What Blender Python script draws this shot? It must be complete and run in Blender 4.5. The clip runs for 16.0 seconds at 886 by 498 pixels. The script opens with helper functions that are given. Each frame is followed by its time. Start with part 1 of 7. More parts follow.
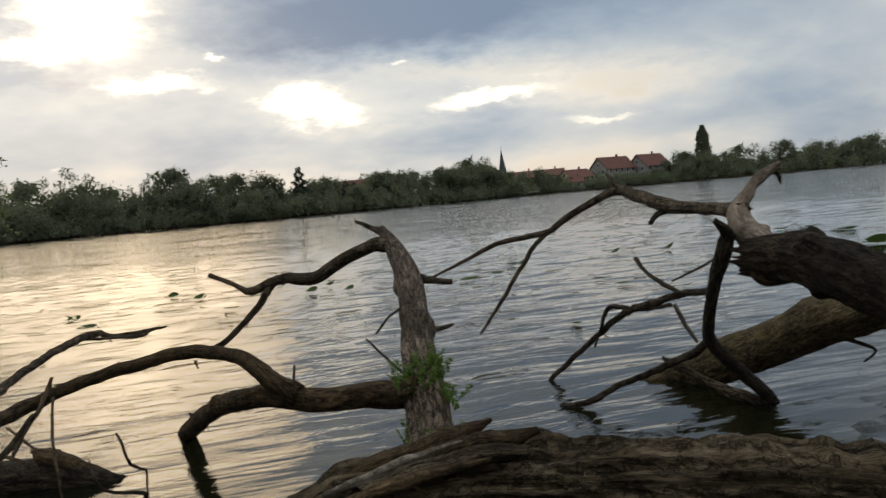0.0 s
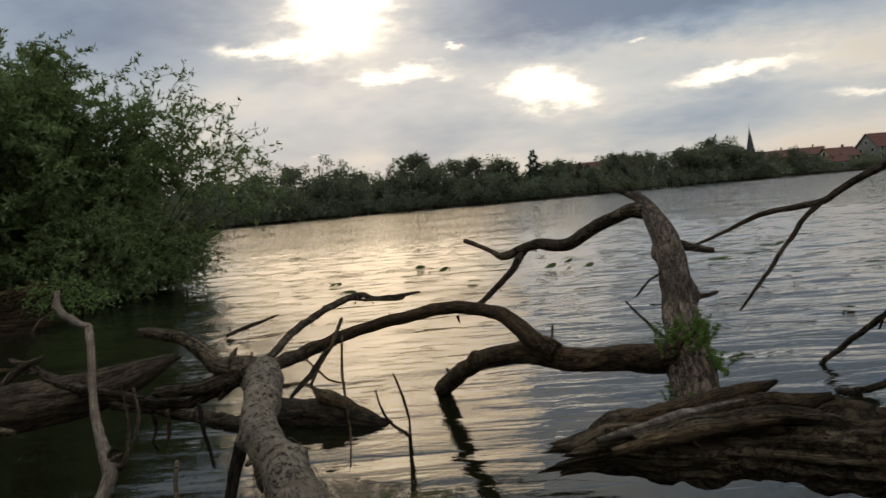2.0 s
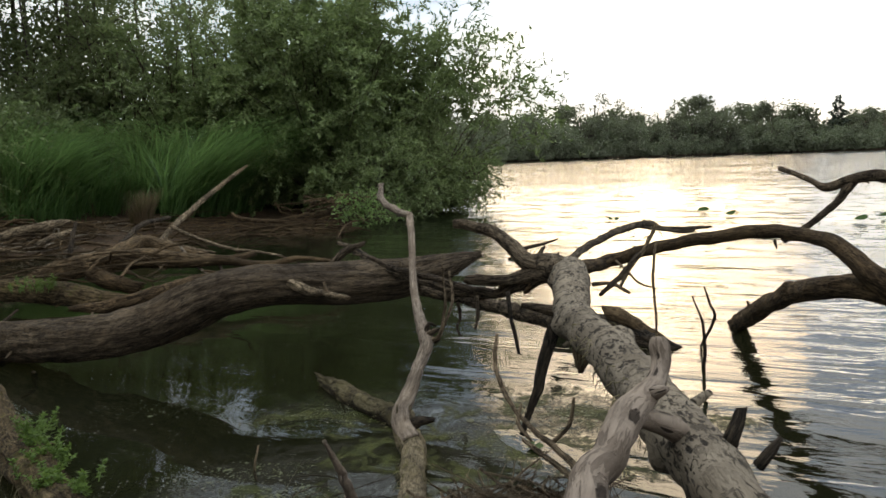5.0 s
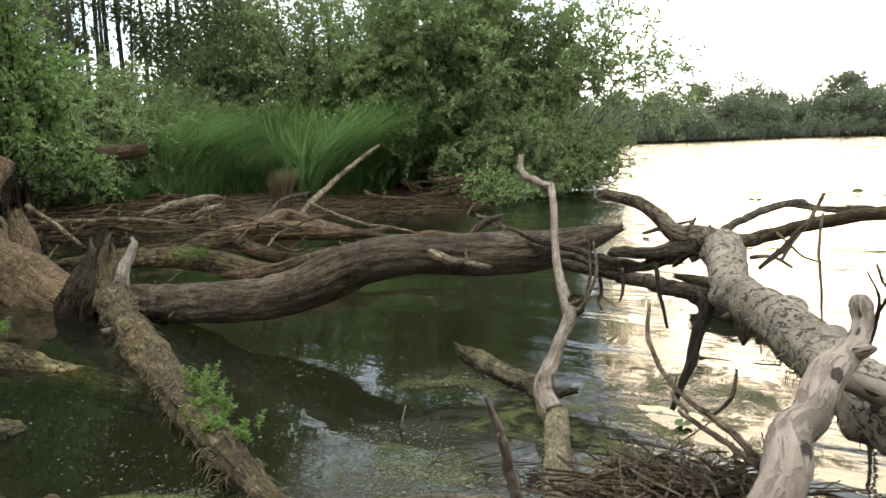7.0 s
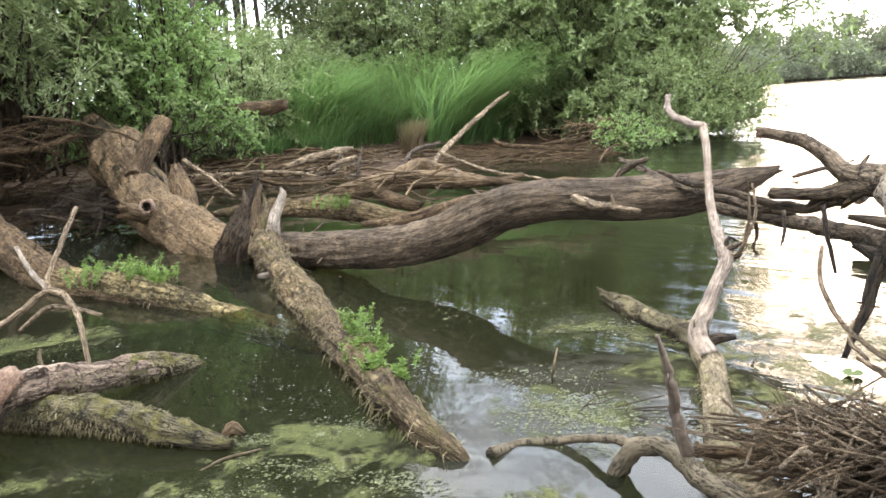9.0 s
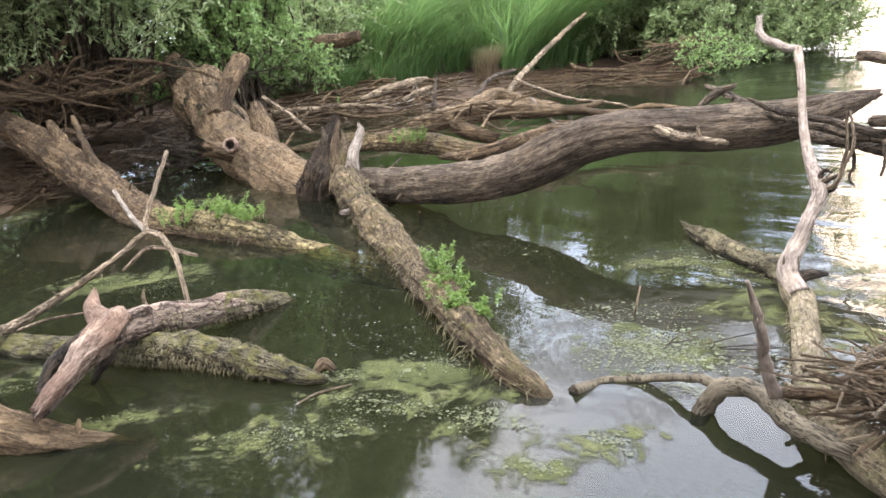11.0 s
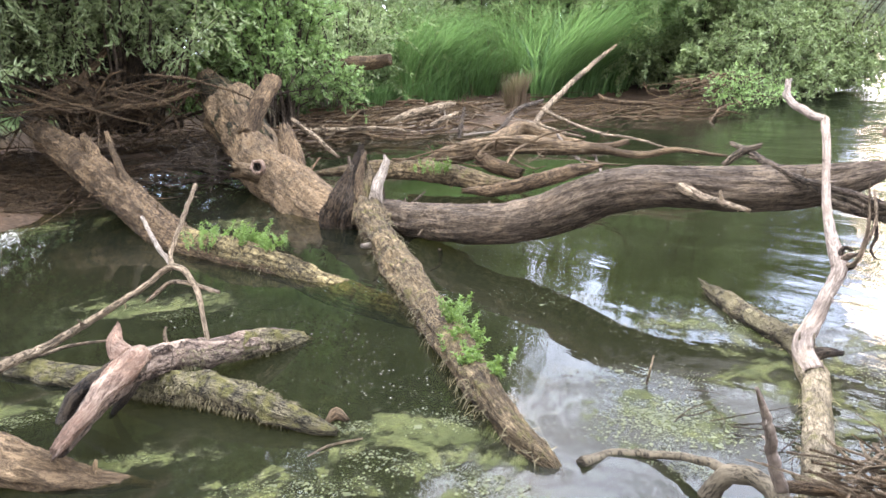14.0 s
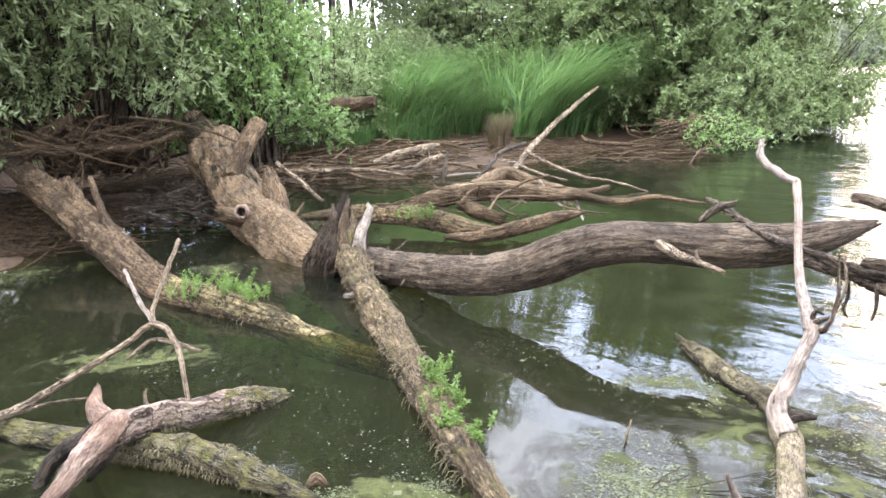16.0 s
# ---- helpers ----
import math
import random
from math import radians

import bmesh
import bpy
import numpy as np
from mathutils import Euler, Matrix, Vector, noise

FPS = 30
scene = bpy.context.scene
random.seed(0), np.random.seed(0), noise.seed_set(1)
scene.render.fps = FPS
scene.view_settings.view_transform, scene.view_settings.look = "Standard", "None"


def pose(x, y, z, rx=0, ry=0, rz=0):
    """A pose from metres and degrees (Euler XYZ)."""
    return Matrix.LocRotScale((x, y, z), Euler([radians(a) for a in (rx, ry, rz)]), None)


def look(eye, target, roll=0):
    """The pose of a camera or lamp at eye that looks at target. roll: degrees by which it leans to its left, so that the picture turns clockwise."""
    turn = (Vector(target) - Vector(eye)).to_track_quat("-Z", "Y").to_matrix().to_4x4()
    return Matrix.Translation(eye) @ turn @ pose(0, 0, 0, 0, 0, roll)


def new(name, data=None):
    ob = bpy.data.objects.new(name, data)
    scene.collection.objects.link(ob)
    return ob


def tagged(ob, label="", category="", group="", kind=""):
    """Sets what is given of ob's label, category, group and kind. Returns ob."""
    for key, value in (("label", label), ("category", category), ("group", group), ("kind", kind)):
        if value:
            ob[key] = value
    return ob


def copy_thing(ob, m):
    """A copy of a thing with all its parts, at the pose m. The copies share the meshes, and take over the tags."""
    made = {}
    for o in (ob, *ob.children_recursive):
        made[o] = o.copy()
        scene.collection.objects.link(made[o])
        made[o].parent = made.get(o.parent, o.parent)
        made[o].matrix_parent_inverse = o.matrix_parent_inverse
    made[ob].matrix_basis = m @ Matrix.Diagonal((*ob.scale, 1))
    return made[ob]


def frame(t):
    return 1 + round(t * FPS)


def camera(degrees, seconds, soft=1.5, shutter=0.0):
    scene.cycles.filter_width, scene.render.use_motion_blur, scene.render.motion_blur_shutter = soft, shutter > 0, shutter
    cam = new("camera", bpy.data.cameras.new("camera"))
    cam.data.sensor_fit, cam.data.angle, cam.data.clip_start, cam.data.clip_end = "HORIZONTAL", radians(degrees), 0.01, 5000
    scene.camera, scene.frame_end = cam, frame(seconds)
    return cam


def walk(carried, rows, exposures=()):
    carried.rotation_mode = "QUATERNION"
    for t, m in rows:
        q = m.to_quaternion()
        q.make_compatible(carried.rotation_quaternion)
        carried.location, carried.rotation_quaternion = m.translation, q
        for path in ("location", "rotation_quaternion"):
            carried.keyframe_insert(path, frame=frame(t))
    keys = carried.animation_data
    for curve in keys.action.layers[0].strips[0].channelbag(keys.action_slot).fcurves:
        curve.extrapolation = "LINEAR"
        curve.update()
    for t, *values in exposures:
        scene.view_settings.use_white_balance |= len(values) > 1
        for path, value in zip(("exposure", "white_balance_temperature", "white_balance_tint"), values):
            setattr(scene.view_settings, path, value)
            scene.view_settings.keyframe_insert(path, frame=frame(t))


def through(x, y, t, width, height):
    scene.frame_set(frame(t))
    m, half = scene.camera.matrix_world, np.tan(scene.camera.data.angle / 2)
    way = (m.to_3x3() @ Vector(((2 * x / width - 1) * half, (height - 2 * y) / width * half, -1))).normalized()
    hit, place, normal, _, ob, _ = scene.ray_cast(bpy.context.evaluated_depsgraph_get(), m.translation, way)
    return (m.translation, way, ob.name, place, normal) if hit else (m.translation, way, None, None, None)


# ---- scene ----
cam = camera(61.0, 16.0, soft=1.5, shutter=0.25)
PATH = [
    (0, (1.57, 1.181, 1.49), (1.98, 3.134, 1.358), -5.1),
    (0.5, (1.533, 1.147, 1.484), (1.8, 3.126, 1.366), -5.4),
    (1, (1.496, 1.155, 1.458), (1.617, 3.149, 1.349), -5.4),
    (1.5, (1.462, 1.14, 1.428), (1.426, 3.136, 1.318), -5.4),
    (2, (1.419, 1.172, 1.389), (1.219, 3.158, 1.267), -5.1),
    (2.5, (1.372, 1.147, 1.37), (1.022, 3.111, 1.227), -4.6),
    (3, (1.338, 1.129, 1.337), (0.838, 3.059, 1.177), -4.2),
    (3.5, (1.339, 1.102, 1.318), (0.716, 2.995, 1.138), -3.9),
    (4, (1.293, 1.133, 1.28), (0.578, 2.99, 1.079), -3.1),
    (6.5, (1.134, 1.1, 1.179), (0.052, 2.761, 0.914), -1.7),
    (7, (1.112, 1.086, 1.164), (-0.038, 2.7, 0.892), -2.0),
    (7.5, (1.081, 1.065, 1.155), (-0.132, 2.629, 0.867), -2.3),
    (8, (1.057, 1.039, 1.136), (-0.219, 2.549, 0.83), -2.5),
    (8.5, (1.057, 1.021, 1.146), (-0.285, 2.463, 0.802), -3.3),
    (9, (1.039, 1.011, 1.145), (-0.354, 2.393, 0.76), -4.0),
    (9.5, (1.031, 0.994, 1.145), (-0.401, 2.321, 0.712), -4.6),
    (10, (1.028, 0.988, 1.151), (-0.436, 2.261, 0.664), -5.4),
    (12.5, (1.039, 1.003, 1.284), (-0.494, 2.144, 0.692), -6.1),
    (13, (1.039, 0.998, 1.302), (-0.497, 2.144, 0.729), -5.1),
    (13.5, (1.033, 1.007, 1.335), (-0.507, 2.159, 0.786), -4.3),
    (14, (1.038, 1.012, 1.378), (-0.506, 2.173, 0.861), -3.6),
    (14.5, (1.043, 1.017, 1.428), (-0.505, 2.182, 0.932), -3.4),
    (15, (1.046, 1.017, 1.458), (-0.506, 2.188, 0.987), -3.2),
    (15.5, (1.05, 1.016, 1.495), (-0.5, 2.195, 1.04), -3.3),
    (16, (1.062, 1.025, 1.518), (-0.47, 2.234, 1.079), -3.1),
]

EXPOSURES = [(0, -1.72, 7250, 16), (1.0, -1.86, 7250, 16), (2.0, -1.96, 7250, 17), (2.5, -2.0, 7250, 17), (3.0, -1.84, 7200, 16), (4.0, -1.46, 7150, 16), (5.2, -0.58, 7150, 16), (6.5, 0.22, 7150, 16), (7.0, 0.32, 7150, 16),
             (7.5, 0.54, 7150, 17), (8.0, 0.9, 7100, 18), (8.5, 1.3, 7050, 20), (9.0, 1.48, 6950, 22), (10.0, 1.52, 6850, 24), (12.5, 1.77, 6680, 28), (16.0, 1.87, 6480, 27)]
walk(cam, [(t, look(eye, target, roll)) for t, eye, target, roll in PATH], EXPOSURES)

# ---- world and sun ----
SUN_AZ, SUN_EL = -11.9, 13.5      # degrees, azimuth from +y towards +x


def direction(az, el):
    a, e = radians(az), radians(el)
    return Vector((math.sin(a) * math.cos(e), math.cos(a) * math.cos(e), math.sin(e)))


sun = new("sun", bpy.data.lights.new("sun", "SUN"))
sun.data.energy, sun.data.angle, sun.data.color = 0.60, radians(24), (1.0, 0.76, 0.42)
sun.matrix_world = look((0, 0, 60), Vector((0, 0, 60)) - direction(SUN_AZ, SUN_EL))


class Tree:
    """A small helper for shader node trees."""

    def __init__(self, nt):
        self.nt = nt
        nt.nodes.clear()

    def add(self, kind, inputs=None, **props):
        n = self.nt.nodes.new("ShaderNode" + kind)
        for key, value in props.items():
            setattr(n, key, value)
        for key, value in (inputs or {}).items():
            self.put(n.inputs[key], value)
        return n

    def put(self, socket, value):
        if isinstance(value, bpy.types.NodeSocket):
            self.nt.links.new(value, socket)
        else:
            socket.default_value = value

    def math(self, op, *args, clamp=False):
        n = self.add("Math", operation=op, use_clamp=clamp)
        for i, a in enumerate(args):
            self.put(n.inputs[i], a)
        return n.outputs[0]

    def noise(self, vector, scale, detail=4.0, rough=0.55, distortion=0.0):
        n = self.add("TexNoise", {"Scale": scale, "Detail": detail, "Roughness": rough, "Distortion": distortion})
        if vector is not None:
            self.put(n.inputs["Vector"], vector)
        return n.outputs["Fac"]

    def ramp(self, fac, *stops):
        n = self.add("ValToRGB", {"Fac": fac})
        e = n.color_ramp.elements
        while len(e) < len(stops):
            e.new(0.5)
        for el, (pos, col) in zip(e, stops):
            el.position = pos
            el.color = (*col, 1) if len(col) == 3 else col
        return n.outputs["Color"]

    def mix(self, fac, a, b, blend="MIX", clamp=True):
        n = self.add("Mix", data_type="RGBA", blend_type=blend, clamp_factor=clamp)
        self.put(n.inputs[0], fac)
        for i, v in ((6, a), (7, b)):
            if isinstance(v, tuple) and len(v) == 3:
                v = (*v, 1)
            self.put(n.inputs[i], v)
        return n.outputs[2]

    def scaled(self, vector, s):
        n = self.add("VectorMath", operation="MULTIPLY")
        self.put(n.inputs[0], vector)
        n.inputs[1].default_value = s
        return n.outputs[0]

    def range(self, v, a, b, c=0.0, d=1.0):
        n = self.add("MapRange", {"Value": v, "From Min": a, "From Max": b, "To Min": c, "To Max": d})
        return n.outputs[0]


def build_world():
    w = bpy.data.worlds.new("sky")
    scene.world = w
    w.use_nodes = True
    t = Tree(w.node_tree)
    way = t.add("TexCoord").outputs["Generated"]
    sep = t.add("SeparateXYZ", {0: way})
    x, y, z = sep.outputs
    zc = t.math("MAXIMUM", z, 0.0)
    # clear sky above the cloud
    sky = t.add("TexSky", sky_type="NISHITA", sun_disc=False, sun_elevation=radians(SUN_EL), sun_rotation=radians(SUN_AZ), dust_density=2.0)
    clear = t.scaled(sky.outputs[0], (0.075, 0.075, 0.075))
    # flat cloud layer: directions laid onto a plane
    flat = t.math("ADD", zc, 0.30)
    plane = t.add("CombineXYZ", {0: t.math("DIVIDE", x, flat), 1: t.math("DIVIDE", y, flat), 2: 0.0}).outputs[0]
    stretched = t.scaled(plane, (0.85, 0.75, 1.0))
    big = t.noise(stretched, 1.5, 5.0, 0.46, 0.25)
    fine = t.noise(t.scaled(plane, (1.6, 2.4, 1.0)), 2.4, 7.0, 0.6, 0.3)
    az = t.math("MULTIPLY", t.math("ARCTAN2", x, y), 57.2958)
    el = t.math("MULTIPLY", t.math("ARCSINE", z), 57.2958)
    at = t.add("CombineXYZ", {0: t.math("MULTIPLY", az, 0.30), 1: t.math("MULTIPLY", el, 0.80), 2: 0.0}).outputs[0]
    wsep = t.add("SeparateColor", {0: t.add("TexNoise", {"Vector": at, "Scale": 1.0, "Detail": 7.0, "Roughness": 0.62}).outputs["Color"]})
    az2 = t.math("ADD", az, t.math("MULTIPLY", t.math("SUBTRACT", wsep.outputs[0], 0.5), 7.0))
    el2 = t.math("ADD", el, t.math("MULTIPLY", t.math("SUBTRACT", wsep.outputs[1], 0.5), 3.2))

    def lobe(a0, e0, sa, se, power, slope=0.0):
        da = t.math("SUBTRACT", az2, a0)
        de = t.math("SUBTRACT", t.math("SUBTRACT", el2, e0), t.math("MULTIPLY", da, slope))
        q = t.math("ADD", t.math("POWER", t.math("ABSOLUTE", t.math("DIVIDE", da, sa)), 2.0), t.math("POWER", t.math("ABSOLUTE", t.math("DIVIDE", de, se)), 2.0))
        return t.math("MULTIPLY", t.math("EXPONENT", t.math("MULTIPLY", q, -1.0)), power)

    def lobes(rows):
        total = None
        for row in rows:
            g = lobe(*row)
            total = g if total is None else t.math("ADD", total, g)
        return total

    # heavy grey banks above the sun's height, thinner cloud between and below them
    banks = lobes(((2.0, 13.8, 9.5, 3.2, -0.150), (17.0, 13.6, 12.0, 3.0, -0.125), (-25.5, 14.2, 8.0, 3.6, -0.125), (38.0, 9.0, 12.0, 6.0, -0.03), (-15.0, 10.2, 4.5, 0.8, -0.09),
                   (13.0, 9.4, 9.0, 1.3, 0.115, -0.06), (27.0, 7.4, 9.0, 1.2, 0.09), (-4.0, 11.2, 3.0, 0.9, 0.05), (-13.0, 6.4, 10.0, 2.0, -0.03), (6.0, 5.0, 16.0, 0.9, -0.035), (0.0, 2.0, 30.0, 1.3, 0.06)))
    body = t.math("ADD", t.math("MULTIPLY", big, 0.82), t.math("MULTIPLY", fine, 0.18))
    body = t.math("ADD", t.math("ADD", t.math("MULTIPLY", t.math("SUBTRACT", body, 0.5), 0.62), 0.525), banks)
    cloud = t.ramp(body, (0.36, (0.180, 0.268, 0.395)), (0.45, (0.300, 0.412, 0.535)), (0.54, (0.478, 0.574, 0.640)), (0.66, (0.76, 0.775, 0.725)))
    # an overcast sky is brighter towards the zenith
    side = t.add("VectorMath", {0: way, 1: (math.sin(radians(SUN_AZ)), math.cos(radians(SUN_AZ)), 0)}, operation="DOT_PRODUCT").outputs["Value"]
    bright = t.math("MULTIPLY", t.math("ADD", t.math("MULTIPLY", t.math("POWER", zc, 3.0), 4.4), t.math("ADD", t.math("MULTIPLY", zc, 0.55), 1.0)), t.range(side, -0.3, 0.9, 1.95, 2.5))
    low = t.math("EXPONENT", t.math("MULTIPLY", t.math("POWER", t.math("DIVIDE", zc, 0.30), 2.0), -1.0))
    bright = t.math("MULTIPLY", bright, t.math("ADD", 1.0, t.math("MULTIPLY", low, t.range(side, 0.0, 0.55, 0.0, 0.52))))
    cloud = t.mix(1.0, cloud, t.add("CombineXYZ", {k: bright for k in range(3)}).outputs[0], "MULTIPLY")
    colour = t.mix(t.range(body, 0.62, 0.82, 0.9, 0.25), clear, cloud)
    # warm haze low over the far land
    colour = t.mix(t.range(zc, 0.0, 0.13, 0.4, 0.0), colour, t.mix(1.0, colour, (1.12, 0.98, 0.84), "MULTIPLY"))
    # the light of the hidden sun spreads through the cloud
    s = direction(SUN_AZ, SUN_EL)
    dot = t.add("VectorMath", {0: way, 1: tuple(s)}, operation="DOT_PRODUCT").outputs["Value"]
    near = t.math("MAXIMUM", dot, 0.0)
    halo = t.math("ADD", t.math("MULTIPLY", t.math("POWER", near, 160.0), 0.35), t.math("MULTIPLY", t.math("POWER", near, 18.0), 0.06))
    halo = t.math("MULTIPLY", halo, t.range(body, 0.38, 0.6, 0.35, 1.25))
    colour = t.mix(halo, colour, (1.0, 0.86, 0.60), "ADD", False)
    # breaks in the cloud round the sun
    gaps = lobes(((-11.8, 14.6, 3.6, 2.8, 1.3), (-17.2, 12.1, 3.8, 0.65, 0.9), (-8.3, 9.7, 4.0, 0.6, 0.95), (2.4, 8.0, 2.4, 1.15, 1.2), (4.6, 6.9, 2.5, 0.7, 0.8),
                  (16.2, 7.3, 4.2, 0.6, 0.85, 0.09), (24.3, 4.8, 3.4, 0.35, 0.5), (-3.6, 11.4, 0.9, 0.3, 0.7), (9.2, 10.4, 0.8, 0.25, 0.6), (-14.0, 4.6, 0.8, 0.25, 0.4)))
    glow = lobes(((-12.0, 13.8, 8.0, 5.0, 0.8), (-8.0, 9.6, 8.0, 2.0, 0.38), (3.2, 7.8, 6.0, 2.6, 0.85), (16.0, 7.4, 8.5, 1.6, 0.50), (24.5, 4.9, 7.0, 1.2, 0.20), (0.0, 2.4, 18.0, 1.0, 0.22)))
    colour = t.mix(glow, colour, (1.0, 0.84, 0.54), "ADD", False)
    core = t.add("MapRange", {"Value": gaps, "From Min": 0.10, "From Max": 1.4, "To Min": 0.0, "To Max": 6.0}, interpolation_type="SMOOTHSTEP").outputs[0]
    colour = t.mix(t.math("ADD", core, t.math("MULTIPLY", gaps, 0.6)), colour, (1.0, 0.88, 0.62), "ADD", False)
    # below the horizon: the tone of the land
    colour = t.mix(t.range(z, -0.02, 0.0), (0.05, 0.05, 0.04), colour)
    bg = t.add("Background", {0: colour, 1: 1.0})
    out = t.add("OutputWorld")
    t.nt.links.new(bg.outputs[0], out.inputs[0])


build_world()

# ---- materials ----
def material(name):
    m = bpy.data.materials.new(name)
    m.use_nodes = True
    return m, Tree(m.node_tree)


def finish(t, colour, rough, height=None, strength=0.5, distance=0.01, **extra):
    b = t.add("BsdfPrincipled", {"Base Color": colour, "Roughness": rough, "Specular IOR Level": 0.5 if rough < 0.45 else 0.12})
    for key, value in extra.items():
        t.put(b.inputs[key.replace("_", " ")], value)
    if height is not None:
        t.put(b.inputs["Normal"], t.add("Bump", {"Height": height, "Strength": strength, "Distance": distance}).outputs[0])
    t.nt.links.new(b.outputs[0], t.add("OutputMaterial").inputs[0])
    return b


def bark(name, dark, light, stain, moss=0.0, grain=1.0, rough=0.85, mosscol=(0.075, 0.068, 0.020), relief=0.045, flaky=0.4, cracks=0.8, fleck=0.0, low=0.2, long=1.0):
    """Bark or weathered wood; the grain runs along the limb by its own coordinates in metres."""
    m, t = material(name)
    uv = t.add("UVMap").outputs[0]
    pos = t.add("NewGeometry")
    ridges = t.noise(t.scaled(uv, (40 * grain, 10.0 * grain / long, 1)), 1.0, 10.0, 0.76, 0.9 / long)
    fine = t.noise(t.scaled(uv, (190, 34, 1)), 1.0, 4.0, 0.6)
    streak = t.noise(t.scaled(uv, (8, 2.4, 1)), 1.0, 6.0, 0.66, 1.2)
    warped = t.add("VectorMath", {0: t.scaled(uv, (24 * grain, 5.5 * grain / long, 1)), 1: t.scaled(t.add("TexNoise", {"Vector": uv, "Scale": 17.0, "Detail": 5.0, "Roughness": 0.65}).outputs["Color"], (2.6, 1.8, 0))}, operation="ADD").outputs[0]
    cell = t.add("TexVoronoi", {"Vector": warped, "Scale": 1.0}, feature="DISTANCE_TO_EDGE", voronoi_dimensions="2D").outputs["Distance"]
    crack = t.range(cell, 0.015, 0.11, 1.0, 0.0)
    blot = t.noise(pos.outputs["Position"], 4.5, 5.0, 0.6)
    col = t.ramp(ridges, (0.36, tuple(low * c for c in dark)), (0.45, tuple(0.85 * c for c in dark)), (0.545, tuple(0.92 * c for c in light)), (0.68, tuple(min(1, 1.45 * c) for c in light)))
    if fleck:
        # scaly bark: an even ground with short dark flecks
        flecks = t.noise(t.scaled(uv, (75, 24, 1)), 1.0, 5.0, 0.62, 0.6)
        col = t.mix(0.72 * fleck, col, t.mix(t.range(fine, 0.35, 0.65), tuple(0.75 * c for c in light), tuple(min(1, 1.12 * c) for c in light)))
    col = t.mix(t.range(blot, 0.45, 0.62, 0.0, 0.7), col, stain)
    speck = t.noise(pos.outputs["Position"], 34.0, 6.0, 0.75)
    col = t.mix(t.range(speck, 0.51, 0.60, 0.0, min(1.0, 1.35 * flaky)), col, tuple(0.35 * c for c in dark))
    col = t.mix(t.range(fine, 0.45, 0.75, 0.0, 0.35), col, tuple(min(1, 1.5 * c) for c in light))
    col = t.mix(t.range(streak, 0.40, 0.62, 0.38, 0.0), col, tuple(0.45 * c for c in dark))
    col = t.mix(t.math("MULTIPLY", crack, cracks), col, tuple(0.12 * c for c in dark))
    if fleck:
        col = t.mix(t.range(flecks, 0.535, 0.57, 0.0, 0.92 * fleck), col, tuple(0.28 * c for c in dark))
    if moss:
        up = t.add("SeparateXYZ", {0: pos.outputs["Normal"]}).outputs[2]
        patch = t.noise(pos.outputs["Position"], 11.0, 8.0, 0.75)
        where = t.math("MULTIPLY", t.range(up, -0.2, 0.5), t.range(patch, 0.62 - 0.3 * moss, 0.72 - 0.3 * moss))
        mo = t.mix(t.noise(pos.outputs["Position"], 60.0, 3.0), mosscol, tuple(2.2 * c for c in mosscol))
        col = t.mix(t.math("MULTIPLY", where, 0.75), col, mo)
    h = t.math("SUBTRACT", t.math("ADD", ridges, t.math("MULTIPLY", fine, 0.35)), t.math("MULTIPLY", crack, 0.7 * cracks))
    # broad worn patches
    worn = t.noise(pos.outputs["Position"], 1.9, 6.0, 0.68, 0.6)
    col = t.mix(1.0, col, t.ramp(worn, (0.37, (0.50, 0.47, 0.43)), (0.5, (0.94, 0.92, 0.89)), (0.63, (1.2, 1.15, 1.07))), "MULTIPLY")
    finish(t, col, rough, h, 1.0, relief)
    return m


def leaf_material(name, a, b, gloss=0.45, through=0.35, shine=0.33):
    m, t = material(name)
    rnd = t.add("NewGeometry").outputs["Random Per Island"]
    big = t.noise(t.add("NewGeometry").outputs["Position"], 0.9, 3.0)
    col = t.mix(rnd, a, b)
    col = t.mix(t.range(big, 0.35, 0.65, 0.0, 0.5), col, tuple(0.6 * c for c in a))
    p = t.add("BsdfPrincipled", {"Base Color": col, "Roughness": gloss, "Specular IOR Level": shine})
    tr = t.add("BsdfTranslucent", {"Color": t.mix(0.35, col, (0.20, 0.29, 0.07))})
    mx = t.add("MixShader", {0: through, 1: p.outputs[0], 2: tr.outputs[0]})
    t.nt.links.new(mx.outputs[0], t.add("OutputMaterial").inputs[0])
    return m


def plain(name, a, b, scale=6.0, rough=0.8, bump=0.3, detail=5.0):
    m, t = material(name)
    pos = t.add("NewGeometry").outputs["Position"]
    n = t.noise(pos, scale, detail, 0.6)
    f = t.noise(pos, scale * 9, 3.0, 0.6)
    col = t.mix(t.range(n, 0.35, 0.65), a, b)
    col = t.mix(t.range(f, 0.4, 0.7, 0.0, 0.3), col, tuple(0.55 * c for c in a))
    finish(t, col, rough, t.math("ADD", n, t.math("MULTIPLY", f, 0.4)), bump, 0.01)
    return m


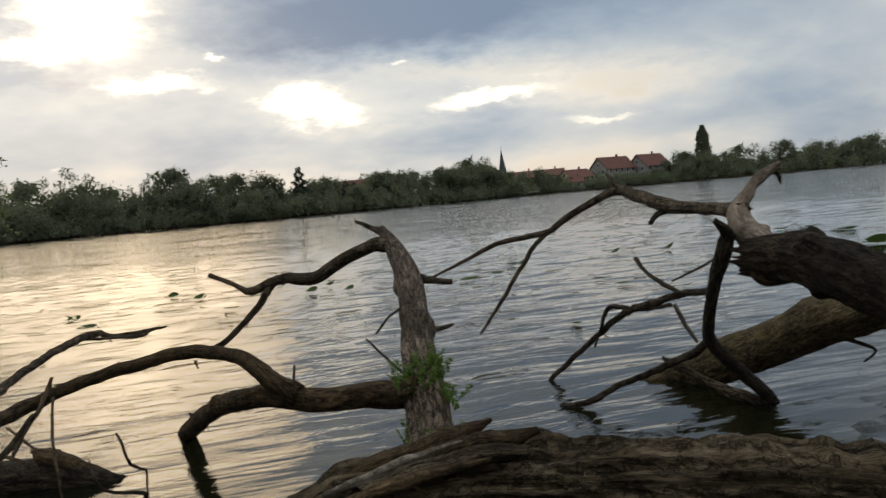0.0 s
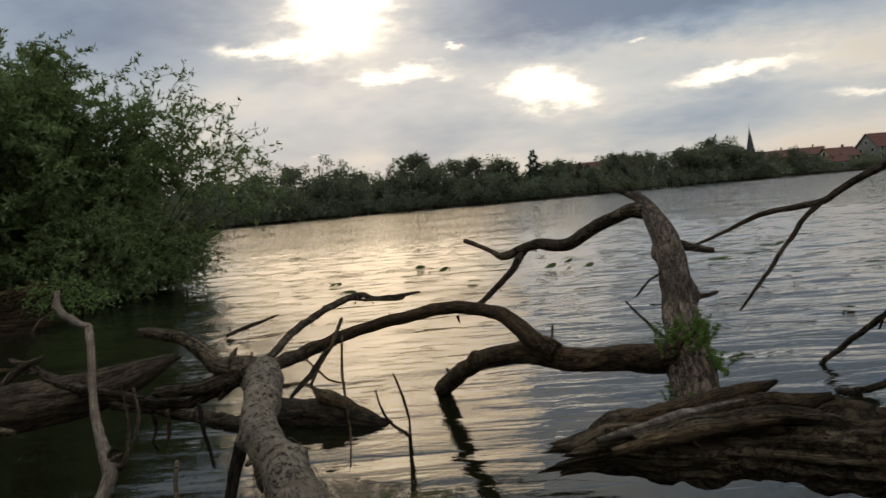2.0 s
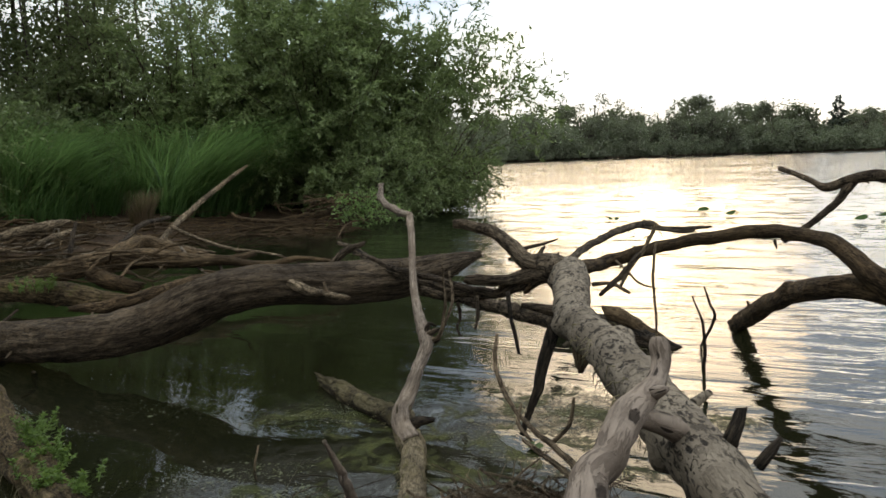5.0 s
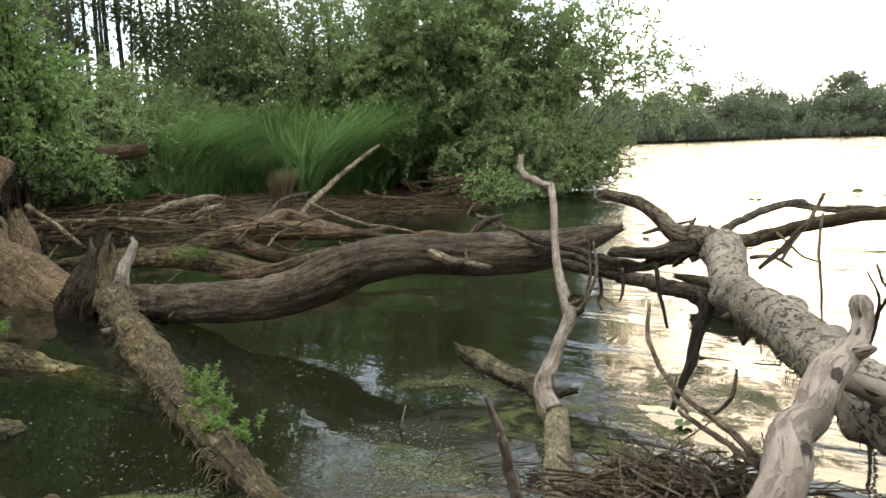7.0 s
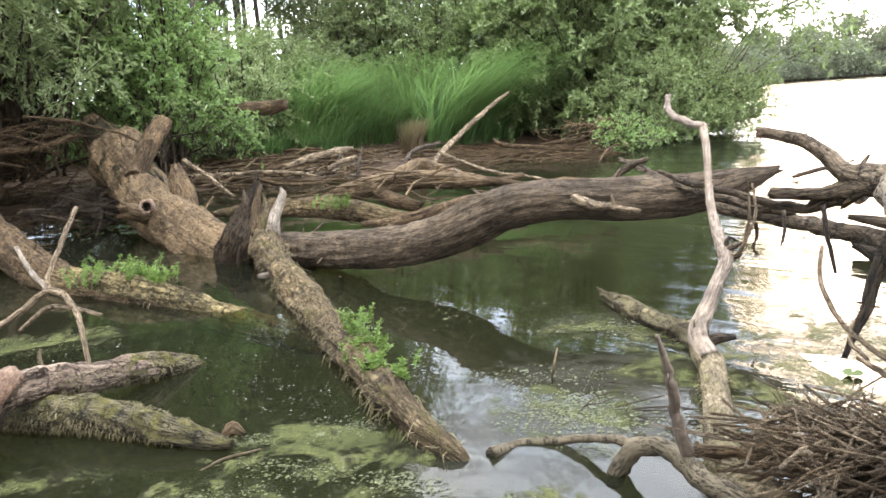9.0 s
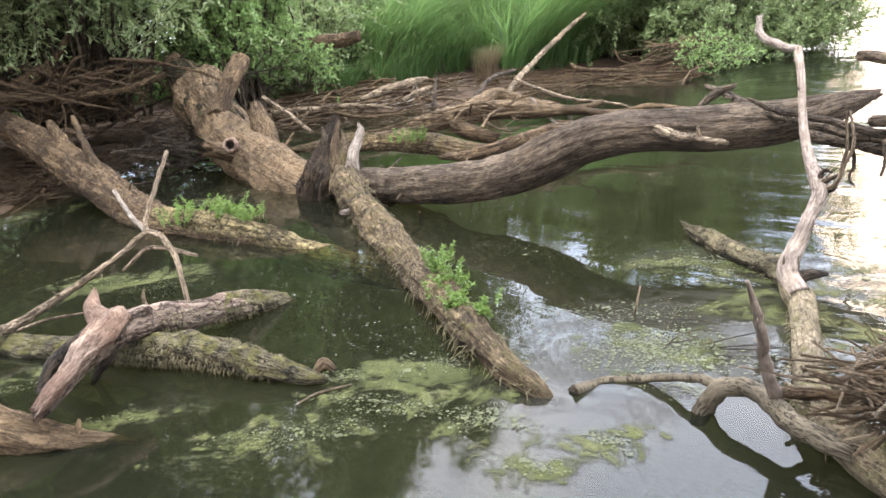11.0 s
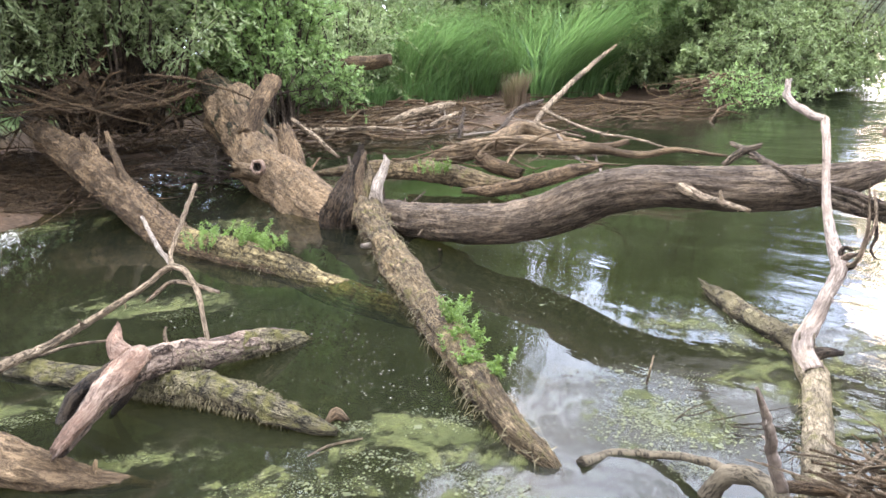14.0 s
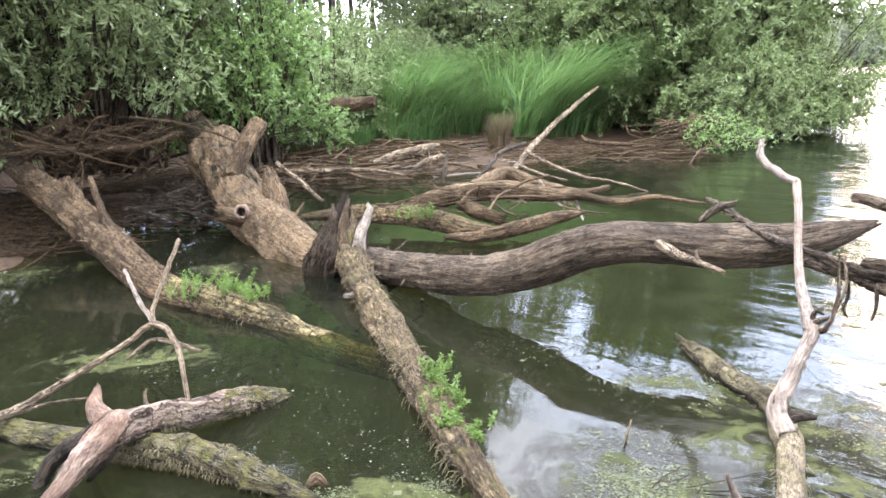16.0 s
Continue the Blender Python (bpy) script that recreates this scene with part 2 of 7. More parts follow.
def scaly(name, pale, dark, pit, wear=0.5, holes=0.0, size=1.0):
    """Pale wood with thin scales of bark: small torn dark pits between flat plates, a few deep holes."""
    m, t = material(name)
    uv = t.add("UVMap").outputs[0]
    pos = t.add("NewGeometry").outputs["Position"]
    flecks = t.noise(t.scaled(uv, (62 / size, 34 / size, 1)), 1.0, 3.0, 0.6, 1.2)
    broad = t.noise(t.scaled(uv, (22 / size, 12 / size, 1)), 1.0, 5.0, 0.65, 0.8)
    where = t.noise(pos, 9.0, 6.0, 0.65)
    fine = t.noise(t.scaled(uv, (230, 60, 1)), 1.0, 4.0, 0.65)
    grain = t.noise(t.scaled(uv, (46, 5, 1)), 1.0, 6.0, 0.6, 0.6)
    hollow = t.math("MULTIPLY", t.range(flecks, 0.525, 0.56), t.range(where, 0.38, 0.52, 0.25, 1.0))
    hollow = t.math("MAXIMUM", hollow, t.range(broad, 0.60, 0.64, 0.0, 0.7))
    col = t.mix(t.range(grain, 0.38, 0.62), tuple(0.72 * c for c in pale), pale)
    col = t.mix(t.range(fine, 0.42, 0.68, 0.0, 0.4), col, tuple(min(1, 1.22 * c) for c in pale))
    col = t.mix(t.range(t.noise(pos, 5.5, 5.0, 0.62), 0.46, 0.64, 0.0, 0.55), col, dark)
    col = t.mix(t.math("MULTIPLY", hollow, wear), col, pit)
    height = t.math("SUBTRACT", t.math("MULTIPLY", fine, 0.25), t.math("MULTIPLY", hollow, wear))
    if holes:
        spot = t.add("TexVoronoi", {"Vector": t.scaled(uv, (13, 8, 1)), "Scale": 1.0}, voronoi_dimensions="2D").outputs["Distance"]
        spot = t.range(t.math("ADD", spot, t.math("MULTIPLY", t.math("SUBTRACT", t.noise(uv, 60.0, 4.0), 0.5), 0.25)), 0.10 * holes, 0.16 * holes, 1.0, 0.0)
        col = t.mix(t.math("MULTIPLY", spot, 0.9), col, tuple(0.5 * c for c in pit))
        height = t.math("SUBTRACT", height, spot)
    col = t.mix(1.0, col, t.ramp(t.noise(pos, 2.2, 6.0, 0.68, 0.6), (0.37, (0.66, 0.63, 0.59)), (0.5, (0.97, 0.95, 0.92)), (0.63, (1.15, 1.11, 1.05))), "MULTIPLY")
    finish(t, col, 0.85, height, 0.9, 0.006)
    return m


M_GREY = bark("weathered_grey_bark", (0.080, 0.058, 0.038), (0.26, 0.198, 0.135), (0.115, 0.083, 0.055))
M_BROWN = bark("brown_bark", (0.064, 0.041, 0.023), (0.208, 0.138, 0.075), (0.09, 0.061, 0.034), flaky=0.2, cracks=0.45)
M_TAN = bark("tan_weathered_wood", (0.090, 0.059, 0.031), (0.226, 0.154, 0.087), (0.098, 0.064, 0.033), flaky=0.26, cracks=0.4, relief=0.028)
M_PALE = bark("pale_bare_wood", (0.24, 0.19, 0.145), (0.47, 0.40, 0.325), (0.31, 0.245, 0.185), grain=0.8, cracks=0.3, low=0.55)
M_PINK = bark("reddish_bare_wood", (0.17, 0.105, 0.072), (0.39, 0.282, 0.210), (0.22, 0.125, 0.082), grain=0.8, flaky=0.3, cracks=0.25)
M_FLAKY = scaly("flaking_grey_bark", (0.168, 0.138, 0.104), (0.095, 0.075, 0.054), (0.018, 0.014, 0.010), 1.0, 0.6)
M_BARE = bark("bleached_pinkish_wood", (0.17, 0.130, 0.100), (0.31, 0.250, 0.200), (0.19, 0.140, 0.106), grain=0.7, flaky=0.3, cracks=0.1, relief=0.015, low=0.75)
M_RUGGED = bark("rugged_dark_brown_wood", (0.018, 0.013, 0.008), (0.085, 0.058, 0.035), (0.035, 0.024, 0.014), relief=0.05, cracks=0.6)
M_SPLIT = bark("split_pinkish_bark", (0.10, 0.068, 0.050), (0.36, 0.275, 0.21), (0.15, 0.105, 0.075), flaky=0.3, cracks=0.7)
M_MOTTLED = bark("mottled_tan_bark", (0.13, 0.100, 0.060), (0.36, 0.288, 0.190), (0.17, 0.134, 0.072), grain=1.5, flaky=0.6, cracks=0.2, moss=0.35, relief=0.04, fleck=0.55)
M_FORK = scaly("bare_wood_with_dark_pits", (0.215, 0.170, 0.136), (0.135, 0.098, 0.073), (0.036, 0.025, 0.018), 0.45, 0.8, 1.8)
M_ELBOW = scaly("lichen_grey_bark", (0.090, 0.073, 0.048), (0.042, 0.034, 0.021), (0.014, 0.011, 0.007), 0.9, 0.0, 0.8)
M_CRUST = bark("dark_bark_under_a_dry_algae_crust", (0.030, 0.024, 0.015), (0.110, 0.085, 0.052), (0.05, 0.04, 0.022), moss=0.75, mosscol=(0.105, 0.088, 0.048))
M_GREYTAN = bark("grey_brown_weathered_wood", (0.064, 0.046, 0.030), (0.172, 0.128, 0.086), (0.080, 0.058, 0.039), flaky=0.3, cracks=0.35, relief=0.028)
M_NEAR = bark("dark_furrowed_bark", (0.085, 0.060, 0.036), (0.42, 0.32, 0.21), (0.15, 0.11, 0.068), relief=0.07, cracks=0.6, flaky=0.2, grain=0.8, long=4.0)
M_DARK = bark("dark_wet_bark", (0.034, 0.025, 0.017), (0.105, 0.078, 0.052), (0.052, 0.038, 0.025), rough=0.65)
M_MOSSY = bark("mossy_bark", (0.055, 0.044, 0.028), (0.19, 0.16, 0.095), (0.075, 0.066, 0.034), moss=0.55)
M_LICHEN = bark("bark_with_some_moss", (0.062, 0.043, 0.024), (0.235, 0.170, 0.095), (0.105, 0.075, 0.036), moss=0.3, cracks=0.5)
# mossy bark with the willow canopy's shade painted into its colour
M_SHADEMOSS = bark("mossy_bark_with_canopy_shade", (0.026, 0.022, 0.012), (0.095, 0.078, 0.040), (0.045, 0.038, 0.018), moss=0.35, mosscol=(0.035, 0.034, 0.010))
M_SUNK = bark("drowned_bark", (0.115, 0.088, 0.042), (0.27, 0.21, 0.098), (0.16, 0.125, 0.058), rough=0.9)
M_TWIG = bark("thin_tan_twig", (0.19, 0.138, 0.086), (0.43, 0.325, 0.215), (0.25, 0.18, 0.115))
M_TWIGDARK = bark("thin_dark_twig", (0.058, 0.043, 0.029), (0.16, 0.118, 0.08), (0.08, 0.058, 0.04))
M_FARBARK = plain("far_bark", (0.05, 0.04, 0.03), (0.09, 0.075, 0.06), 2.0)
M_WILLOW = leaf_material("willow_leaves", (0.100, 0.135, 0.046), (0.26, 0.320, 0.132), 0.45, 0.36)
M_SILVER = leaf_material("silvery_willow_leaves", (0.140, 0.185, 0.068), (0.34, 0.385, 0.195), 0.42, 0.5)
M_BRIGHT = leaf_material("bright_bush_leaves", (0.12, 0.20, 0.052), (0.29, 0.40, 0.145), 0.42, 0.5)
M_FIBRE = leaf_material("dry_rootlets", (0.085, 0.068, 0.034), (0.22, 0.18, 0.095), 0.9, 0.1)
M_ALDER = leaf_material("alder_leaves", (0.088, 0.112, 0.047), (0.21, 0.235, 0.11), 0.45, 0.45)
M_FERN = leaf_material("young_sprout_leaves", (0.065, 0.120, 0.018), (0.165, 0.245, 0.046))
M_GRASS = leaf_material("reed_grass_blades", (0.036, 0.082, 0.024), (0.145, 0.27, 0.088), 0.5, 0.5)
M_DRYGRASS = leaf_material("dead_grass_blades", (0.075, 0.045, 0.026), (0.17, 0.11, 0.065), 0.7)
# both far leaf colours are paled and greyed to stand for distance haze
M_FARLEAF = leaf_material("hazed_far_tree_leaves", (0.098, 0.102, 0.072), (0.185, 0.180, 0.130), 0.8, 0.4)
M_FARLEAF2 = leaf_material("hazed_far_willow_leaves", (0.115, 0.126, 0.084), (0.215, 0.22, 0.15), 0.8, 0.4)
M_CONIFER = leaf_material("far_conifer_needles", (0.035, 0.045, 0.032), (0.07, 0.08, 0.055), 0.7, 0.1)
M_LILY = leaf_material("water_lily_leaf", (0.03, 0.055, 0.014), (0.075, 0.115, 0.03), 0.6, 0.15, 0.1)
M_ALGAE = leaf_material("floating_algae", (0.026, 0.030, 0.009), (0.070, 0.074, 0.024), 0.45, 0.1, 0.3)
M_SCUM = leaf_material("floating_scum", (0.13, 0.125, 0.085), (0.25, 0.235, 0.17), 0.6, 0.1, 0.05)
# roof red and plaster white are dimmed to put the village's backlit shade into colour
M_ROOF = plain("backlit_red_roof_tiles", (0.11, 0.050, 0.040), (0.15, 0.070, 0.055), 1.2, 0.8)
M_PLASTER = plain("backlit_white_plaster", (0.22, 0.20, 0.18), (0.30, 0.28, 0.25), 0.6, 0.9)
M_YELLOW = plain("yellow_plaster", (0.52, 0.43, 0.22), (0.60, 0.50, 0.28), 0.6, 0.9)
M_BRICK = plain("far_brick_wall", (0.16, 0.10, 0.08), (0.22, 0.15, 0.12), 0.8, 0.9)
M_SLATE = plain("church_slate", (0.05, 0.055, 0.06), (0.085, 0.09, 0.10), 1.0, 0.6)
M_FRAME = plain("white_window_frame", (0.6, 0.6, 0.58), (0.7, 0.7, 0.68), 2.0, 0.6)
M_CARWHITE = plain("white_car_paint", (0.68, 0.68, 0.68), (0.74, 0.74, 0.74), 2.0, 0.35, 0.0)
M_CARDARK = plain("dark_car_glass_and_tyres", (0.02, 0.02, 0.022), (0.035, 0.035, 0.035), 2.0, 0.3, 0.0)


def glass_material():
    m, t = material("dark_window_glass")
    finish(t, (0.03, 0.035, 0.04, 1), 0.08)
    return m


M_GLASS = glass_material()


def ground_material():
    m, t = material("bank_mud_and_grass")
    pos = t.add("NewGeometry").outputs["Position"]
    z = t.add("SeparateXYZ", {0: pos}).outputs[2]
    n = t.noise(pos, 1.7, 6.0, 0.62)
    f = t.noise(pos, 19.0, 5.0, 0.65)
    mud = t.ramp(f, (0.3, (0.022, 0.014, 0.009)), (0.5, (0.042, 0.026, 0.015)), (0.7, (0.078, 0.050, 0.029)))
    mud = t.mix(t.range(n, 0.45, 0.62, 0.0, 0.6), mud, (0.075, 0.044, 0.023))
    grass = t.ramp(f, (0.3, (0.03, 0.05, 0.016)), (0.7, (0.08, 0.12, 0.035)))
    height = t.math("ADD", z, t.math("MULTIPLY", t.math("SUBTRACT", n, 0.5), 0.35))
    col = t.mix(t.range(height, 0.42, 0.6), mud, grass)
    bed = t.mix(n, (0.008, 0.0085, 0.0035), (0.016, 0.015, 0.006))
    col = t.mix(t.range(z, -0.06, -0.01), bed, col)
    finish(t, col, 0.9, t.math("ADD", t.math("MULTIPLY", n, 0.6), f), 0.7, 0.03)
    return m


def water_material():
    """Murky lake water: a mirror by its own Fresnel law over a green, slightly clear body."""
    m, t = material("murky_lake_water")
    pos = t.add("NewGeometry").outputs["Position"]
    sep = t.add("SeparateXYZ", {0: pos})
    # the cove behind the logs lies calmer than the open lake
    open_ = t.range(t.math("ADD", sep.outputs[1], t.math("MULTIPLY", sep.outputs[0], 1.2)), 2.6, 8.0, 0.14, 1.0)
    turned = t.add("VectorRotate", {"Vector": pos, "Axis": (0, 0, 1), "Angle": radians(-2)}, rotation_type="AXIS_ANGLE").outputs[0]
    swell = t.noise(t.scaled(turned, (0.32, 1.7, 1)), 1.0, 3.0, 0.5, 0.5)
    chop = t.noise(t.scaled(turned, (1.2, 5.2, 1)), 1.0, 4.0, 0.55, 0.4)
    ripple = t.noise(t.scaled(turned, (7.5, 10, 1)), 1.0, 3.0, 0.55)
    roll = t.noise(t.scaled(turned, (0.085, 0.42, 1)), 1.0, 5.0, 0.6, 0.4)
    gust = t.range(t.noise(pos, 0.12, 3.0), 0.35, 0.65, 0.55, 1.15)
    h = t.math("ADD", t.math("MULTIPLY", swell, 1.7), t.math("ADD", t.math("MULTIPLY", chop, 0.42), t.math("MULTIPLY", ripple, 0.075)))
    h = t.math("ADD", h, t.math("MULTIPLY", roll, t.range(sep.outputs[1], 20.0, 60.0, 0.0, 4.0)))
    drift = t.noise(t.scaled(turned, (0.014, 0.075, 1)), 1.0, 6.0, 0.62, 0.5)
    h = t.math("ADD", h, t.math("MULTIPLY", drift, t.range(sep.outputs[1], 30.0, 110.0, 0.0, 14.0)))
    h = t.math("MULTIPLY", h, t.math("MULTIPLY", open_, gust))
    bump = t.add("Bump", {"Height": h, "Strength": 1.0, "Distance": 0.040}).outputs[0]
    green = t.mix(t.noise(pos, 0.9, 4.0), (0.0082, 0.0096, 0.0056), (0.0150, 0.0172, 0.0102))
    body = t.add("MixShader", {0: 0.70, 1: t.add("BsdfDiffuse", {"Color": green}).outputs[0], 2: t.add("BsdfTransparent", {"Color": (0.76, 0.74, 0.48, 1)}).outputs[0]})
    gloss = t.add("BsdfGlossy", {"Color": (1, 1, 1, 1), "Roughness": t.range(sep.outputs[1], 14.0, 150.0, 0.02, 0.07), "Normal": bump})
    far = t.range(t.math("ADD", sep.outputs[1], t.math("MULTIPLY", sep.outputs[0], 2.0)), 10.0, 60.0, 0.0, 0.5)
    fr = t.add("Fresnel", {"IOR": t.math("ADD", far, t.range(open_, 0.14, 1.0, 1.33, 1.50)), "Normal": bump})
    mx = t.add("MixShader", {0: fr.outputs[0], 1: body.outputs[0], 2: gloss.outputs[0]})
    t.nt.links.new(mx.outputs[0], t.add("OutputMaterial").inputs[0])
    return m


def film_material():
    """Algae mats and a thin pale scum on still water: soft torn sheets with clear water between."""
    m, t = material("floating_algae_film")
    pos = t.add("NewGeometry").outputs["Position"]
    cover = t.add("SeparateXYZ", {0: t.add("UVMap").outputs[0]})
    torn = t.noise(pos, 2.6, 8.0, 0.66, 1.0)
    patchy = t.noise(pos, 7.0, 9.0, 0.70, 1.4)
    grainy = t.noise(pos, 70.0, 5.0, 0.7)
    dens = t.math("ADD", t.math("MULTIPLY", cover.outputs[0], 0.62), t.math("MULTIPLY", t.math("SUBTRACT", torn, 0.5), 2.4))
    dens = t.math("ADD", dens, t.math("MULTIPLY", t.math("SUBTRACT", patchy, 0.5), 1.5))
    dens = t.math("ADD", dens, t.math("MULTIPLY", t.math("SUBTRACT", grainy, 0.5), 0.7))
    mat_ = t.math("MULTIPLY", t.range(dens, 0.50, 0.80, 0.0, 0.86), t.range(cover.outputs[0], 0.0, 0.22))
    thin = t.math("ADD", t.math("MULTIPLY", cover.outputs[1], 0.7), t.math("MULTIPLY", t.math("SUBTRACT", t.noise(pos, 1.7, 9.0, 0.72, 1.8), 0.5), 2.6))
    thin = t.math("ADD", thin, t.math("MULTIPLY", t.math("SUBTRACT", grainy, 0.5), 1.0))
    scum = t.math("MULTIPLY", t.range(thin, 0.36, 0.85, 0.0, 0.50), t.range(cover.outputs[1], 0.0, 0.25))
    tone = t.noise(pos, 5.0, 7.0, 0.7, 0.6)
    col = t.ramp(tone, (0.34, (0.015, 0.019, 0.004)), (0.46, (0.030, 0.034, 0.009)), (0.56, (0.047, 0.050, 0.014)), (0.68, (0.064, 0.060, 0.030)))
    col = t.mix(t.range(grainy, 0.40, 0.60, 0.45, 0.0), col, (0.04, 0.04, 0.016))
    col = t.mix(t.range(mat_, 0.0, 0.55), (0.030, 0.027, 0.019), col)
    b = t.add("BsdfPrincipled", {"Base Color": col, "Roughness": 0.7, "Specular IOR Level": 0.08, "Normal": t.add("Bump", {"Height": t.math("ADD", grainy, patchy), "Strength": 0.35, "Distance": 0.006}).outputs[0]})
    mx = t.add("MixShader", {0: t.math("MAXIMUM", mat_, scum), 1: t.add("BsdfTransparent").outputs[0], 2: b.outputs[0]})
    t.nt.links.new(mx.outputs[0], t.add("OutputMaterial").inputs[0])
    return m


M_GROUND, M_WATER, M_FILM = ground_material(), water_material(), film_material()

# ---- mesh helpers ----
def mesh_object(name, verts, faces, mat, parent=None, label="", smooth=True, uvs=None):
    """One mesh object from arrays; faces all of one size, or a list of tuples."""
    me = bpy.data.meshes.new(name)
    if isinstance(faces, np.ndarray):
        v = np.asarray(verts, np.float32)
        me.vertices.add(len(v))
        me.vertices.foreach_set("co", v.ravel())
        k = faces.shape[1]
        me.loops.add(faces.size)
        me.loops.foreach_set("vertex_index", faces.astype(np.int32).ravel())
        me.polygons.add(len(faces))
        me.polygons.foreach_set("loop_start", np.arange(0, faces.size, k, dtype=np.int32))
        me.update(calc_edges=True)
    else:
        me.from_pydata([tuple(p) for p in verts], [], faces)
    if uvs is not None:
        layer = me.uv_layers.new(name="UVMap")
        idx = np.zeros(len(me.loops), np.int32)
        me.loops.foreach_get("vertex_index", idx)
        layer.data.foreach_set("uv", np.asarray(uvs, np.float32)[idx].ravel())
    me.polygons.foreach_set("use_smooth", np.full(len(me.polygons), smooth))
    me.materials.append(mat)
    ob = new(name, me)
    if parent is not None:
        ob.parent = parent
        ob.matrix_parent_inverse = parent.matrix_world.inverted()
    if label:
        tagged(ob, label)
    return ob


def part(name, bm, mat, parent, label="", smooth=False):
    me = bpy.data.meshes.new(name)
    bm.to_mesh(me)
    bm.free()
    me.polygons.foreach_set("use_smooth", np.full(len(me.polygons), smooth))
    me.materials.append(mat)
    ob = new(name, me)
    if parent is not None:
        ob.parent = parent
    if label:
        tagged(ob, label)
    return ob


def spline(pts, step):
    """Points along a Catmull-Rom curve through pts (any width of row), about step apart."""
    p = np.array(pts, float)
    if len(p) == 2:
        p = np.array([p[0], (p[0] + p[1]) / 2, p[1]])
    ext = np.vstack([2 * p[0] - p[1], p, 2 * p[-1] - p[-2]])
    out = []
    for i in range(1, len(ext) - 2):
        a, b, c, d = ext[i - 1:i + 3]
        n = max(2, int(np.linalg.norm((c - b)[:3]) / step))
        t = np.linspace(0, 1, n, endpoint=False)[:, None]
        out.append(0.5 * (2 * b + (c - a) * t + (2 * a - 5 * b + 4 * c - d) * t ** 2 + (3 * b - a - 3 * c + d) * t ** 3))
    out.append(p[-1:])
    return np.vstack(out)


def wave(p, seed, n=7):
    """Smooth random values in about -1..1 at the rows of p."""
    r = np.random.RandomState(seed)
    total = np.zeros(len(p))
    for k in range(n):
        f = r.normal(0, 1, p.shape[1])
        total += np.sin(p @ f * (0.8 + 0.5 * k) + r.uniform(0, 6.28)) / (1 + 0.35 * k)
    return total / (0.45 * n)


LIMB_SEED = [100]


def tube(pts, sides=None, rough=0.10, furrow=0.06, knots=0.0, ragged=(0.5, 0.5), step=None, comb=0.22):
    """Vertices, faces and grain coordinates of a limb through pts (x, y, z, radius), with uneven, furrowed sides and broken ends."""
    LIMB_SEED[0] += 1
    seed = LIMB_SEED[0]
    rmax = max(p[3] for p in pts)
    step = step or max(0.011, min(0.03, rmax * 0.22))
    c = spline(pts, step)
    r = np.clip(c[:, 3], 0.0015, None)
    c = c[:, :3]
    n = sides or int(np.clip(rmax * 420, 6, 64))
    m = len(c)
    # small kinks make thin branches less smooth
    s = np.concatenate([[0], np.cumsum(np.linalg.norm(np.diff(c, axis=0), axis=1))])
    kink = np.stack([wave(np.stack([s * 3.0 / max(0.12, rmax * 6)], 1), seed * 7 + k) for k in range(3)], 1)
    c = c + kink * (0.38 * np.minimum(r, 0.030))[:, None] * np.clip(np.minimum(s, s[-1] - s) / 0.1, 0, 1)[:, None]
    tan = np.gradient(c, axis=0)
    tan /= np.linalg.norm(tan, axis=1)[:, None] + 1e-9
    u = np.cross(tan[0], (0.3, 0.5, 0.8))
    u /= np.linalg.norm(u)
    us = []
    for k in range(m):
        u = u - tan[k] * (u @ tan[k])
        u /= np.linalg.norm(u)
        us.append(u)
    us = np.array(us)
    ws = np.cross(tan, us)
    th = np.linspace(0, 2 * math.pi, n, endpoint=False)
    ct, st = np.cos(th), np.sin(th)
    S, T = np.meshgrid(s, th, indexing="ij")
    q = np.stack([np.cos(T).ravel() * 1.6, np.sin(T).ravel() * 1.6, S.ravel() / (rmax * 2.2)], 1)
    shape = 1 + rough * wave(q, seed) + 0.6 * rough * wave(q * (2.2, 2.2, 2.4), seed + 5000)
    if furrow and n > 10:
        lines = comb * np.sin(T.ravel() * round(n * 0.36) + 2.2 * wave(q * (0.8, 0.8, 1.2), seed + 900)) + 0.8 * wave(q * (4, 4, 1.5), seed + 1900)
        lines += 0.75 * wave(q * (7, 7, 4.5), seed + 2900)
        pits = np.clip(wave(q * (2.6, 2.6, 2.0), seed + 3900) - 0.55, 0, 1)
        shape += furrow * (lines - 1.6 * pits)
    if knots:
        rr = np.random.RandomState(seed)
        for _ in range(int(knots)):
            ks, kt, kr = rr.uniform(0, s[-1]), rr.uniform(0, 6.28), rmax * rr.uniform(0.5, 1.0)
            dth = np.angle(np.exp(1j * (T.ravel() - kt)))
            d2 = ((S.ravel() - ks) / kr) ** 2 + (dth * rmax / kr) ** 2
            shape += 0.35 * np.exp(-d2 * 2.2)
    rad = r[:, None] * shape.reshape(m, n)
    verts = c[:, None, :] + rad[:, :, None] * (us[:, None, :] * ct[None, :, None] + ws[:, None, :] * st[None, :, None])
    # broken ends: the last ring is pulled out unevenly
    rr = np.random.RandomState(seed + 31)
    for end, sign, k in ((0, -1, ragged[0]), (m - 1, 1, ragged[1])):
        pull = (rr.uniform(0, 1, n) ** 2) * r[end] * 2.0 * k
        verts[end] += sign * tan[end] * pull[:, None]
    mid0 = c[0] + tan[0] * r[0] * 0.35 * ragged[0]
    mid1 = c[-1] - tan[-1] * r[-1] * 0.35 * ragged[1]
    v = np.vstack([verts.reshape(-1, 3), mid0, mid1])
    i, j = np.meshgrid(np.arange(m - 1), np.arange(n), indexing="ij")
    j2 = (j + 1) % n
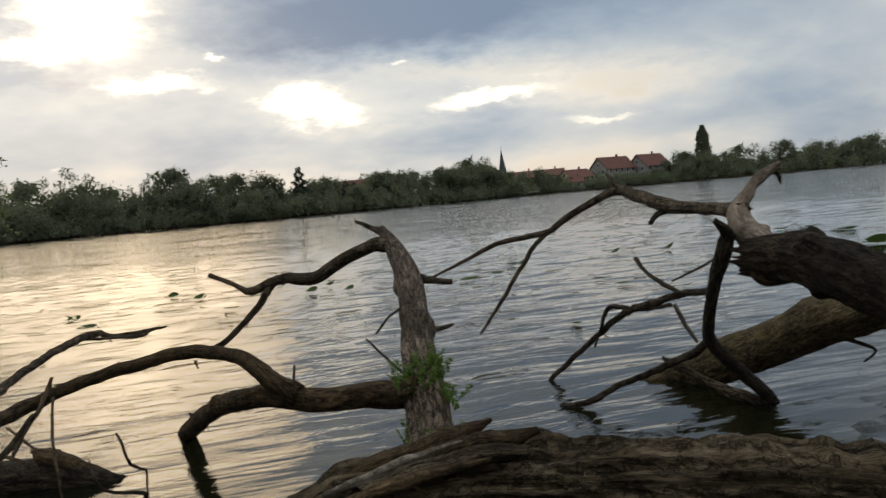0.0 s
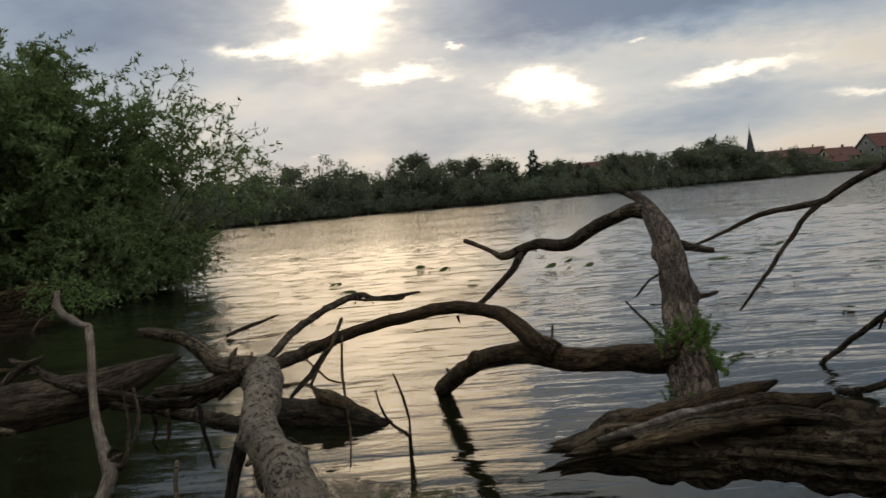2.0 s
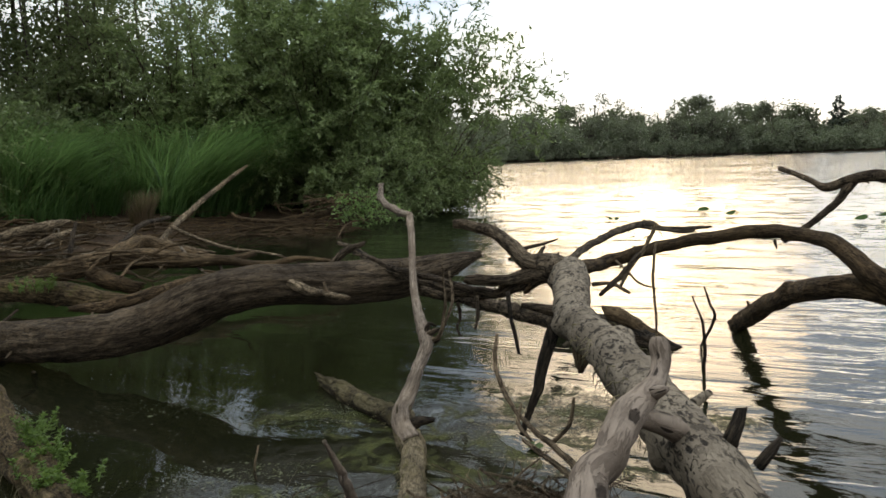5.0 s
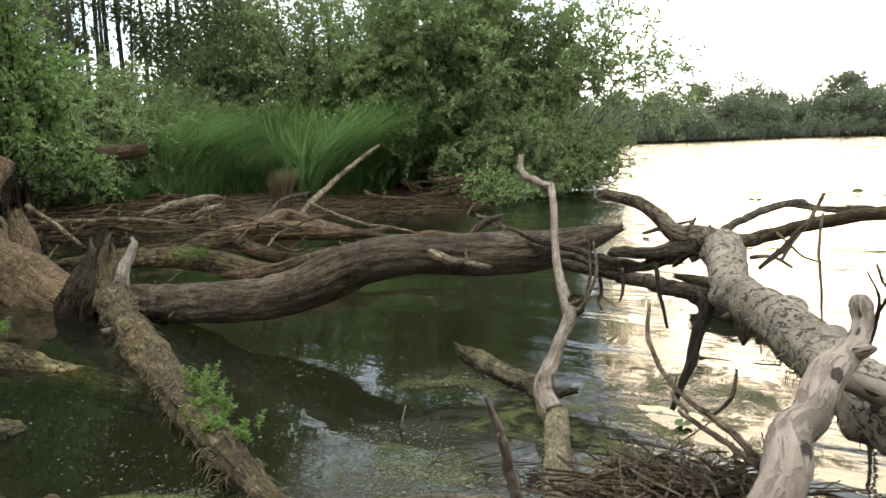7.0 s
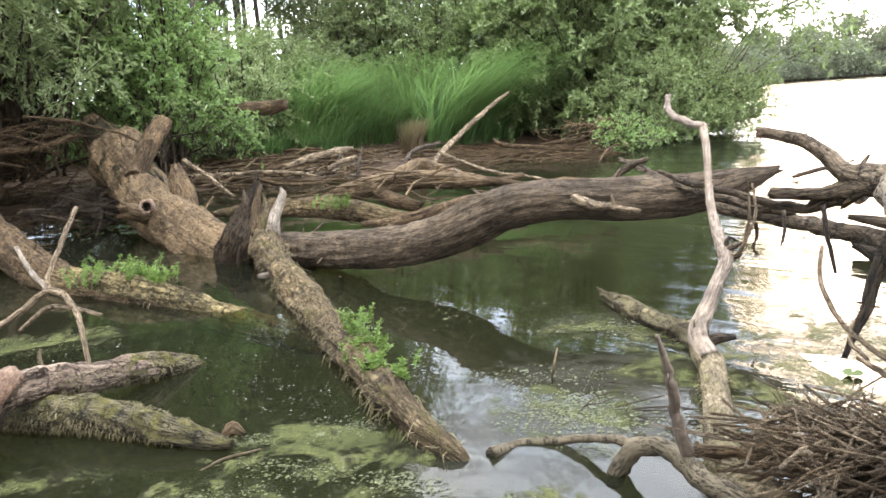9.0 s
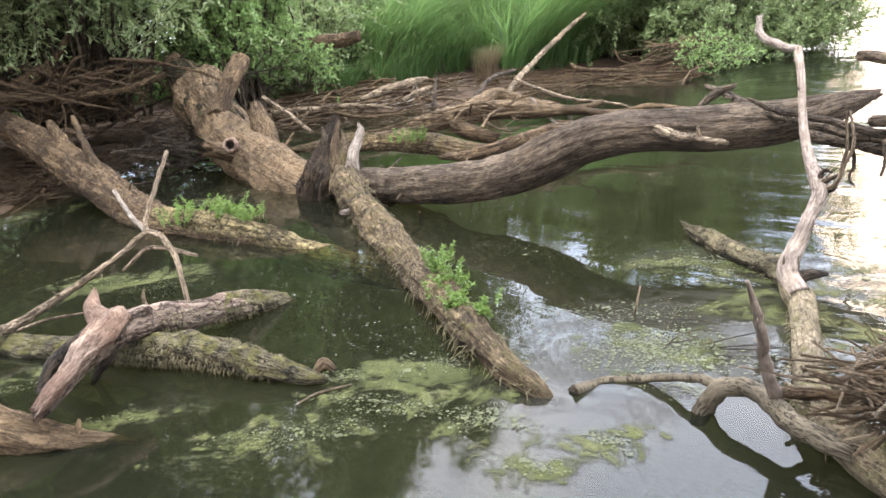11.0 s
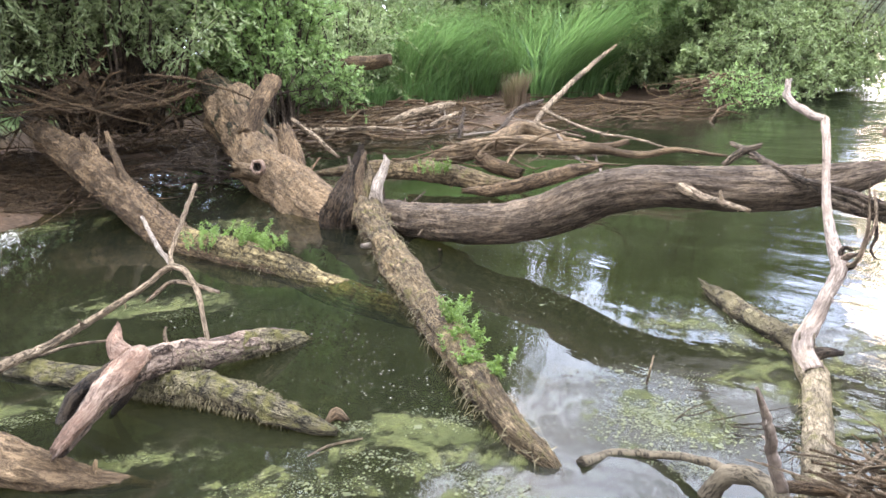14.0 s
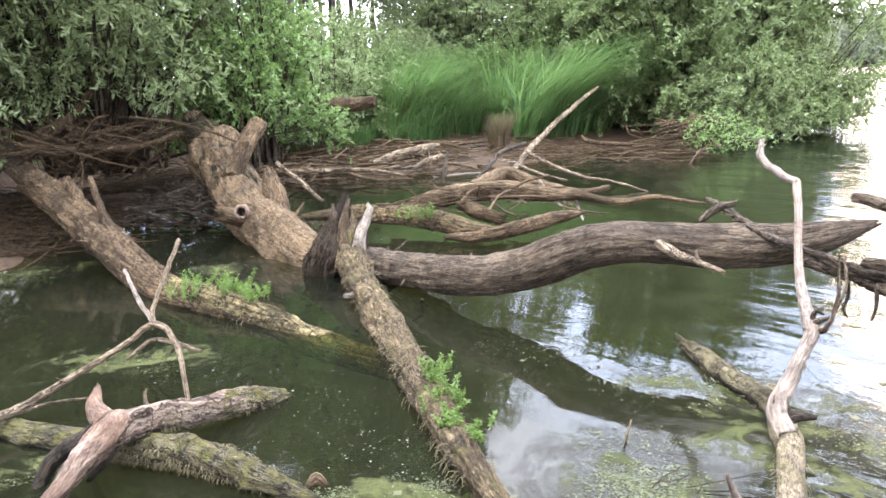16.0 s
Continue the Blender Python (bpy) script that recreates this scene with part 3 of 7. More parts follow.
    quads = np.stack([i * n + j, i * n + j2, (i + 1) * n + j2, (i + 1) * n + j], -1).reshape(-1, 4)
    a = np.arange(n)
    b = (a + 1) % n
    cap0 = np.stack([np.full(n, m * n), b, a, a], 1)[:, :3]
    cap1 = np.stack([np.full(n, m * n + 1), (m - 1) * n + a, (m - 1) * n + b], 1)
    # grain coordinates wrap there and back round the limb, so that there is no seam
    uv = np.stack([np.abs(((T / (2 * math.pi)) * 2 + 0.13) % 2 - 1).ravel() * math.pi * max(rmax, 0.055) + 0.37 * seed % 5, S.ravel() + 1.7 * seed % 9], 1)
    uv = np.vstack([uv, uv[:1], uv[-1:]])
    return v, quads, np.vstack([cap0, cap1]), uv


def spurs(pts, seed, count, uv_at):
    """Short broken side twigs, as small bent cones on the sides of a limb."""
    r = np.random.RandomState(seed)
    c = spline(pts, 0.02)
    tan = unit(np.gradient(c[:, :3], axis=0))
    verts, faces = [], []
    for _ in range(count):
        i = r.randint(len(c) // 12, max(len(c) // 12 + 1, len(c) - len(c) // 12))
        rad = c[i, 3]
        d = np.cross(tan[i], r.normal(0, 1, 3))
        d = unit(unit(d) + tan[i] * r.uniform(-0.5, 0.8))
        ln = rad * (r.uniform(1.4, 3.6) if rad < 0.03 else r.uniform(1.08, 1.4))
        w = min(rad * r.uniform(0.16, 0.34), 0.016)
        u = unit(np.cross(d, (0.2, 0.5, 0.84)))
        q = np.cross(d, u)
        b = len(verts)
        bend = r.normal(0, 0.18, 3) * ln
        for s, k in ((0.0, 1.3), (0.6, 0.85), (1.0, 0.45)):
            for a in range(5):
                verts.append(c[i, :3] + d * ln * s + bend * s * s + (u * math.cos(a * 1.2566) + q * math.sin(a * 1.2566)) * w * k)
        for s in range(2):
            for a in range(5):
                faces.append((b + s * 5 + a, b + s * 5 + (a + 1) % 5, b + (s + 1) * 5 + (a + 1) % 5, b + (s + 1) * 5 + a))
        faces.append(tuple(b + 10 + a for a in range(5)))
    return np.array(verts).reshape(-1, 3), faces


def limb(name, mat, pts, parent=None, label="", category="", group="", spur=1.0, **kw):
    v, quads, caps, uv = tube(pts, **kw)
    length = sum(math.dist(a[:3], b[:3]) for a, b in zip(pts, pts[1:]))
    rmax = max(p[3] for p in pts)
    count = int(spur * length * (5.0 if rmax < 0.03 else 3.2)) if 0.004 < rmax < 0.3 else 0
    if count and not kw.get("sides"):
        sv, sf = spurs(pts, LIMB_SEED[0] + 7000, count, uv)
        sf = [tuple(i + len(v) for i in f) for f in sf]
        uv = np.vstack([uv, np.stack([sv[:, 0] + sv[:, 1], sv[:, 2]], 1)])
        v = np.vstack([v, sv])
        caps = [tuple(f) for f in caps.tolist()] + sf
    else:
        caps = [tuple(f) for f in caps.tolist()]
    ob = mesh_object(name, v, [tuple(f) for f in quads.tolist()] + caps, mat, parent, uvs=uv)
    return tagged(ob, label, category, group)


def fringe(parent, mat, pts, count, length, seed, name="root_fibre", side=0.0, down=1.0, label=""):
    """Fine rootlets and moss strands hanging off a limb."""
    r = np.random.RandomState(seed)
    c = spline(pts, 0.02)
    tan = unit(np.gradient(c[:, :3], axis=0))
    i = r.randint(0, len(c), count)
    d = unit(np.cross(tan[i], r.normal(0, 1, (count, 3))))
    d[:, 2] = np.where(d[:, 2] > 0.75, -d[:, 2], d[:, 2])
    p0 = c[i, :3] + d * c[i, 3:] * 0.93
    ln = (length * r.uniform(0.3, 1.2, count))[:, None]
    p1 = p0 + unit(d + r.normal(0, 0.35, (count, 3)) + (0, 0, -0.5 * down)) * ln * 0.4
    p2 = p1 + unit(d * 0.5 + r.normal(0, 0.4, (count, 3)) + (0, 0, -1.2 * down)) * ln * 0.6
    rows = np.stack([np.concatenate([q, np.full((count, 1), w)], 1) for q, w in ((p0, 0.0022), (p1, 0.0016), (p2, 0.0007))], 1)
    return tagged(many_tubes(name, mat, rows, parent, label, sides=3), kind="stuff")


def many_tubes(name, mat, paths, parent=None, label="", sides=4):
    """Many thin stems in one mesh; paths: arrays of rows (x, y, z, radius), all of one length."""
    p = np.array(paths, float)
    k, m, _ = p.shape
    c, r = p[:, :, :3], p[:, :, 3]
    tan = np.gradient(c, axis=1)
    tan /= np.linalg.norm(tan, axis=2, keepdims=True) + 1e-9
    u = np.cross(tan, np.array((0.36, 0.48, 0.8)))
    u /= np.linalg.norm(u, axis=2, keepdims=True) + 1e-9
    w = np.cross(tan, u)
    th = np.linspace(0, 2 * math.pi, sides, endpoint=False)
    v = c[:, :, None, :] + r[:, :, None, None] * (u[:, :, None, :] * np.cos(th)[None, None, :, None] + w[:, :, None, :] * np.sin(th)[None, None, :, None])
    base = (np.arange(k) * m * sides)[:, None, None]
    i, j = np.arange(m - 1)[None, :, None], np.arange(sides)[None, None, :]
    j2 = (j + 1) % sides
    f = np.stack(np.broadcast_arrays(base + i * sides + j, base + i * sides + j2, base + (i + 1) * sides + j2, base + (i + 1) * sides + j), -1).reshape(-1, 4)
    length = np.concatenate([np.zeros((k, 1)), np.cumsum(np.linalg.norm(np.diff(c, axis=1), axis=2), axis=1)], 1)
    uv = np.stack(np.broadcast_arrays((th / 30)[None, None, :] + (np.arange(k) * 0.37 % 5)[:, None, None], length[:, :, None]), -1).reshape(-1, 2)
    return mesh_object(name, v.reshape(-1, 3), f, mat, parent, label, uvs=uv)


def leaves_mesh(name, mat, pos, axis, length, width, parent=None, label="", seed=0, fold=0.25):
    """Many leaves, each a small folded rhombus, in one mesh."""
    r = np.random.RandomState(seed + 77)
    n = len(pos)
    axis = axis / (np.linalg.norm(axis, axis=1, keepdims=True) + 1e-9)
    side = np.cross(axis, r.normal(0, 1, (n, 3)))
    side /= np.linalg.norm(side, axis=1, keepdims=True) + 1e-9
    up = np.cross(side, axis)
    L = (length * r.uniform(0.6, 1.25, n))[:, None]
    W = (width * r.uniform(0.7, 1.2, n))[:, None]
    v = np.stack([pos, pos + axis * L * 0.45 + side * W * 0.5 + up * W * fold, pos + axis * L, pos + axis * L * 0.45 - side * W * 0.5 + up * W * fold], 1).reshape(-1, 3)
    f = np.arange(4 * n).reshape(n, 4)
    return mesh_object(name, v, f, mat, parent, label, smooth=False)


def unit(v):
    return v / (np.linalg.norm(v, axis=-1, keepdims=True) + 1e-9)


def bush(name, base, spread, height, mats, label, category, stems=40, twigs=22, leaves=26, leaf=(0.11, 0.03), root=0.5, lean=(0, 0), droop=0.3,
         seed=1, twig_len=0.9, first=0.25, stem_r=0.03, sector=None, group="", skirt=0.0, clear=0.06):
    """A bush or tree of many stems: stems rise from the base and bend outwards, twigs leave them, leaves sit along the twigs."""
    r = np.random.RandomState(seed)
    thing = tagged(new(name), label, category, group)
    thing.location = base
    b = np.array(base, float)
    ang = r.uniform(0, 2 * math.pi, stems) if sector is None else r.uniform(radians(sector[0]), radians(sector[1]), stems)
    out = np.sqrt(r.uniform(0.02, 1, stems))
    far = np.stack([np.cos(ang) * spread[0] * out, np.sin(ang) * spread[1] * out, height * np.sqrt(np.clip(1 - 0.8 * out ** 2, 0.03, 1)) * r.uniform(0.72, 1.05, stems)], 1)
    low = r.uniform(0, 1, stems) < skirt
    far[:, 2] = np.where(low, far[:, 2] * r.uniform(0.1, 0.5, stems), far[:, 2])
    far[:, 0] += lean[0]
    far[:, 1] += lean[1]
    start = np.stack([np.cos(ang), np.sin(ang), np.zeros(stems)], 1) * root * r.uniform(0.1, 1, (stems, 1))
    mid = start * 0.6 + far * 0.4
    mid[:, 2] = far[:, 2] * r.uniform(0.55, 0.8, stems)
    ts = np.linspace(0, 1, 9)[None, :, None]
    curve = (1 - ts) ** 2 * start[:, None] + 2 * ts * (1 - ts) * mid[:, None] + ts ** 2 * far[:, None]
    curve += r.normal(0, 0.02, curve.shape) * height * 0.25 * ts
    rad = stem_r * r.uniform(0.5, 1.2, (stems, 1)) * np.linspace(1, 0.22, 9)[None, :]
    # twigs
    k = stems * twigs
    which = np.repeat(np.arange(stems), twigs)
    t = r.uniform(first, 1.0, k) ** 0.8
    fl = t * 8
    i0 = np.clip(fl.astype(int), 0, 7)
    w = (fl - i0)[:, None]
    p0 = curve[which, i0] * (1 - w) + curve[which, i0 + 1] * w
    tan = unit(curve[which, i0 + 1] - curve[which, i0])
    d = unit(tan * 0.7 + r.normal(0, 0.75, (k, 3)) + np.array((0, 0, 0.15)))
    ln = twig_len * r.uniform(0.4, 1.2, (k, 1))
    p1 = p0 + d * ln * 0.5
    p2 = p1 + unit(d + np.array((0, 0, -droop)) * 2 + r.normal(0, 0.25, (k, 3))) * ln * 0.5
    tw = np.stack([np.concatenate([q, np.full((k, 1), rr)], 1) for q, rr in ((p0, 0.006), (p1, 0.004), (p2, 0.002))], 1)
    tagged(many_tubes("branchwork", mats[0], np.concatenate([curve, rad[:, :, None]], 2) + np.append(b, 0), thing, sides=5), kind="stuff")
    tagged(many_tubes("twigwork", mats[0], tw + np.append(b, 0), thing, sides=3), kind="stuff")
    # leaves
    u = r.uniform(0.08, 1, (k, leaves, 1))
    at = np.where(u < 0.5, p0[:, None] + (p1 - p0)[:, None] * u * 2, p1[:, None] + (p2 - p1)[:, None] * (u * 2 - 1))
    ax = unit(d[:, None] * 0.8 + r.normal(0, 0.8, (k, leaves, 3)) + np.array((0, 0, -droop)))
    at = at.reshape(-1, 3)
    keep = at[:, 2] + b[2] > clear + 0.25 * wave(at * 1.3, seed) * (clear > 0.1)
    leaves_mesh("crown", mats[1], at[keep] + b, ax.reshape(-1, 3)[keep], leaf[0], leaf[1], thing, seed=seed)
    for o in thing.children:
        o.matrix_parent_inverse = Matrix.Translation(-b)
    return thing


def blades(name, mat, roots, height, lean, label, category, seed=0, width=0.012, bend=0.5, away=None):
    """Grass or reed blades in one mesh, each a tapering strip that bends over."""
    r = np.random.RandomState(seed)
    n = len(roots)
    h = height * r.uniform(0.35, 1.15, n)
    out = unit(np.concatenate([r.normal(0, 0.5, (n, 2)) + np.array(lean)[None, :], np.zeros((n, 1))], 1))
    if away is not None:
        out = unit(away * 0.45 + out * 1.0)
    side = np.stack([-out[:, 1], out[:, 0], np.zeros(n)], 1)
    side = unit(side + r.normal(0, 0.5, (n, 3)) * (1, 1, 0))
    reach = h * bend * r.uniform(0.3, 1.2, n)
    v = []
    for s in (0.0, 0.4, 0.75, 1.0):
        c = roots + out * (reach * s ** 2.2)[:, None] + np.array((0, 0, 1)) * (h * (s - 0.22 * bend * s ** 3))[:, None]
        wd = width * (1 - 0.93 * s ** 1.5)
        v += [c - side * wd / 2, c + side * wd / 2]
    v = np.stack(v, 1)
    base = (np.arange(n) * 8)[:, None]
    f = np.concatenate([base + np.array([[0, 1, 3, 2]]), base + np.array([[2, 3, 5, 4]]), base + np.array([[4, 5, 7, 6]])], 0)
    ob = mesh_object(name, v.reshape(-1, 3), f, mat, smooth=False)
    return tagged(ob, label, category, kind="stuff")

# ---- lake, banks and water ----
SHORE = [(-6.3, 0.9), (-6.6, 1.8), (-8.0, 3.0), (-9.2, 4.4), (-10.3, 6.6), (-9.4, 8.0), (-8.4, 9.6), (-8.2, 11.6), (-7.2, 15.0), (-6.9, 18.5), (-8.6, 22.5),
         (-15, 27), (-30, 40), (-60, 80), (-75, 130), (-66, 178), (-50, 199), (-20, 212), (7, 220), (40, 234), (77, 250), (130, 262), (190, 255), (260, 220),
         (330, 120), (300, -40), (160, -90), (60, -40), (20, -4), (8, 0.3), (4, 1.2), (1.5, 1.3), (0.2, 1.0), (-1, 0.4), (-4, 0.3)]


def shore_distance(x, y):
    """Metres to the water's edge: positive on land, negative on the lake."""
    p = np.stack([x.ravel(), y.ravel()], 1)
    best = np.full(len(p), 1e9)
    inside = np.zeros(len(p), bool)
    q = np.array(SHORE, float)
    for a, b in zip(q, np.roll(q, -1, 0)):
        d = b - a
        t = np.clip(((p - a) @ d) / (d @ d), 0, 1)
        best = np.minimum(best, np.linalg.norm(p - a - t[:, None] * d, axis=1))
        crosses = (a[1] > p[:, 1]) != (b[1] > p[:, 1])
        xi = a[0] + (p[:, 1] - a[1]) / (b[1] - a[1] + 1e-12) * d[0]
        inside ^= crosses & (p[:, 0] < xi)
    return np.where(inside, -best, best).reshape(x.shape)


def ground_height(x, y):
    sd = shore_distance(x, y)
    p = np.stack([x.ravel(), y.ravel()], 1)
    rough = (wave(p * 1.9, 3) + 0.6 * wave(p * 5.1, 4)).reshape(x.shape)
    sd = sd + 0.35 * wave(p * 0.9, 8).reshape(x.shape)
    near = np.interp(sd, [-30, -6, -1.5, 0, 1.2, 3.2, 5.0, 12, 60, 400], [-3.0, -1.6, -0.55, -0.03, 0.13, 0.32, 0.75, 1.1, 2.0, 6.0])
    return near + 0.045 * rough * np.clip(sd + 1.5, 0.1, 1.5)


def axis_steps(centre, fine, half, far):
    """Grid lines: fine steps within half of centre, then ever wider out to far."""
    side = list(np.arange(0, half, fine))
    step = fine
    while side[-1] < far:
        step *= 1.16
        side.append(side[-1] + step)
    side = np.array(side)
    return np.concatenate([centre - side[:0:-1], centre + side])


def grid_mesh(name, xs, ys, height, mat):
    X, Y = np.meshgrid(xs, ys, indexing="ij")
    Z = height(X, Y)
    n = len(ys)
    i, j = np.meshgrid(np.arange(len(xs) - 1), np.arange(n - 1), indexing="ij")
    f = np.stack([i * n + j, (i + 1) * n + j, (i + 1) * n + j + 1, i * n + j + 1], -1).reshape(-1, 4)
    return mesh_object(name, np.stack([X, Y, Z], -1).reshape(-1, 3), f, mat)


ground = grid_mesh("ground", axis_steps(-9.0, 0.16, 9.0, 2600), axis_steps(9.0, 0.16, 11.0, 2600), ground_height, M_GROUND)
tagged(ground, "muddy lake bank with grass above the shoreline", "ground", kind="structure")


def water_height(x, y):
    p = np.stack([x.ravel(), y.ravel()], 1)
    c, s = math.cos(0.04), math.sin(0.04)
    u = np.stack([p[:, 0] * c - p[:, 1] * s, p[:, 0] * s + p[:, 1] * c], 1)
    calm = np.interp(p[:, 1] + 0.7 * p[:, 0], [2.5, 9.5], [0.05, 1.0])
    far = np.interp(np.linalg.norm(p, axis=1), [24, 70], [1.0, 0.0])
    return (0.026 * calm * far * (wave(u * (1.0, 3.4), 41, 9) + 0.55 * wave(u * (2.5, 8.0), 42, 9))).reshape(x.shape)


water = grid_mesh("water", axis_steps(2.5, 0.13, 14.0, 900), axis_steps(13.0, 0.13, 15.5, 900), water_height, M_WATER)
tagged(water, "murky green lake water with wind ripples", "water", kind="structure")

# ---- fallen trees and driftwood ----
# fallen tree that lies from the bank out over the cove
fallen = limb("fallen_tree", M_TAN, [(-9.10, 4.86, 1.150, 0.150), (-8.67, 4.82, 0.906, 0.230), (-8.25, 4.76, 0.735, 0.270), (-7.61, 4.62, 0.528, 0.290), (-6.79, 4.43, 0.321, 0.281), (-6.00, 4.31, 0.147, 0.272), (-5.29, 4.24, 0.007, 0.270), (-4.72, 4.21, -0.076, 0.244), (-4.29, 4.23, -0.075, 0.202), (-3.88, 4.25, 0.008, 0.173)],
              label="weathered fallen tree trunk lying over the cove", category="fallen tree", knots=9, furrow=0.09, rough=0.11, ragged=(0.2, 0.1))
limb("upper_trunk", M_GREYTAN, [(-4.58, 4.24, -0.051, 0.205), (-3.98, 4.27, 0.069, 0.152), (-3.39, 4.23, 0.132, 0.136), (-2.84, 4.17, 0.209, 0.129), (-2.48, 4.20, 0.256, 0.127), (-2.26, 4.30, 0.312, 0.135), (-2.07, 4.35, 0.397, 0.142), (-1.90, 4.42, 0.485, 0.137), (-1.72, 4.50, 0.528, 0.127), (-1.48, 4.60, 0.542, 0.119), (-1.22, 4.74, 0.531, 0.122), (-0.99, 4.92, 0.530, 0.117), (-0.86, 5.01, 0.551, 0.106), (-0.72, 5.12, 0.592, 0.074), (-0.59, 5.28, 0.645, 0.022)], fallen,
     "smoother grey-brown upper trunk with a splintered tip", knots=6, furrow=0.07, rough=0.09, ragged=(0.1, 0.8))
limb("branch_stub", M_BROWN, [(-6.89, 4.38, 0.571, 0.111), (-6.99, 4.54, 0.763, 0.099), (-7.08, 4.70, 0.941, 0.101), (-7.22, 4.91, 1.120, 0.112)], fallen, "sawn-off upright branch stub", ragged=(0, 0.1))
# moss on the trunk's rear, coloured darker in place of shade from above
limb("moss_cover", M_SHADEMOSS, [(-8.80, 4.84, 0.985, 0.204), (-8.40, 4.78, 0.810, 0.250), (-8.05, 4.72, 0.680, 0.270), (-7.66, 4.63, 0.556, 0.284), (-7.25, 4.54, 0.435, 0.284), (-6.95, 4.47, 0.360, 0.272)], fallen, "olive moss on the rear of the trunk, darkened for canopy shade", furrow=0.12, rough=0.14, spur=0.0)
limb("branch_stub", M_TAN, [(-6.04, 4.28, 0.152, 0.149), (-6.02, 4.10, 0.258, 0.093), (-6.00, 3.89, 0.335, 0.072)], fallen, "hollow broken knot", ragged=(0, 0.9))
limb("branch_stub", M_BROWN, [(-5.92, 4.45, 0.198, 0.106), (-6.11, 4.51, 0.395, 0.115), (-6.28, 4.56, 0.574, 0.092), (-6.34, 4.57, 0.677, 0.049)], fallen)
limb("twig", M_TWIG, [(-6.51, 4.76, 0.715, 0.026), (-6.14, 4.82, 0.544, 0.026), (-5.88, 4.92, 0.341, 0.017)], fallen)
limb("twig", M_TWIG, [(-1.46, 4.54, 0.565, 0.030), (-1.26, 4.44, 0.542, 0.026), (-1.01, 4.28, 0.564, 0.016), (-0.79, 4.14, 0.575, 0.011)], fallen, "short grey side twig")
limb("twig", M_TWIG, [(-1.01, 4.28, 0.564, 0.012), (-1.01, 4.26, 0.622, 0.007)], fallen)
limb("twig", M_DARK, [(-3.09, 4.09, -0.010, 0.021), (-3.06, 4.06, -0.090, 0.015), (-3.07, 3.98, -0.132, 0.008)], fallen)

leaning = limb("leaning_log", M_LICHEN, [(-4.07, 4.15, 0.153, 0.122), (-3.73, 3.97, 0.077, 0.115), (-2.99, 3.64, 0.028, 0.107), (-2.27, 3.31, 0.030, 0.091), (-1.61, 3.00, 0.054, 0.080), (-1.20, 2.81, 0.060, 0.073), (-0.83, 2.66, 0.045, 0.057), (-0.64, 2.62, 0.026, 0.038), (-0.56, 2.62, 0.000, 0.023), (-0.56, 2.66, -0.050, 0.010)],
               label="mossy broken log leaning down into the water", category="log", knots=9, rough=0.17, furrow=0.15)
limb("broken_prong", M_RUGGED, [(-4.36, 3.98, -0.134, 0.122), (-4.36, 4.03, 0.024, 0.187), (-4.33, 4.08, 0.176, 0.170), (-4.34, 4.16, 0.322, 0.117), (-4.35, 4.22, 0.441, 0.081), (-4.36, 4.27, 0.541, 0.053), (-4.37, 4.29, 0.605, 0.018)], leaning, "dark jagged upright splinter of the broken end", furrow=0.17, rough=0.2, knots=5, ragged=(0, 1.6))
limb("broken_prong", M_LICHEN, [(-4.06, 4.12, 0.042, 0.138), (-4.14, 4.16, 0.189, 0.123), (-4.21, 4.20, 0.315, 0.092), (-4.25, 4.27, 0.419, 0.044), (-4.29, 4.28, 0.499, 0.013)], leaning, furrow=0.17, rough=0.2, ragged=(0, 1.6))
limb("broken_prong", M_PALE, [(-3.96, 4.12, 0.128, 0.066), (-4.02, 4.19, 0.279, 0.047), (-4.10, 4.31, 0.405, 0.040), (-4.14, 4.38, 0.498, 0.030), (-4.17, 4.39, 0.532, 0.013)], leaning, "pale upright splinter", furrow=0.1, rough=0.16, ragged=(0, 1.5))
limb("broken_prong", M_GREY, [(-4.28, 4.17, 0.360, 0.040), (-4.34, 4.16, 0.464, 0.028), (-4.38, 4.17, 0.540, 0.011)], leaning, furrow=0.14, ragged=(0, 1.5))
limb("broken_prong", M_BROWN, [(-4.13, 4.10, 0.223, 0.047), (-4.21, 4.15, 0.371, 0.036), (-4.26, 4.23, 0.518, 0.024), (-4.29, 4.28, 0.584, 0.009)], leaning, furrow=0.14, ragged=(0, 1.5))
limb("twig", M_PALE, [(-3.49, 3.85, 0.075, 0.025), (-3.40, 3.71, 0.057, 0.021), (-3.40, 3.64, 0.066, 0.015)], leaning)
limb("bare_strip", M_PALE, [(-3.28, 3.80, 0.081, 0.038), (-2.80, 3.57, 0.047, 0.053), (-2.33, 3.33, 0.046, 0.036), (-2.13, 3.24, 0.027, 0.012)], leaning, "strip of bare pale wood where the bark is gone", furrow=0.04)

slab = limb("half_sunk_log", M_BROWN, [(-8.80, 2.60, 0.781, 0.112), (-8.05, 2.67, 0.643, 0.148), (-6.73, 2.77, 0.370, 0.165), (-5.62, 2.79, 0.159, 0.155), (-4.99, 2.81, 0.058, 0.137), (-4.49, 2.85, 0.034, 0.110), (-3.97, 2.95, 0.034, 0.104), (-3.49, 3.07, 0.015, 0.090), (-3.15, 3.14, -0.040, 0.080), (-2.94, 3.22, -0.085, 0.078), (-2.75, 3.33, -0.135, 0.076), (-2.53, 3.47, -0.200, 0.070), (-2.32, 3.60, -0.290, 0.055)],
            label="brown log sliding from the bank into the water, mossy", category="log", furrow=0.12, knots=6)
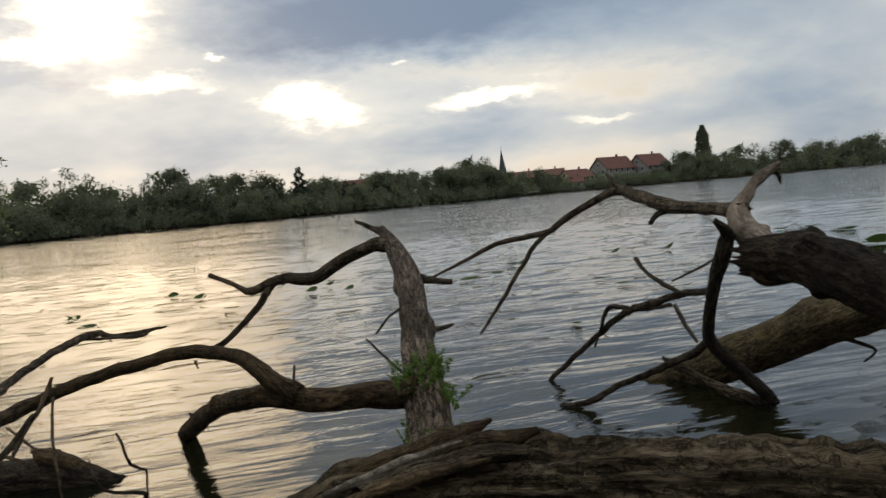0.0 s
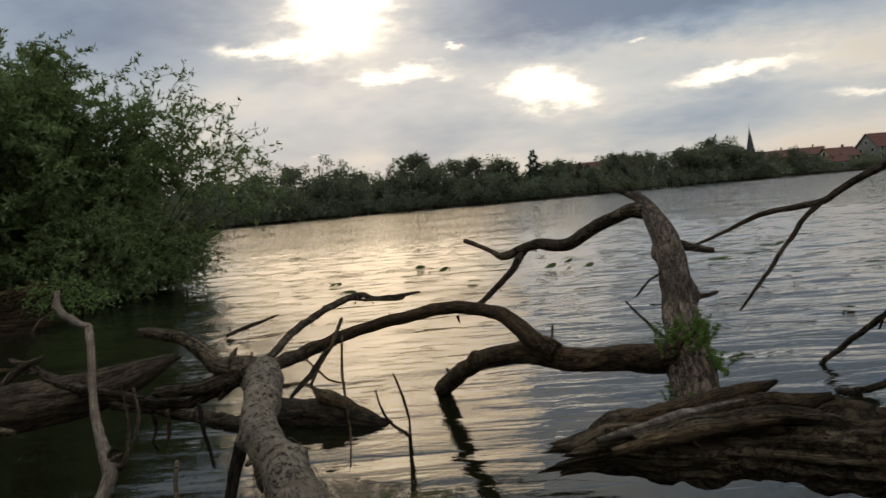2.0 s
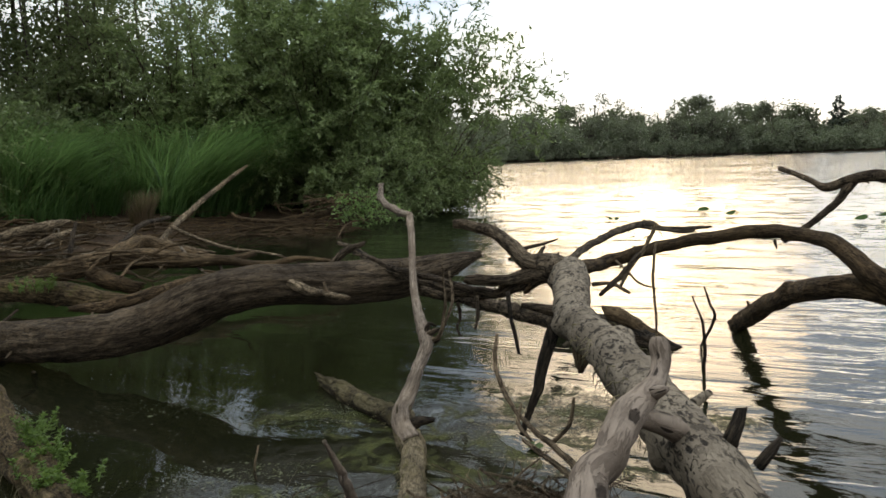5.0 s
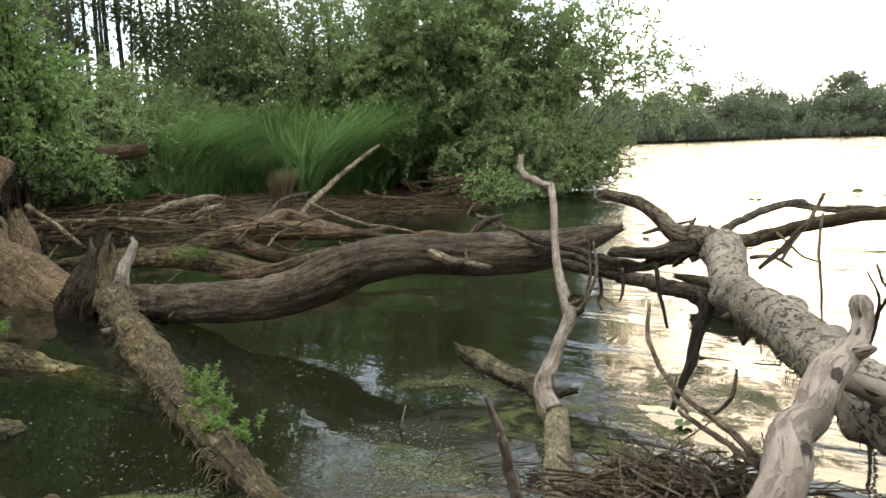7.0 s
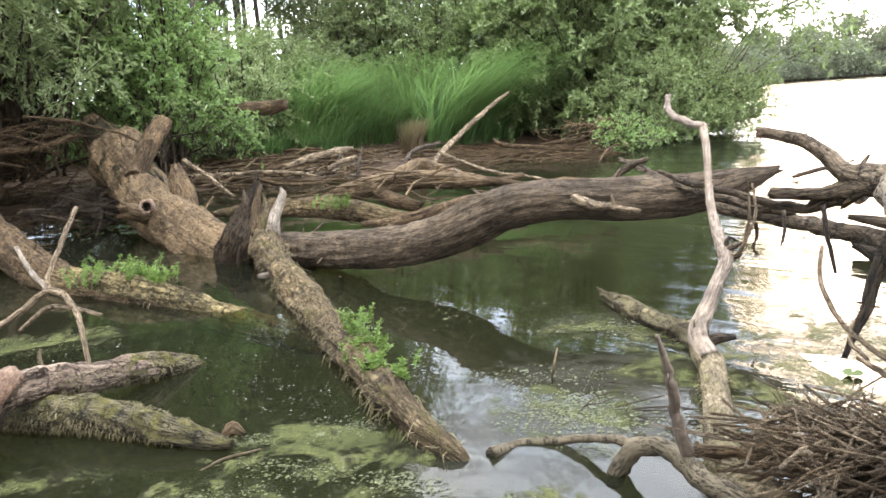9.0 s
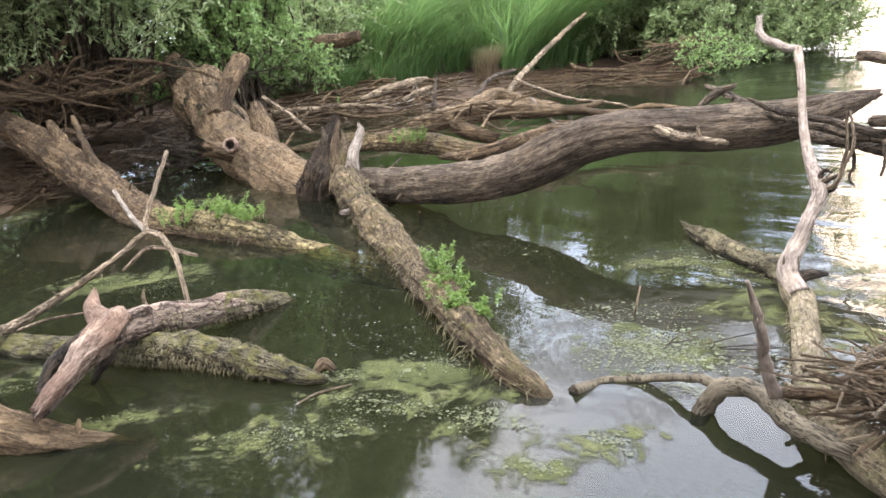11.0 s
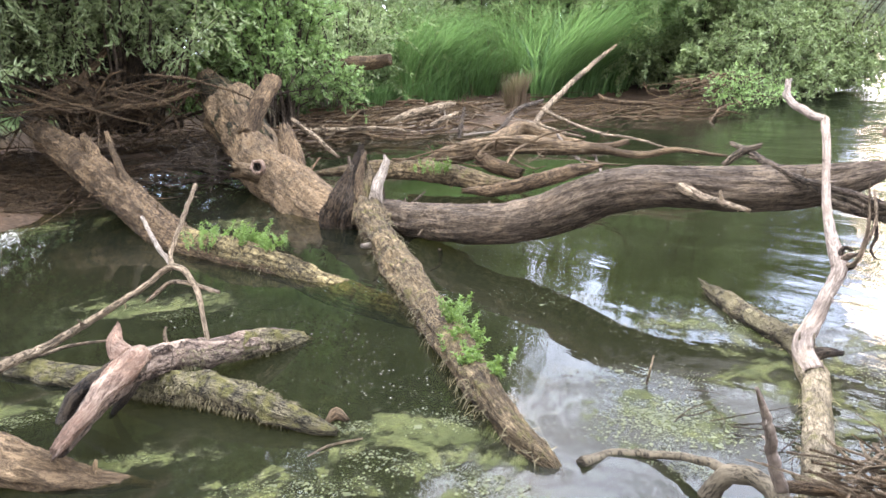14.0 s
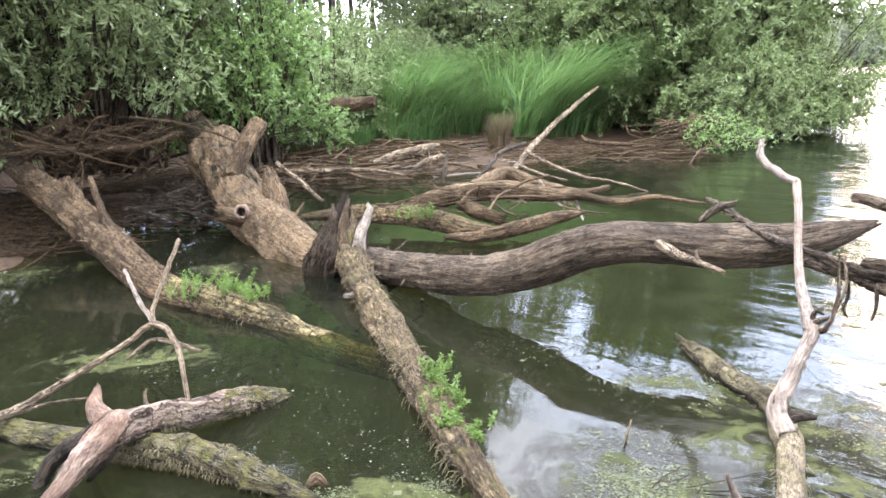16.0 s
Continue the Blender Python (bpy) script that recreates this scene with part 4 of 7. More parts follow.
limb("moss_cover", M_SUNK, [(-4.65, 2.83, 0.069, 0.086), (-4.24, 2.89, 0.067, 0.096), (-3.83, 2.98, 0.059, 0.097), (-3.50, 3.07, 0.024, 0.092), (-3.17, 3.14, -0.030, 0.084), (-2.94, 3.22, -0.078, 0.082), (-2.75, 3.33, -0.128, 0.080), (-2.53, 3.47, -0.195, 0.074)], slab, "yellowish moss-grown stretch running under water", furrow=0.16, rough=0.16)
limb("root_shoot", M_BROWN, [(-6.72, 2.80, 0.395, 0.080), (-7.04, 2.80, 0.591, 0.063), (-7.22, 2.79, 0.740, 0.034)], slab)
limb("root_shoot", M_BROWN, [(-5.88, 2.83, 0.260, 0.065), (-6.20, 2.83, 0.493, 0.036), (-6.55, 2.85, 0.793, 0.023)], slab)

fork = limb("forked_log", M_SPLIT, [(-2.27, 2.61, -0.021, 0.017), (-2.24, 2.45, 0.040, 0.043), (-2.18, 2.26, 0.084, 0.053), (-2.15, 2.06, 0.117, 0.055), (-2.08, 1.86, 0.168, 0.056), (-2.02, 1.71, 0.197, 0.060), (-1.93, 1.59, 0.177, 0.048), (-1.78, 1.45, 0.160, 0.036), (-1.62, 1.33, 0.141, 0.026)],
            label="forked driftwood log with one pale bare leg", category="log", rough=0.22, furrow=0.16, knots=5)
limb("fork_leg", M_PINK, [(-1.94, 1.72, 0.276, 0.043), (-1.87, 1.62, 0.255, 0.049), (-1.76, 1.51, 0.231, 0.039), (-1.64, 1.39, 0.188, 0.030), (-1.58, 1.31, 0.158, 0.020)], fork, "bare pinkish leg of the fork", furrow=0.18, rough=0.16, ragged=(0, 1.2))
limb("fork_leg", M_DARK, [(-2.04, 1.64, 0.196, 0.047), (-2.15, 1.53, 0.116, 0.038), (-2.19, 1.44, 0.008, 0.028), (-2.13, 1.40, -0.030, 0.020)], fork, "dark leg dipping into the water")
limb("fork_prong", M_PINK, [(-2.05, 1.69, 0.221, 0.054), (-2.16, 1.68, 0.259, 0.039), (-2.27, 1.72, 0.299, 0.013)], fork, "splintered prong", furrow=0.1, ragged=(0, 1.4))
limb("fork_leg", M_DARK, [(-1.98, 1.71, 0.191, 0.039), (-1.95, 1.62, 0.106, 0.021), (-2.13, 1.60, -0.030, 0.009)], fork)
limb("moss_cover", M_MOSSY, [(-2.26, 2.57, -0.003, 0.037), (-2.22, 2.39, 0.058, 0.059), (-2.18, 2.23, 0.091, 0.064)], fork, "moss along the tip", furrow=0.1)

limb("low_log", M_MOSSY, [(-3.64, 1.02, -0.064, 0.057), (-3.10, 1.28, -0.017, 0.055), (-2.66, 1.51, 0.017, 0.057), (-2.34, 1.68, 0.032, 0.056), (-2.04, 1.83, 0.057, 0.066), (-1.86, 1.94, 0.064, 0.071), (-1.65, 2.04, 0.053, 0.064), (-1.47, 2.10, 0.040, 0.049), (-1.34, 2.14, 0.027, 0.033), (-1.25, 2.18, 0.027, 0.014)],
     label="moss-covered log lying low in the water", category="log", rough=0.2, furrow=0.12, knots=6)
bump = bpy.data.objects["low_log"]
limb("knot", M_MOSSY, [(-1.74, 2.04, 0.022, 0.040), (-1.78, 2.08, 0.055, 0.030), (-1.79, 2.10, 0.073, 0.016)], bump, ragged=(0, 0.1))
limb("corner_log", M_TAN, [(-2.19, 0.87, 0.266, 0.052), (-1.98, 1.04, 0.181, 0.062), (-1.81, 1.16, 0.108, 0.069), (-1.68, 1.30, 0.038, 0.063), (-1.57, 1.43, -0.001, 0.039), (-1.50, 1.56, -0.041, 0.012)],
     label="split tan log end floating beside the mossy log", category="log", furrow=0.28, rough=0.16, ragged=(0.3, 1.8))

dead = limb("dead_branch", M_TWIG, [(-2.15, 2.06, 0.134, 0.012), (-2.24, 2.08, 0.249, 0.011), (-2.41, 2.12, 0.363, 0.014), (-2.62, 2.10, 0.417, 0.016), (-2.73, 1.96, 0.314, 0.016), (-2.82, 1.75, 0.196, 0.018), (-2.83, 1.52, 0.111, 0.022), (-2.77, 1.30, 0.085, 0.025), (-2.72, 1.09, 0.060, 0.026)],
            label="bare grey branch with forked twigs beside the forked log", category="branch")
limb("twig", M_TWIG, [(-2.63, 2.09, 0.415, 0.014), (-2.77, 2.15, 0.472, 0.012), (-2.89, 2.26, 0.581, 0.013), (-3.04, 2.41, 0.733, 0.012)], dead)
limb("twig", M_PALE, [(-2.65, 2.10, 0.418, 0.013), (-3.08, 2.16, 0.444, 0.013), (-3.55, 2.24, 0.510, 0.011)], dead)
limb("twig", M_TWIG, [(-2.35, 2.21, 0.317, 0.009), (-2.50, 2.11, 0.358, 0.012), (-2.60, 2.06, 0.343, 0.011), (-2.70, 1.97, 0.253, 0.009)], dead)
limb("twig", M_TWIG, [(-3.05, 1.33, 0.033, 0.012), (-2.95, 1.47, 0.037, 0.011), (-2.90, 1.64, 0.062, 0.009), (-2.81, 1.83, 0.058, 0.005)], dead)
limb("twig", M_TWIG, [(-2.07, 1.86, 0.216, 0.010), (-2.09, 1.86, 0.275, 0.008), (-2.09, 1.87, 0.304, 0.005)], fork)

# pale upright branch and the mossy log it rises from
pale = limb("pale_branch", M_BARE, [(-1.16, 5.12, 1.079, 0.015), (-1.10, 5.04, 0.988, 0.019), (-0.92, 4.87, 0.943, 0.022), (-0.75, 4.71, 0.936, 0.017), (-0.73, 4.69, 0.915, 0.019), (-0.65, 4.55, 0.818, 0.018), (-0.55, 4.36, 0.658, 0.018), (-0.46, 4.23, 0.529, 0.022), (-0.36, 4.10, 0.421, 0.030), (-0.34, 4.07, 0.394, 0.030), (-0.34, 3.96, 0.297, 0.029), (-0.35, 3.89, 0.204, 0.035), (-0.34, 3.82, 0.136, 0.039), (-0.28, 3.78, 0.063, 0.045)],
            label="pale barkless branch rising crookedly from the water", category="branch", rough=0.07, furrow=0.03, knots=2)
limb("twig", M_PALE, [(-1.10, 5.05, 0.987, 0.014), (-1.14, 5.05, 1.011, 0.012), (-1.15, 5.13, 1.090, 0.008)], pale)
limb("twig", M_TWIG, [(-0.34, 4.09, 0.409, 0.010), (-0.28, 4.09, 0.440, 0.010), (-0.25, 4.10, 0.585, 0.008), (-0.25, 4.08, 0.764, 0.004)], pale, "thin curved twig")
limb("twig", M_DARK, [(-0.31, 3.82, 0.102, 0.029), (-0.25, 3.84, 0.127, 0.021), (-0.20, 3.86, 0.133, 0.009)], pale)
for knob in ([(-0.35, 4.09, 0.428, 0.018), (-0.32, 4.11, 0.449, 0.014), (-0.29, 4.12, 0.462, 0.006)], [(-0.35, 4.08, 0.410, 0.018), (-0.31, 4.10, 0.404, 0.012), (-0.285, 4.11, 0.418, 0.005)],
             [(-0.35, 4.10, 0.446, 0.014), (-0.34, 4.11, 0.484, 0.009), (-0.31, 4.12, 0.474, 0.004)]):
    limb("knob", M_TWIGDARK, knob, pale, "dark knotty bud of broken twigs")
mosslog = limb("mossy_float_log", M_MOTTLED, [(-0.59, 4.28, 0.000, 0.035), (-0.42, 4.01, 0.010, 0.048), (-0.23, 3.72, 0.030, 0.051), (-0.06, 3.39, 0.040, 0.049), (0.07, 3.13, 0.050, 0.050), (0.19, 2.95, 0.050, 0.058), (0.33, 2.85, 0.050, 0.063), (0.46, 2.78, 0.040, 0.063), (0.60, 2.73, 0.030, 0.055)],
               label="mottled mossy log floating between algae mats", category="log", furrow=0.05, knots=2)
limb("side_branch", M_CRUST, [(-1.22, 4.49, 0.030, 0.020), (-1.14, 4.45, 0.020, 0.040), (-0.96, 4.34, 0.016, 0.052), (-0.69, 4.18, 0.012, 0.056), (-0.45, 4.04, 0.010, 0.055), (-0.32, 3.90, 0.010, 0.036)], mosslog, "dark half-sunk arm of the log under a dry algae crust", furrow=0.16, rough=0.22, knots=6, ragged=(2.2, 0.3))
fringe(mosslog, M_FIBRE, [(-1.20, 4.48, 0.030, 0.030), (-0.96, 4.34, 0.020, 0.050), (-0.69, 4.18, 0.020, 0.052), (-0.50, 4.06, 0.016, 0.052)], 420, 0.028, 811, down=0.2)
for q, w in ((0.3, 0.010), (1.3, 0.013), (2.2, 0.009), (3.4, 0.012), (4.6, 0.011), (5.5, 0.010)):
    # scraps of bark left on the foot of the pale branch
    dx, dy = 0.034 * math.cos(q), 0.034 * math.sin(q)
    limb("bark_scrap", M_MOTTLED, [(-0.345 + dx, 3.84 + dy, 0.150 + 0.05 * math.sin(3 * q), 0.003), (-0.33 + 1.1 * dx, 3.815 + 1.1 * dy, 0.105, w), (-0.285 + 1.25 * dx, 3.78 + 1.25 * dy, 0.055, w * 1.3), (-0.24 + 1.3 * dx, 3.735 + 1.3 * dy, 0.030, w)], mosslog, spur=0.0, furrow=0.15, rough=0.2)
fringe(mosslog, M_FIBRE, [(-0.23, 3.72, 0.030, 0.051), (-0.06, 3.39, 0.040, 0.049), (0.07, 3.13, 0.050, 0.050), (0.19, 2.95, 0.050, 0.058), (0.33, 2.85, 0.050, 0.063)], 260, 0.04, 807)

elbow = limb("elbow_branch", M_ELBOW, [(-0.15, 2.87, -0.050, 0.024), (-0.11, 2.84, 0.015, 0.027), (-0.05, 2.86, 0.096, 0.029), (0.06, 2.85, 0.115, 0.027), (0.19, 2.77, 0.106, 0.029), (0.29, 2.73, 0.110, 0.030), (0.35, 2.73, 0.100, 0.024)],
             label="crooked mossy branch bent down into the water", category="branch", furrow=0.10, rough=0.10, knots=2)
limb("side_branch", M_ELBOW, [(-0.05, 2.86, 0.096, 0.020), (-0.17, 2.89, 0.077, 0.015), (-0.35, 2.90, 0.020, 0.015), (-0.48, 2.83, -0.006, 0.017), (-0.50, 2.70, 0.010, 0.021)], elbow, "grey side branch lying on the water")
limb("twig", M_BARE, [(0.11, 2.84, 0.126, 0.020), (0.13, 2.74, 0.284, 0.016), (0.17, 2.63, 0.437, 0.013), (0.21, 2.50, 0.588, 0.005)], elbow, "upright pointed pale stick")
limb("side_branch", M_BROWN, [(0.11, 2.85, 0.134, 0.018), (0.19, 2.96, 0.113, 0.021), (0.28, 3.04, 0.077, 0.025), (0.38, 3.13, 0.059, 0.027), (0.48, 3.16, 0.056, 0.024)], elbow)
limb("twig", M_PALE, [(0.39, 2.90, 0.248, 0.014), (0.43, 2.85, 0.216, 0.020), (0.48, 2.81, 0.160, 0.023), (0.53, 2.76, 0.095, 0.023)], elbow)

# knotty log that passes close by the viewer
knotty = limb("knotty_log", M_FLAKY, [(0.08, 4.61, 0.688, 0.045), (0.22, 4.46, 0.675, 0.080), (0.39, 3.89, 0.633, 0.071), (0.58, 3.47, 0.649, 0.068), (0.74, 3.15, 0.652, 0.066), (0.86, 2.87, 0.666, 0.063), (0.96, 2.63, 0.677, 0.061), (1.06, 2.39, 0.693, 0.056), (1.14, 2.24, 0.686, 0.052), (1.23, 2.15, 0.658, 0.047)],
              label="grey knotty log with flaking bark", category="log", furrow=0.04, rough=0.09, knots=6, spur=0.5)
limb("broken_fork", M_FORK, [(0.962, 2.485, 0.893, 0.012), (0.964, 2.480, 0.880, 0.019), (0.970, 2.470, 0.855, 0.017), (0.968, 2.440, 0.835, 0.016), (0.960, 2.400, 0.815, 0.021), (0.945, 2.330, 0.795, 0.028), (0.935, 2.250, 0.768, 0.026), (0.925, 2.170, 0.738, 0.029), (0.920, 2.070, 0.698, 0.031), (0.910, 2.000, 0.643, 0.032)], knotty, "bare pale limb with a rounded broken end", rough=0.10, furrow=0.05, knots=0, ragged=(0.0, 0.2), spur=0.0)
limb("fork_joint", M_FORK, [(0.945, 2.330, 0.795, 0.016), (0.980, 2.385, 0.770, 0.019), (1.010, 2.430, 0.738, 0.021), (1.035, 2.460, 0.705, 0.014)], knotty, rough=0.12, furrow=0.06, spur=0.0)
limb("knob", M_FORK, [(0.960, 2.390, 0.815, 0.013), (0.985, 2.370, 0.830, 0.011), (1.000, 2.360, 0.838, 0.004)], knotty, spur=0.0)
for knob in ([(1.09, 2.42, 0.735, 0.016), (1.10, 2.44, 0.765, 0.013), (1.105, 2.45, 0.785, 0.010)], [(1.14, 2.36, 0.730, 0.010), (1.16, 2.38, 0.755, 0.008), (1.17, 2.39, 0.768, 0.004)]):
    limb("knob", M_DARK, knob, knotty, spur=0.0)
limb("arch_limb", M_GREY, [(-0.41, 4.58, 0.899, 0.024), (-0.34, 4.57, 0.895, 0.026), (-0.20, 4.56, 0.864, 0.031), (-0.10, 4.53, 0.805, 0.036), (-0.02, 4.49, 0.738, 0.045), (0.10, 4.50, 0.702, 0.066), (0.22, 4.46, 0.675, 0.064)], knotty, "grey arched limb with a blunt tip", ragged=(0.2, 0))
limb("twig", M_GREY, [(0.07, 4.49, 0.716, 0.022), (0.06, 4.51, 0.764, 0.015), (0.07, 4.55, 0.797, 0.006)], knotty)
limb("side_branch", M_GREY, [(-0.29, 4.46, 0.633, 0.026), (-0.11, 4.46, 0.642, 0.029), (0.04, 4.48, 0.664, 0.038), (0.16, 4.48, 0.670, 0.043)], knotty)
limb("side_branch", M_TWIGDARK, [(-0.90, 4.54, 0.715, 0.011), (-0.74, 4.52, 0.663, 0.015), (-0.55, 4.52, 0.628, 0.017), (-0.39, 4.51, 0.593, 0.020), (-0.21, 4.50, 0.565, 0.023), (-0.07, 4.49, 0.591, 0.025), (0.07, 4.47, 0.653, 0.029)], knotty, "long thin branch reaching over the fallen tree")
limb("twig", M_TWIGDARK, [(-0.15, 4.49, 0.577, 0.014), (-0.08, 4.49, 0.643, 0.018), (0.01, 4.48, 0.687, 0.020)], knotty)
limb("hanging_stick", M_DARK, [(0.35, 3.85, 0.594, 0.030), (0.32, 3.81, 0.516, 0.025), (0.30, 3.74, 0.361, 0.019), (0.26, 3.67, 0.198, 0.009)], knotty, "dark broken stick hanging down")
limb("bark_shard", M_BROWN, [(0.56, 3.45, 0.598, 0.037), (0.56, 3.42, 0.561, 0.021), (0.56, 3.41, 0.536, 0.005)], knotty)
limb("hanging_stick", M_DARK, [(-0.02, 4.28, 0.612, 0.011), (0.02, 4.22, 0.499, 0.010), (0.07, 4.17, 0.365, 0.007)], knotty)
limb("side_branch", M_GREY, [(-0.79, 4.95, 0.475, 0.036), (-0.54, 4.87, 0.464, 0.037), (-0.24, 4.65, 0.470, 0.036), (0.03, 4.42, 0.485, 0.037), (0.28, 4.16, 0.509, 0.035), (0.46, 3.86, 0.550, 0.030)], knotty, "straight grey branch leaning on the log")
limb("hanging_stick", M_TWIGDARK, [(-0.52, 4.82, 0.430, 0.012), (-0.50, 4.80, 0.365, 0.010), (-0.51, 4.77, 0.308, 0.007), (-0.48, 4.76, 0.266, 0.006)], knotty)

limb("hanging_stick", M_TWIGDARK, [(0.36, 3.87, 0.632, 0.010), (0.35, 3.84, 0.572, 0.010), (0.33, 3.80, 0.473, 0.008), (0.29, 3.74, 0.374, 0.006)], knotty)
limb("branch_stub", M_GREY, [(0.36, 3.88, 0.625, 0.023), (0.28, 3.86, 0.640, 0.019), (0.21, 3.83, 0.655, 0.010)], knotty)

# thin sticks caught between the logs
snag = limb("snagged_branch", M_TWIG, [(0.21, 3.57, 0.598, 0.006), (0.23, 3.50, 0.511, 0.008), (0.30, 3.42, 0.426, 0.008), (0.38, 3.35, 0.384, 0.008), (0.49, 3.23, 0.374, 0.010), (0.62, 3.08, 0.376, 0.011), (0.75, 2.87, 0.393, 0.011), (0.82, 2.73, 0.398, 0.010)],
            label="thin dead twigs caught between the logs", category="branch")
limb("twig", M_TWIG, [(0.53, 3.20, 0.375, 0.007), (0.57, 3.24, 0.421, 0.007), (0.58, 3.26, 0.500, 0.005)], snag)
limb("twig", M_TWIG, [(0.42, 3.25, 0.350, 0.007), (0.53, 3.14, 0.352, 0.009), (0.66, 2.98, 0.372, 0.009), (0.72, 2.91, 0.372, 0.008)], snag)
limb("twig", M_TWIG, [(0.36, 3.40, 0.412, 0.005), (0.37, 3.34, 0.367, 0.007), (0.44, 3.26, 0.349, 0.006)], snag)
limb("twig", M_TWIG, [(-0.33, 4.32, 0.693, 0.006), (-0.29, 4.26, 0.571, 0.007), (-0.30, 4.18, 0.454, 0.005)], snag)

# arched limb and its trunk, seen out over the open water
weed = limb("dead_tree", M_SPLIT, [(2.06, 4.02, 0.330, 0.114), (2.11, 4.37, 0.392, 0.119), (2.14, 4.53, 0.498, 0.107), (2.17, 4.81, 0.701, 0.087), (2.23, 5.20, 0.868, 0.082), (2.26, 5.61, 1.048, 0.076), (2.26, 5.98, 1.201, 0.056), (2.22, 6.20, 1.317, 0.029)],
            label="dead leaning trunk with sprouting weeds", category="tree trunk", furrow=0.06, knots=8, ragged=(0, 1.2))
limb("branch", M_GREY, [(2.24, 6.04, 1.230, 0.057), (2.12, 6.15, 1.215, 0.045), (1.96, 6.28, 1.149, 0.044), (1.76, 6.43, 1.034, 0.045), (1.53, 6.53, 1.031, 0.037), (1.31, 6.63, 0.971, 0.029), (1.23, 6.70, 0.997, 0.019), (1.02, 6.90, 1.085, 0.018)], weed, "grey crooked branch", ragged=(0, 0.3))
limb("branch", M_TWIGDARK, [(1.45, 6.57, 0.998, 0.031), (1.36, 6.51, 0.875, 0.024), (1.22, 6.43, 0.746, 0.021), (1.13, 6.39, 0.678, 0.020), (1.07, 6.35, 0.643, 0.023)], weed)
limb("twig", M_GREY, [(2.22, 6.15, 1.292, 0.026), (2.15, 6.27, 1.346, 0.018), (2.06, 6.34, 1.391, 0.009)], weed)
limb("branch_stub", M_GREY, [(2.31, 5.60, 1.036, 0.032), (2.45, 5.78, 0.993, 0.023), (2.59, 5.90, 0.956, 0.019)], weed)
limb("branch_stub", M_GREY, [(2.30, 5.18, 0.785, 0.021), (2.38, 5.21, 0.785, 0.013), (2.44, 5.25, 0.791, 0.009)], weed)
limb("twig", M_TWIGDARK, [(2.09, 4.86, 0.641, 0.008), (2.03, 4.92, 0.698, 0.008), (1.93, 5.00, 0.814, 0.005)], weed)
limb("twig", M_TWIGDARK, [(1.99, 5.04, 0.829, 0.006), (2.07, 5.08, 0.903, 0.006), (2.16, 5.22, 0.921, 0.006)], weed)
limb("limb", M_BROWN, [(2.11, 4.59, 0.618, 0.068), (2.00, 4.84, 0.554, 0.070), (1.82, 4.91, 0.553, 0.061), (1.60, 4.98, 0.560, 0.061), (1.40, 5.10, 0.566, 0.057), (1.21, 5.39, 0.498, 0.056), (1.03, 5.82, 0.346, 0.055), (0.89, 6.25, 0.172, 0.060), (0.72, 6.83, -0.060, 0.053)], weed, "thick dark limb that dips into the lake", knots=4)
limb("limb", M_BROWN, [(1.54, 4.98, 0.592, 0.063), (1.44, 4.99, 0.672, 0.048), (1.33, 5.09, 0.758, 0.042), (1.19, 5.23, 0.787, 0.035), (0.98, 5.36, 0.800, 0.036), (0.74, 5.40, 0.762, 0.035), (0.51, 5.40, 0.712, 0.033), (0.33, 5.33, 0.669, 0.034), (0.18, 5.20, 0.622, 0.036), (0.08, 4.58, 0.664, 0.036), (-0.00, 4.47, 0.620, 0.037)], weed, "long arched limb", knots=4)
limb("twig", M_GREY, [(1.54, 4.98, 0.609, 0.012), (1.55, 5.00, 0.674, 0.008), (1.56, 5.02, 0.719, 0.007)], weed)
limb("twig", M_TWIGDARK, [(1.05, 5.32, 0.752, 0.009), (1.06, 5.31, 0.715, 0.004)], weed)

driftstick = limb("drift_branch", M_GREY, [(-0.37, 5.99, 0.381, 0.029), (-0.40, 6.53, 0.436, 0.029), (-0.41, 7.39, 0.499, 0.031), (-0.25, 8.54, 0.545, 0.034), (-0.08, 8.81, 0.467, 0.025), (0.13, 8.99, 0.455, 0.022), (0.32, 9.18, 0.456, 0.011)],
                  label="long bare drift branch sticking out of the lake", category="branch")
limb("twig", M_GREY, [(-0.26, 8.53, 0.534, 0.024), (-0.31, 8.40, 0.526, 0.013), (0.10, 8.93, 0.427, 0.017), (0.19, 9.02, 0.451, 0.011)], driftstick)
lump = limb("wet_log", M_DARK, [(-0.40, 6.18, 0.100, 0.070), (-0.15, 6.04, 0.070, 0.104), (0.05, 6.03, 0.040, 0.116), (0.26, 5.96, 0.020, 0.096), (0.41, 5.91, 0.000, 0.057), (0.50, 5.94, -0.020, 0.022)],
            label="dark wet log end afloat on the water", category="log", furrow=0.08)
limb("splinter", M_TAN, [(-0.02, 6.04, 0.205, 0.010), (0.05, 6.00, 0.185, 0.045), (0.17, 5.97, 0.130, 0.052), (0.32, 5.94, 0.070, 0.034), (0.44, 5.92, 0.030, 0.010)], lump, "torn tan shard of bark", furrow=0.2, rough=0.2, ragged=(1.2, 0.5))
limb("small_drift_twig", M_TWIGDARK, [(-2.15, 9.85, 0.030, 0.024), (-1.94, 10.07, 0.100, 0.024), (-1.81, 10.35, 0.120, 0.017), (-1.64, 10.27, 0.180, 0.010)], label="short twig sticking from the lake", category="branch")
limb("upright_twig", M_TWIGDARK, [(0.65, 5.53, -0.050, 0.008), (0.69, 5.47, 0.040, 0.011), (0.86, 4.01, 0.566, 0.006), (0.82, 4.01, 0.685, 0.003)], label="thin dead twig standing in the water", category="branch")
